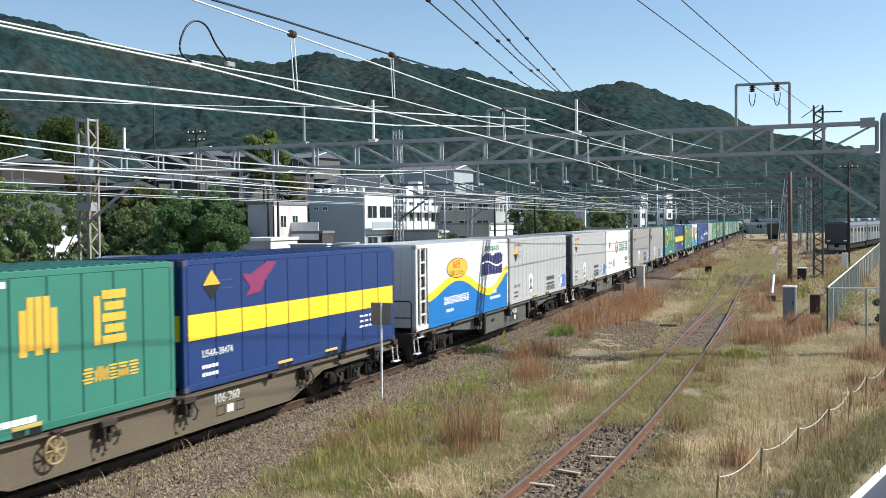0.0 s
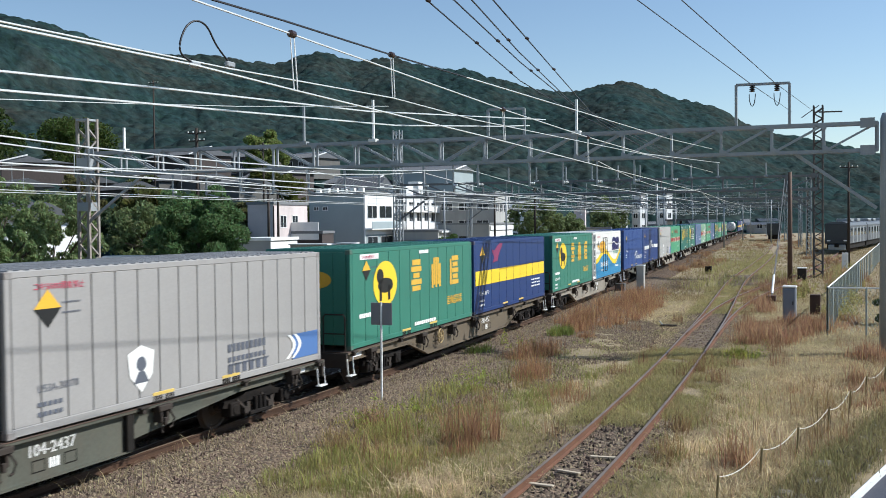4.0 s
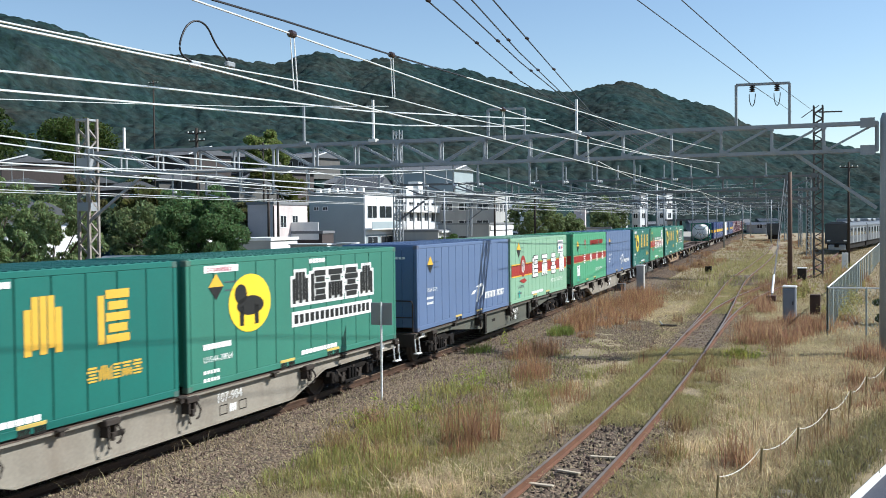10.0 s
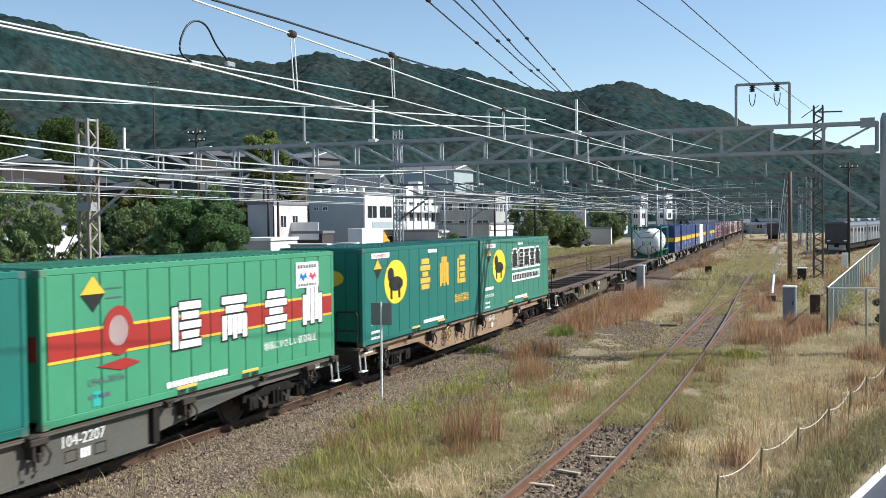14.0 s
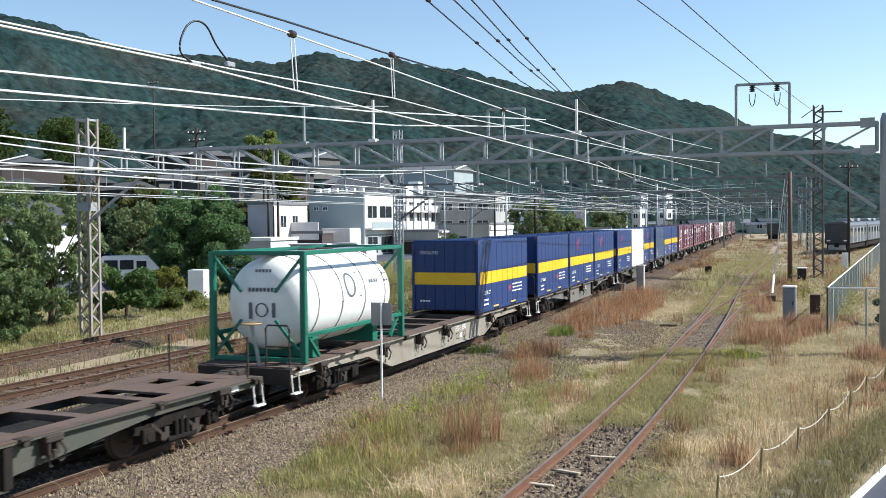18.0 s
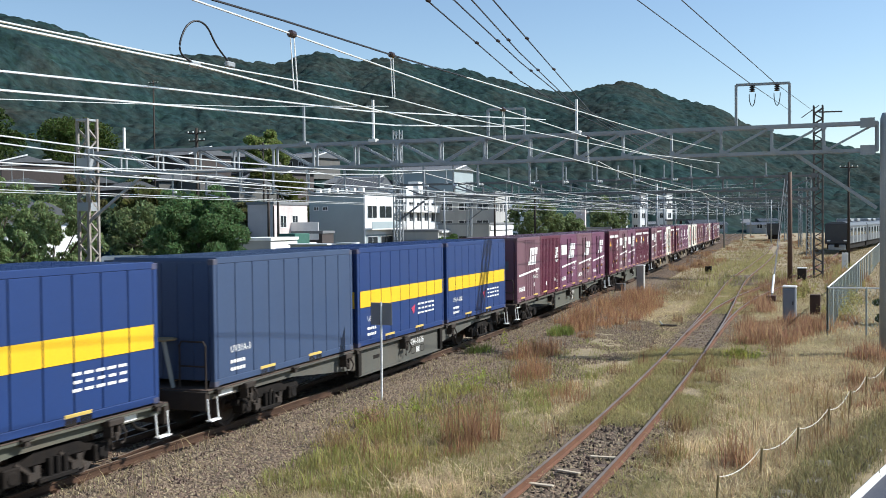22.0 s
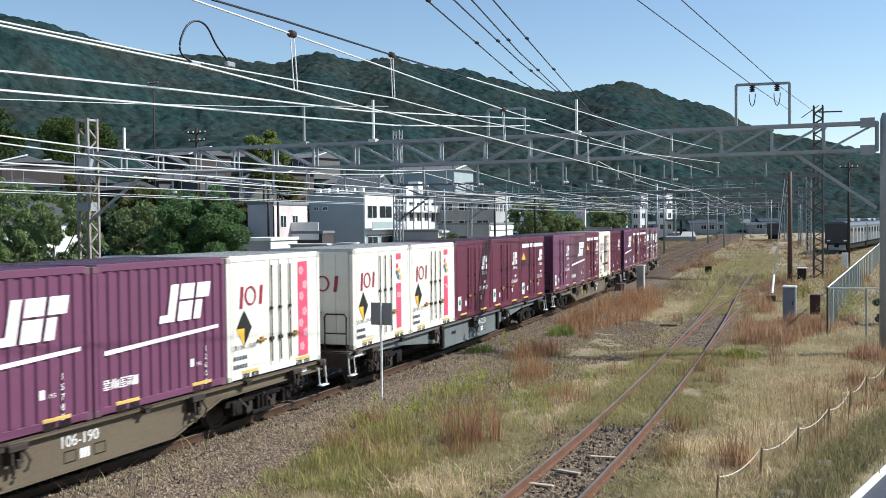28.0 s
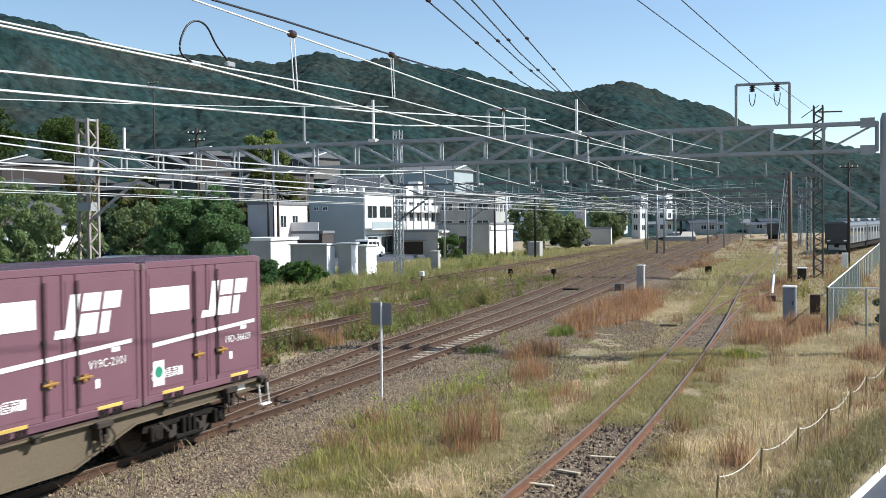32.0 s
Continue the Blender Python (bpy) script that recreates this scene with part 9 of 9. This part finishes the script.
for k in range(6):
    bm = bmesh.new()
    bar(bm, (0, 2 + 9 * k, 1), (0, 2 + 9 * k, 4.2), 0.2)
    part("post", bm, M_DARKSTEEL, t)

# ---- the parked electric train ----
M_CAR = mat("brushed steel car body", (0.1, 0.11, 0.125), rough=0.5, metal=0.4, var=0.08, dirt=(0.2, 0.18, 0.15))
M_FRONT = mat("dark cab front", (0.03, 0.035, 0.045), rough=0.25, var=0.1)
for k in range(4):
    x, y = -5.5 + k * 1.75, 132 + k * 19.8
    c = thing("railcar", "parked dark-fronted steel electric railcar" if k == 0 else "parked steel electric railcar", "railcar", "parked railcars", at=pose(x, y, 0, rz=-5))
    bm = bmesh.new()
    prism_ = [(-1.4, 1.0), (1.4, 1.0), (1.4, 3.2), (1.2, 3.55), (0.6, 3.7), (-0.6, 3.7), (-1.2, 3.55), (-1.4, 3.2)]
    lo = [bm.verts.new((a, 0, z)) for a, z in prism_]
    hi = [bm.verts.new((a, 19.4, z)) for a, z in prism_]
    for i in range(8):
        bm.faces.new((lo[i], lo[(i + 1) % 8], hi[(i + 1) % 8], hi[i]))
    bm.faces.new(lo[::-1])
    bm.faces.new(hi)
    part("body", bm, M_CAR, c)
    bm = bmesh.new()
    box(bm, -1.2, 1.2, 0.4, 19, 0.35, 1.0)
    part("underframe", bm, M_BLACK, c)
    for yy in (3, 16.4):
        for s in (-0.95, 0.95):
            bm = bmesh.new()
            ringed(bm, [(0.42, -0.06), (0.42, 0.06)], (0.55, yy + s, 0.42), "X", 16)
            part("wheel", bm, M_DARKSTEEL, c)
    for sx in (-1, 1):
        for i in range(5):
            bm = bmesh.new()
            box(bm, sx * 1.4 - 0.02, sx * 1.4 + 0.02, 1.4 + 3.7 * i, 3.4 + 3.7 * i, 1.95, 2.85, bevel=0.01)
            part("window", bm, M_GLASS, c)
        for i in range(4):
            bm = bmesh.new()
            box(bm, sx * 1.4 - 0.02, sx * 1.4 + 0.02, 3.75 + 3.7 * i, 4.75 + 3.7 * i, 1.05, 3.0, bevel=0.01)
            part("door", bm, M_STEEL, c)
    bm = bmesh.new()
    box(bm, -0.9, 0.9, 6, 9.5, 3.7, 4.05, bevel=0.06)
    part("roof_unit", bm, M_STEEL, c)
    bm = bmesh.new()
    box(bm, -0.9, 0.9, 13, 16, 3.7, 4.05, bevel=0.06)
    part("roof_unit", bm, M_STEEL, c)
    if k == 0:
        bm = bmesh.new()
        box(bm, -1.38, 1.38, -0.12, 0.0, 1.0, 3.45, bevel=0.04)
        part("cab_front", bm, M_FRONT, c, "black glazed cab front")
        for s in (-1, 1):
            bm = bmesh.new()
            box(bm, s * 0.95 - 0.2, s * 0.95 + 0.2, -0.16, -0.11, 1.3, 1.45, bevel=0.02)
            part("headlight", bm, M_WHITE, c)
        bm = bmesh.new()
        box(bm, -1.0, 1.0, -0.2, 0.0, 0.2, 0.9, bevel=0.08)
        part("skirt", bm, M_STEEL, c)
        bm = bmesh.new()
        box(bm, -0.25, 0.25, -0.5, -0.1, 0.6, 1.0, bevel=0.05)
        part("coupler", bm, M_BLACK, c)


# dark engine parked far off
t = thing("parked_wagon", "dark parked wagon far down the yard", "wagon", at=pose(-20.5, 210, 0, rz=6))
bm = bmesh.new()
box(bm, -1.3, 1.3, 0, 9, 0.9, 3.2, bevel=0.05)
part("body", bm, M_FRONT, t)
bm = bmesh.new()
box(bm, -1.1, 1.1, 0.3, 8.7, 0.0, 0.9)
part("underframe", bm, M_BLACK, t)


# ---- road vehicles ----
def vehicle(name, label, body, length, h, category, cargo=None, cab_roof=None):
    """A van or truck; its nose points along +y."""
    t = thing(name, label, category)
    w = 0.85
    bm = bmesh.new()
    if cargo:
        box(bm, -w, w, length - 1.7, length, 0.45, 2.0, bevel=0.12)
        part("cab", bm, body, t)
        bm = bmesh.new()
        box(bm, -w - 0.1, w + 0.1, 0, length - 1.85, 0.75, h, bevel=0.03)
        part("cargo_body", bm, cargo, t)
        bm = bmesh.new()
        box(bm, -0.5, 0.5, 0.1, length - 0.2, 0.45, 0.75)
        part("chassis", bm, M_BLACK, t)
        if cab_roof:
            bm = bmesh.new()
            prism_x(bm, [(length - 1.7, 2.0), (length - 0.35, 2.0), (length - 0.7, 2.5), (length - 1.7, h - 0.1)], -w * 0.9, w * 0.9)
            part("wind_deflector", bm, cab_roof, t)
        y0, y1 = length - 1.2, length - 0.25
    else:
        prof = [(0, 0.35), (0, h * 0.92), (0.15, h), (length * 0.66, h), (length * 0.82, h * 0.62), (length - 0.1, h * 0.5), (length, 0.35)]
        prism_x(bm, prof, -w, w)
        part("body", bm, body, t)
        y0, y1 = length * 0.5, length * 0.64
        for a, c in ((0.25, length * 0.24), (length * 0.27, length * 0.46)):
            bm = bmesh.new()
            box(bm, w - 0.01, w + 0.02, a, c, h * 0.6, h * 0.88, bevel=0.008)
            box(bm, -w - 0.02, -w + 0.01, a, c, h * 0.6, h * 0.88, bevel=0.008)
            part("side_window", bm, M_GLASS, t)
        bm = bmesh.new()
        box(bm, -w * 0.9, w * 0.9, -0.02, 0.01, h * 0.58, h * 0.88)
        part("rear_window", bm, M_GLASS, t)
    bm = bmesh.new()
    box(bm, w - 0.01, w + 0.02, y0, y1, h * 0.6 if not cargo else 1.25, h * 0.85 if not cargo else 1.75)
    part("door_window", bm, M_GLASS, t)
    for y in (length * 0.18, length * 0.8):
        for s in (-1, 1):
            bm = bmesh.new()
            ringed(bm, [(0.2, -0.1), (0.32, -0.1), (0.32, 0.1), (0.2, 0.1)], (s * (w - 0.08), y, 0.32), "X", 16)
            wh = part("wheel", bm, M_BLACK, t)
            bm = bmesh.new()
            ringed(bm, [(0.19, -0.02), (0.15, 0.02)], (s * (w + 0.02), y, 0.32), "X", 12)
            part("hubcap", bm, M_STEEL, wh)
    return t


ROAD_Z = 0.2
M_VAN = mat("white car paint", (0.7, 0.71, 0.72), rough=0.25, var=0.04)
van = vehicle("parked_van", "parked white van behind the bushes", M_VAN, 4.8, 2.35, "van")
van.matrix_basis = pose(-50.1, 54.4, -0.3, rz=-55)
car = vehicle("parked_car", "parked grey car by the far shed", mat("grey car paint", (0.2, 0.21, 0.22), rough=0.3, var=0.05), 4.2, 1.5, "car")
car.matrix_basis = pose(-50.5, 168, -0.3, rz=-60)
M_ORANGE = mat("orange truck paint", (0.75, 0.33, 0.03), rough=0.35, var=0.05)
truck = vehicle("box_truck", "white box truck with an orange cab", M_ORANGE, 6.4, 3.35, "truck", cargo=P_WHITE, cab_roof=M_ORANGE)
tarp = vehicle("tarpaulin_truck", "small truck with a green tarpaulin body", M_VAN, 4.8, 2.95, "truck", cargo=mat("green tarpaulin", (0.04, 0.13, 0.1), rough=0.7, var=0.15))
minivan = vehicle("white_minivan", "small white van on the road behind the yard", M_VAN, 3.9, 2.05, "van")
path_r, len_r = polyline([(-54, -60), (-48.5, -10), (-48.5, 20), (-50, 40), (-52.5, 58.8), (-54.8, 75), (-55.4, 85), (-54.9, 95), (-54.4, 106), (-54.2, 113)])
v, q = strip(path_r, 0, len_r - 1, [(-2.9, -0.31), (-2.5, ROAD_Z), (2.5, ROAD_Z), (2.9, -0.31)], 2.0)
tagged(new("road", solid("road", v, q, lane)), "asphalt road on a low bank behind the yard", "road", kind="structure")
# ---- motion ----
def drive(ob, stops):
    """Keys a vehicle through (seconds, x, y), its nose along the way."""
    rows = []
    for k, (t, x, y) in enumerate(stops):
        a, b = stops[max(0, k - 1)], stops[min(len(stops) - 1, k + 1)]
        h = math.degrees(math.atan2(-(b[1] - a[1]), b[2] - a[2])) if (a[1], a[2]) != (b[1], b[2]) else 0.0
        rows.append((t, pose(x, y, ROAD_Z + 0.003, rz=h)))
    walk(ob, rows)


def motions():
    times = [float(t) for t in range(0, 33)]
    for ob, k, y, z in TRAIN:
        rows = []
        for t in times:
            x0, y0, h = along(524.906 - 20.4 * k - rolled(t))
            m = Matrix.Translation((x0, y0, 0)) @ Matrix.Rotation(h, 4, "Z") @ Matrix.Translation((0, y, z))
            rows.append((t, m))
        walk(ob, rows)
    # wheelsets turn as they roll; the two positions in a bogie share their keys
    first = {}
    for ws, d in WHEELS:
        if d not in first:
            walk(ws, [(k / FPS, pose(0, d, 0.43, rx=math.degrees(rolled(k / FPS) / 0.43))) for k in range(0, int(SECONDS * FPS) + 1)])
            first[d] = ws.animation_data
        else:
            ws.rotation_mode = "QUATERNION"
            keys = ws.animation_data_create()
            keys.action = first[d].action
            keys.action_slot = first[d].action_slot
    # noses follow the road; the body trails behind its origin
    drive(truck, [(0, -50.5, -40), (3, -48.5, -12), (6, -48.6, 18), (8, -50.3, 43), (9, -51.9, 53), (10, -53.9, 67), (11, -55.3, 79), (12, -55.1, 89), (13, -54.7, 98.7), (16.5, -54.5, 99.5), (17.3, -55.2, 102), (18.2, -58, 104), (20, -70, 104.3), (24, -95, 104.5), (32, -100, 104.6)])
    drive(tarp, [(0, -53, -57), (14, -50, -30), (17, -48.5, 5), (20, -51.2, 50), (21, -54.0, 69), (22, -55.2, 86), (23, -54.8, 94.8), (24, -54.5, 100.5), (25, -55.5, 103), (26, -60, 104.2), (28, -74, 104.4), (32, -88, 104.5)])
    drive(minivan, [(0, -53, -58), (22, -50, -30), (26, -48.6, 18), (28, -51.5, 52), (29, -53.4, 65), (30, -55.2, 80), (31, -55.1, 93), (31.5, -54.8, 96.2), (32, -54.6, 100.6)])


motions()
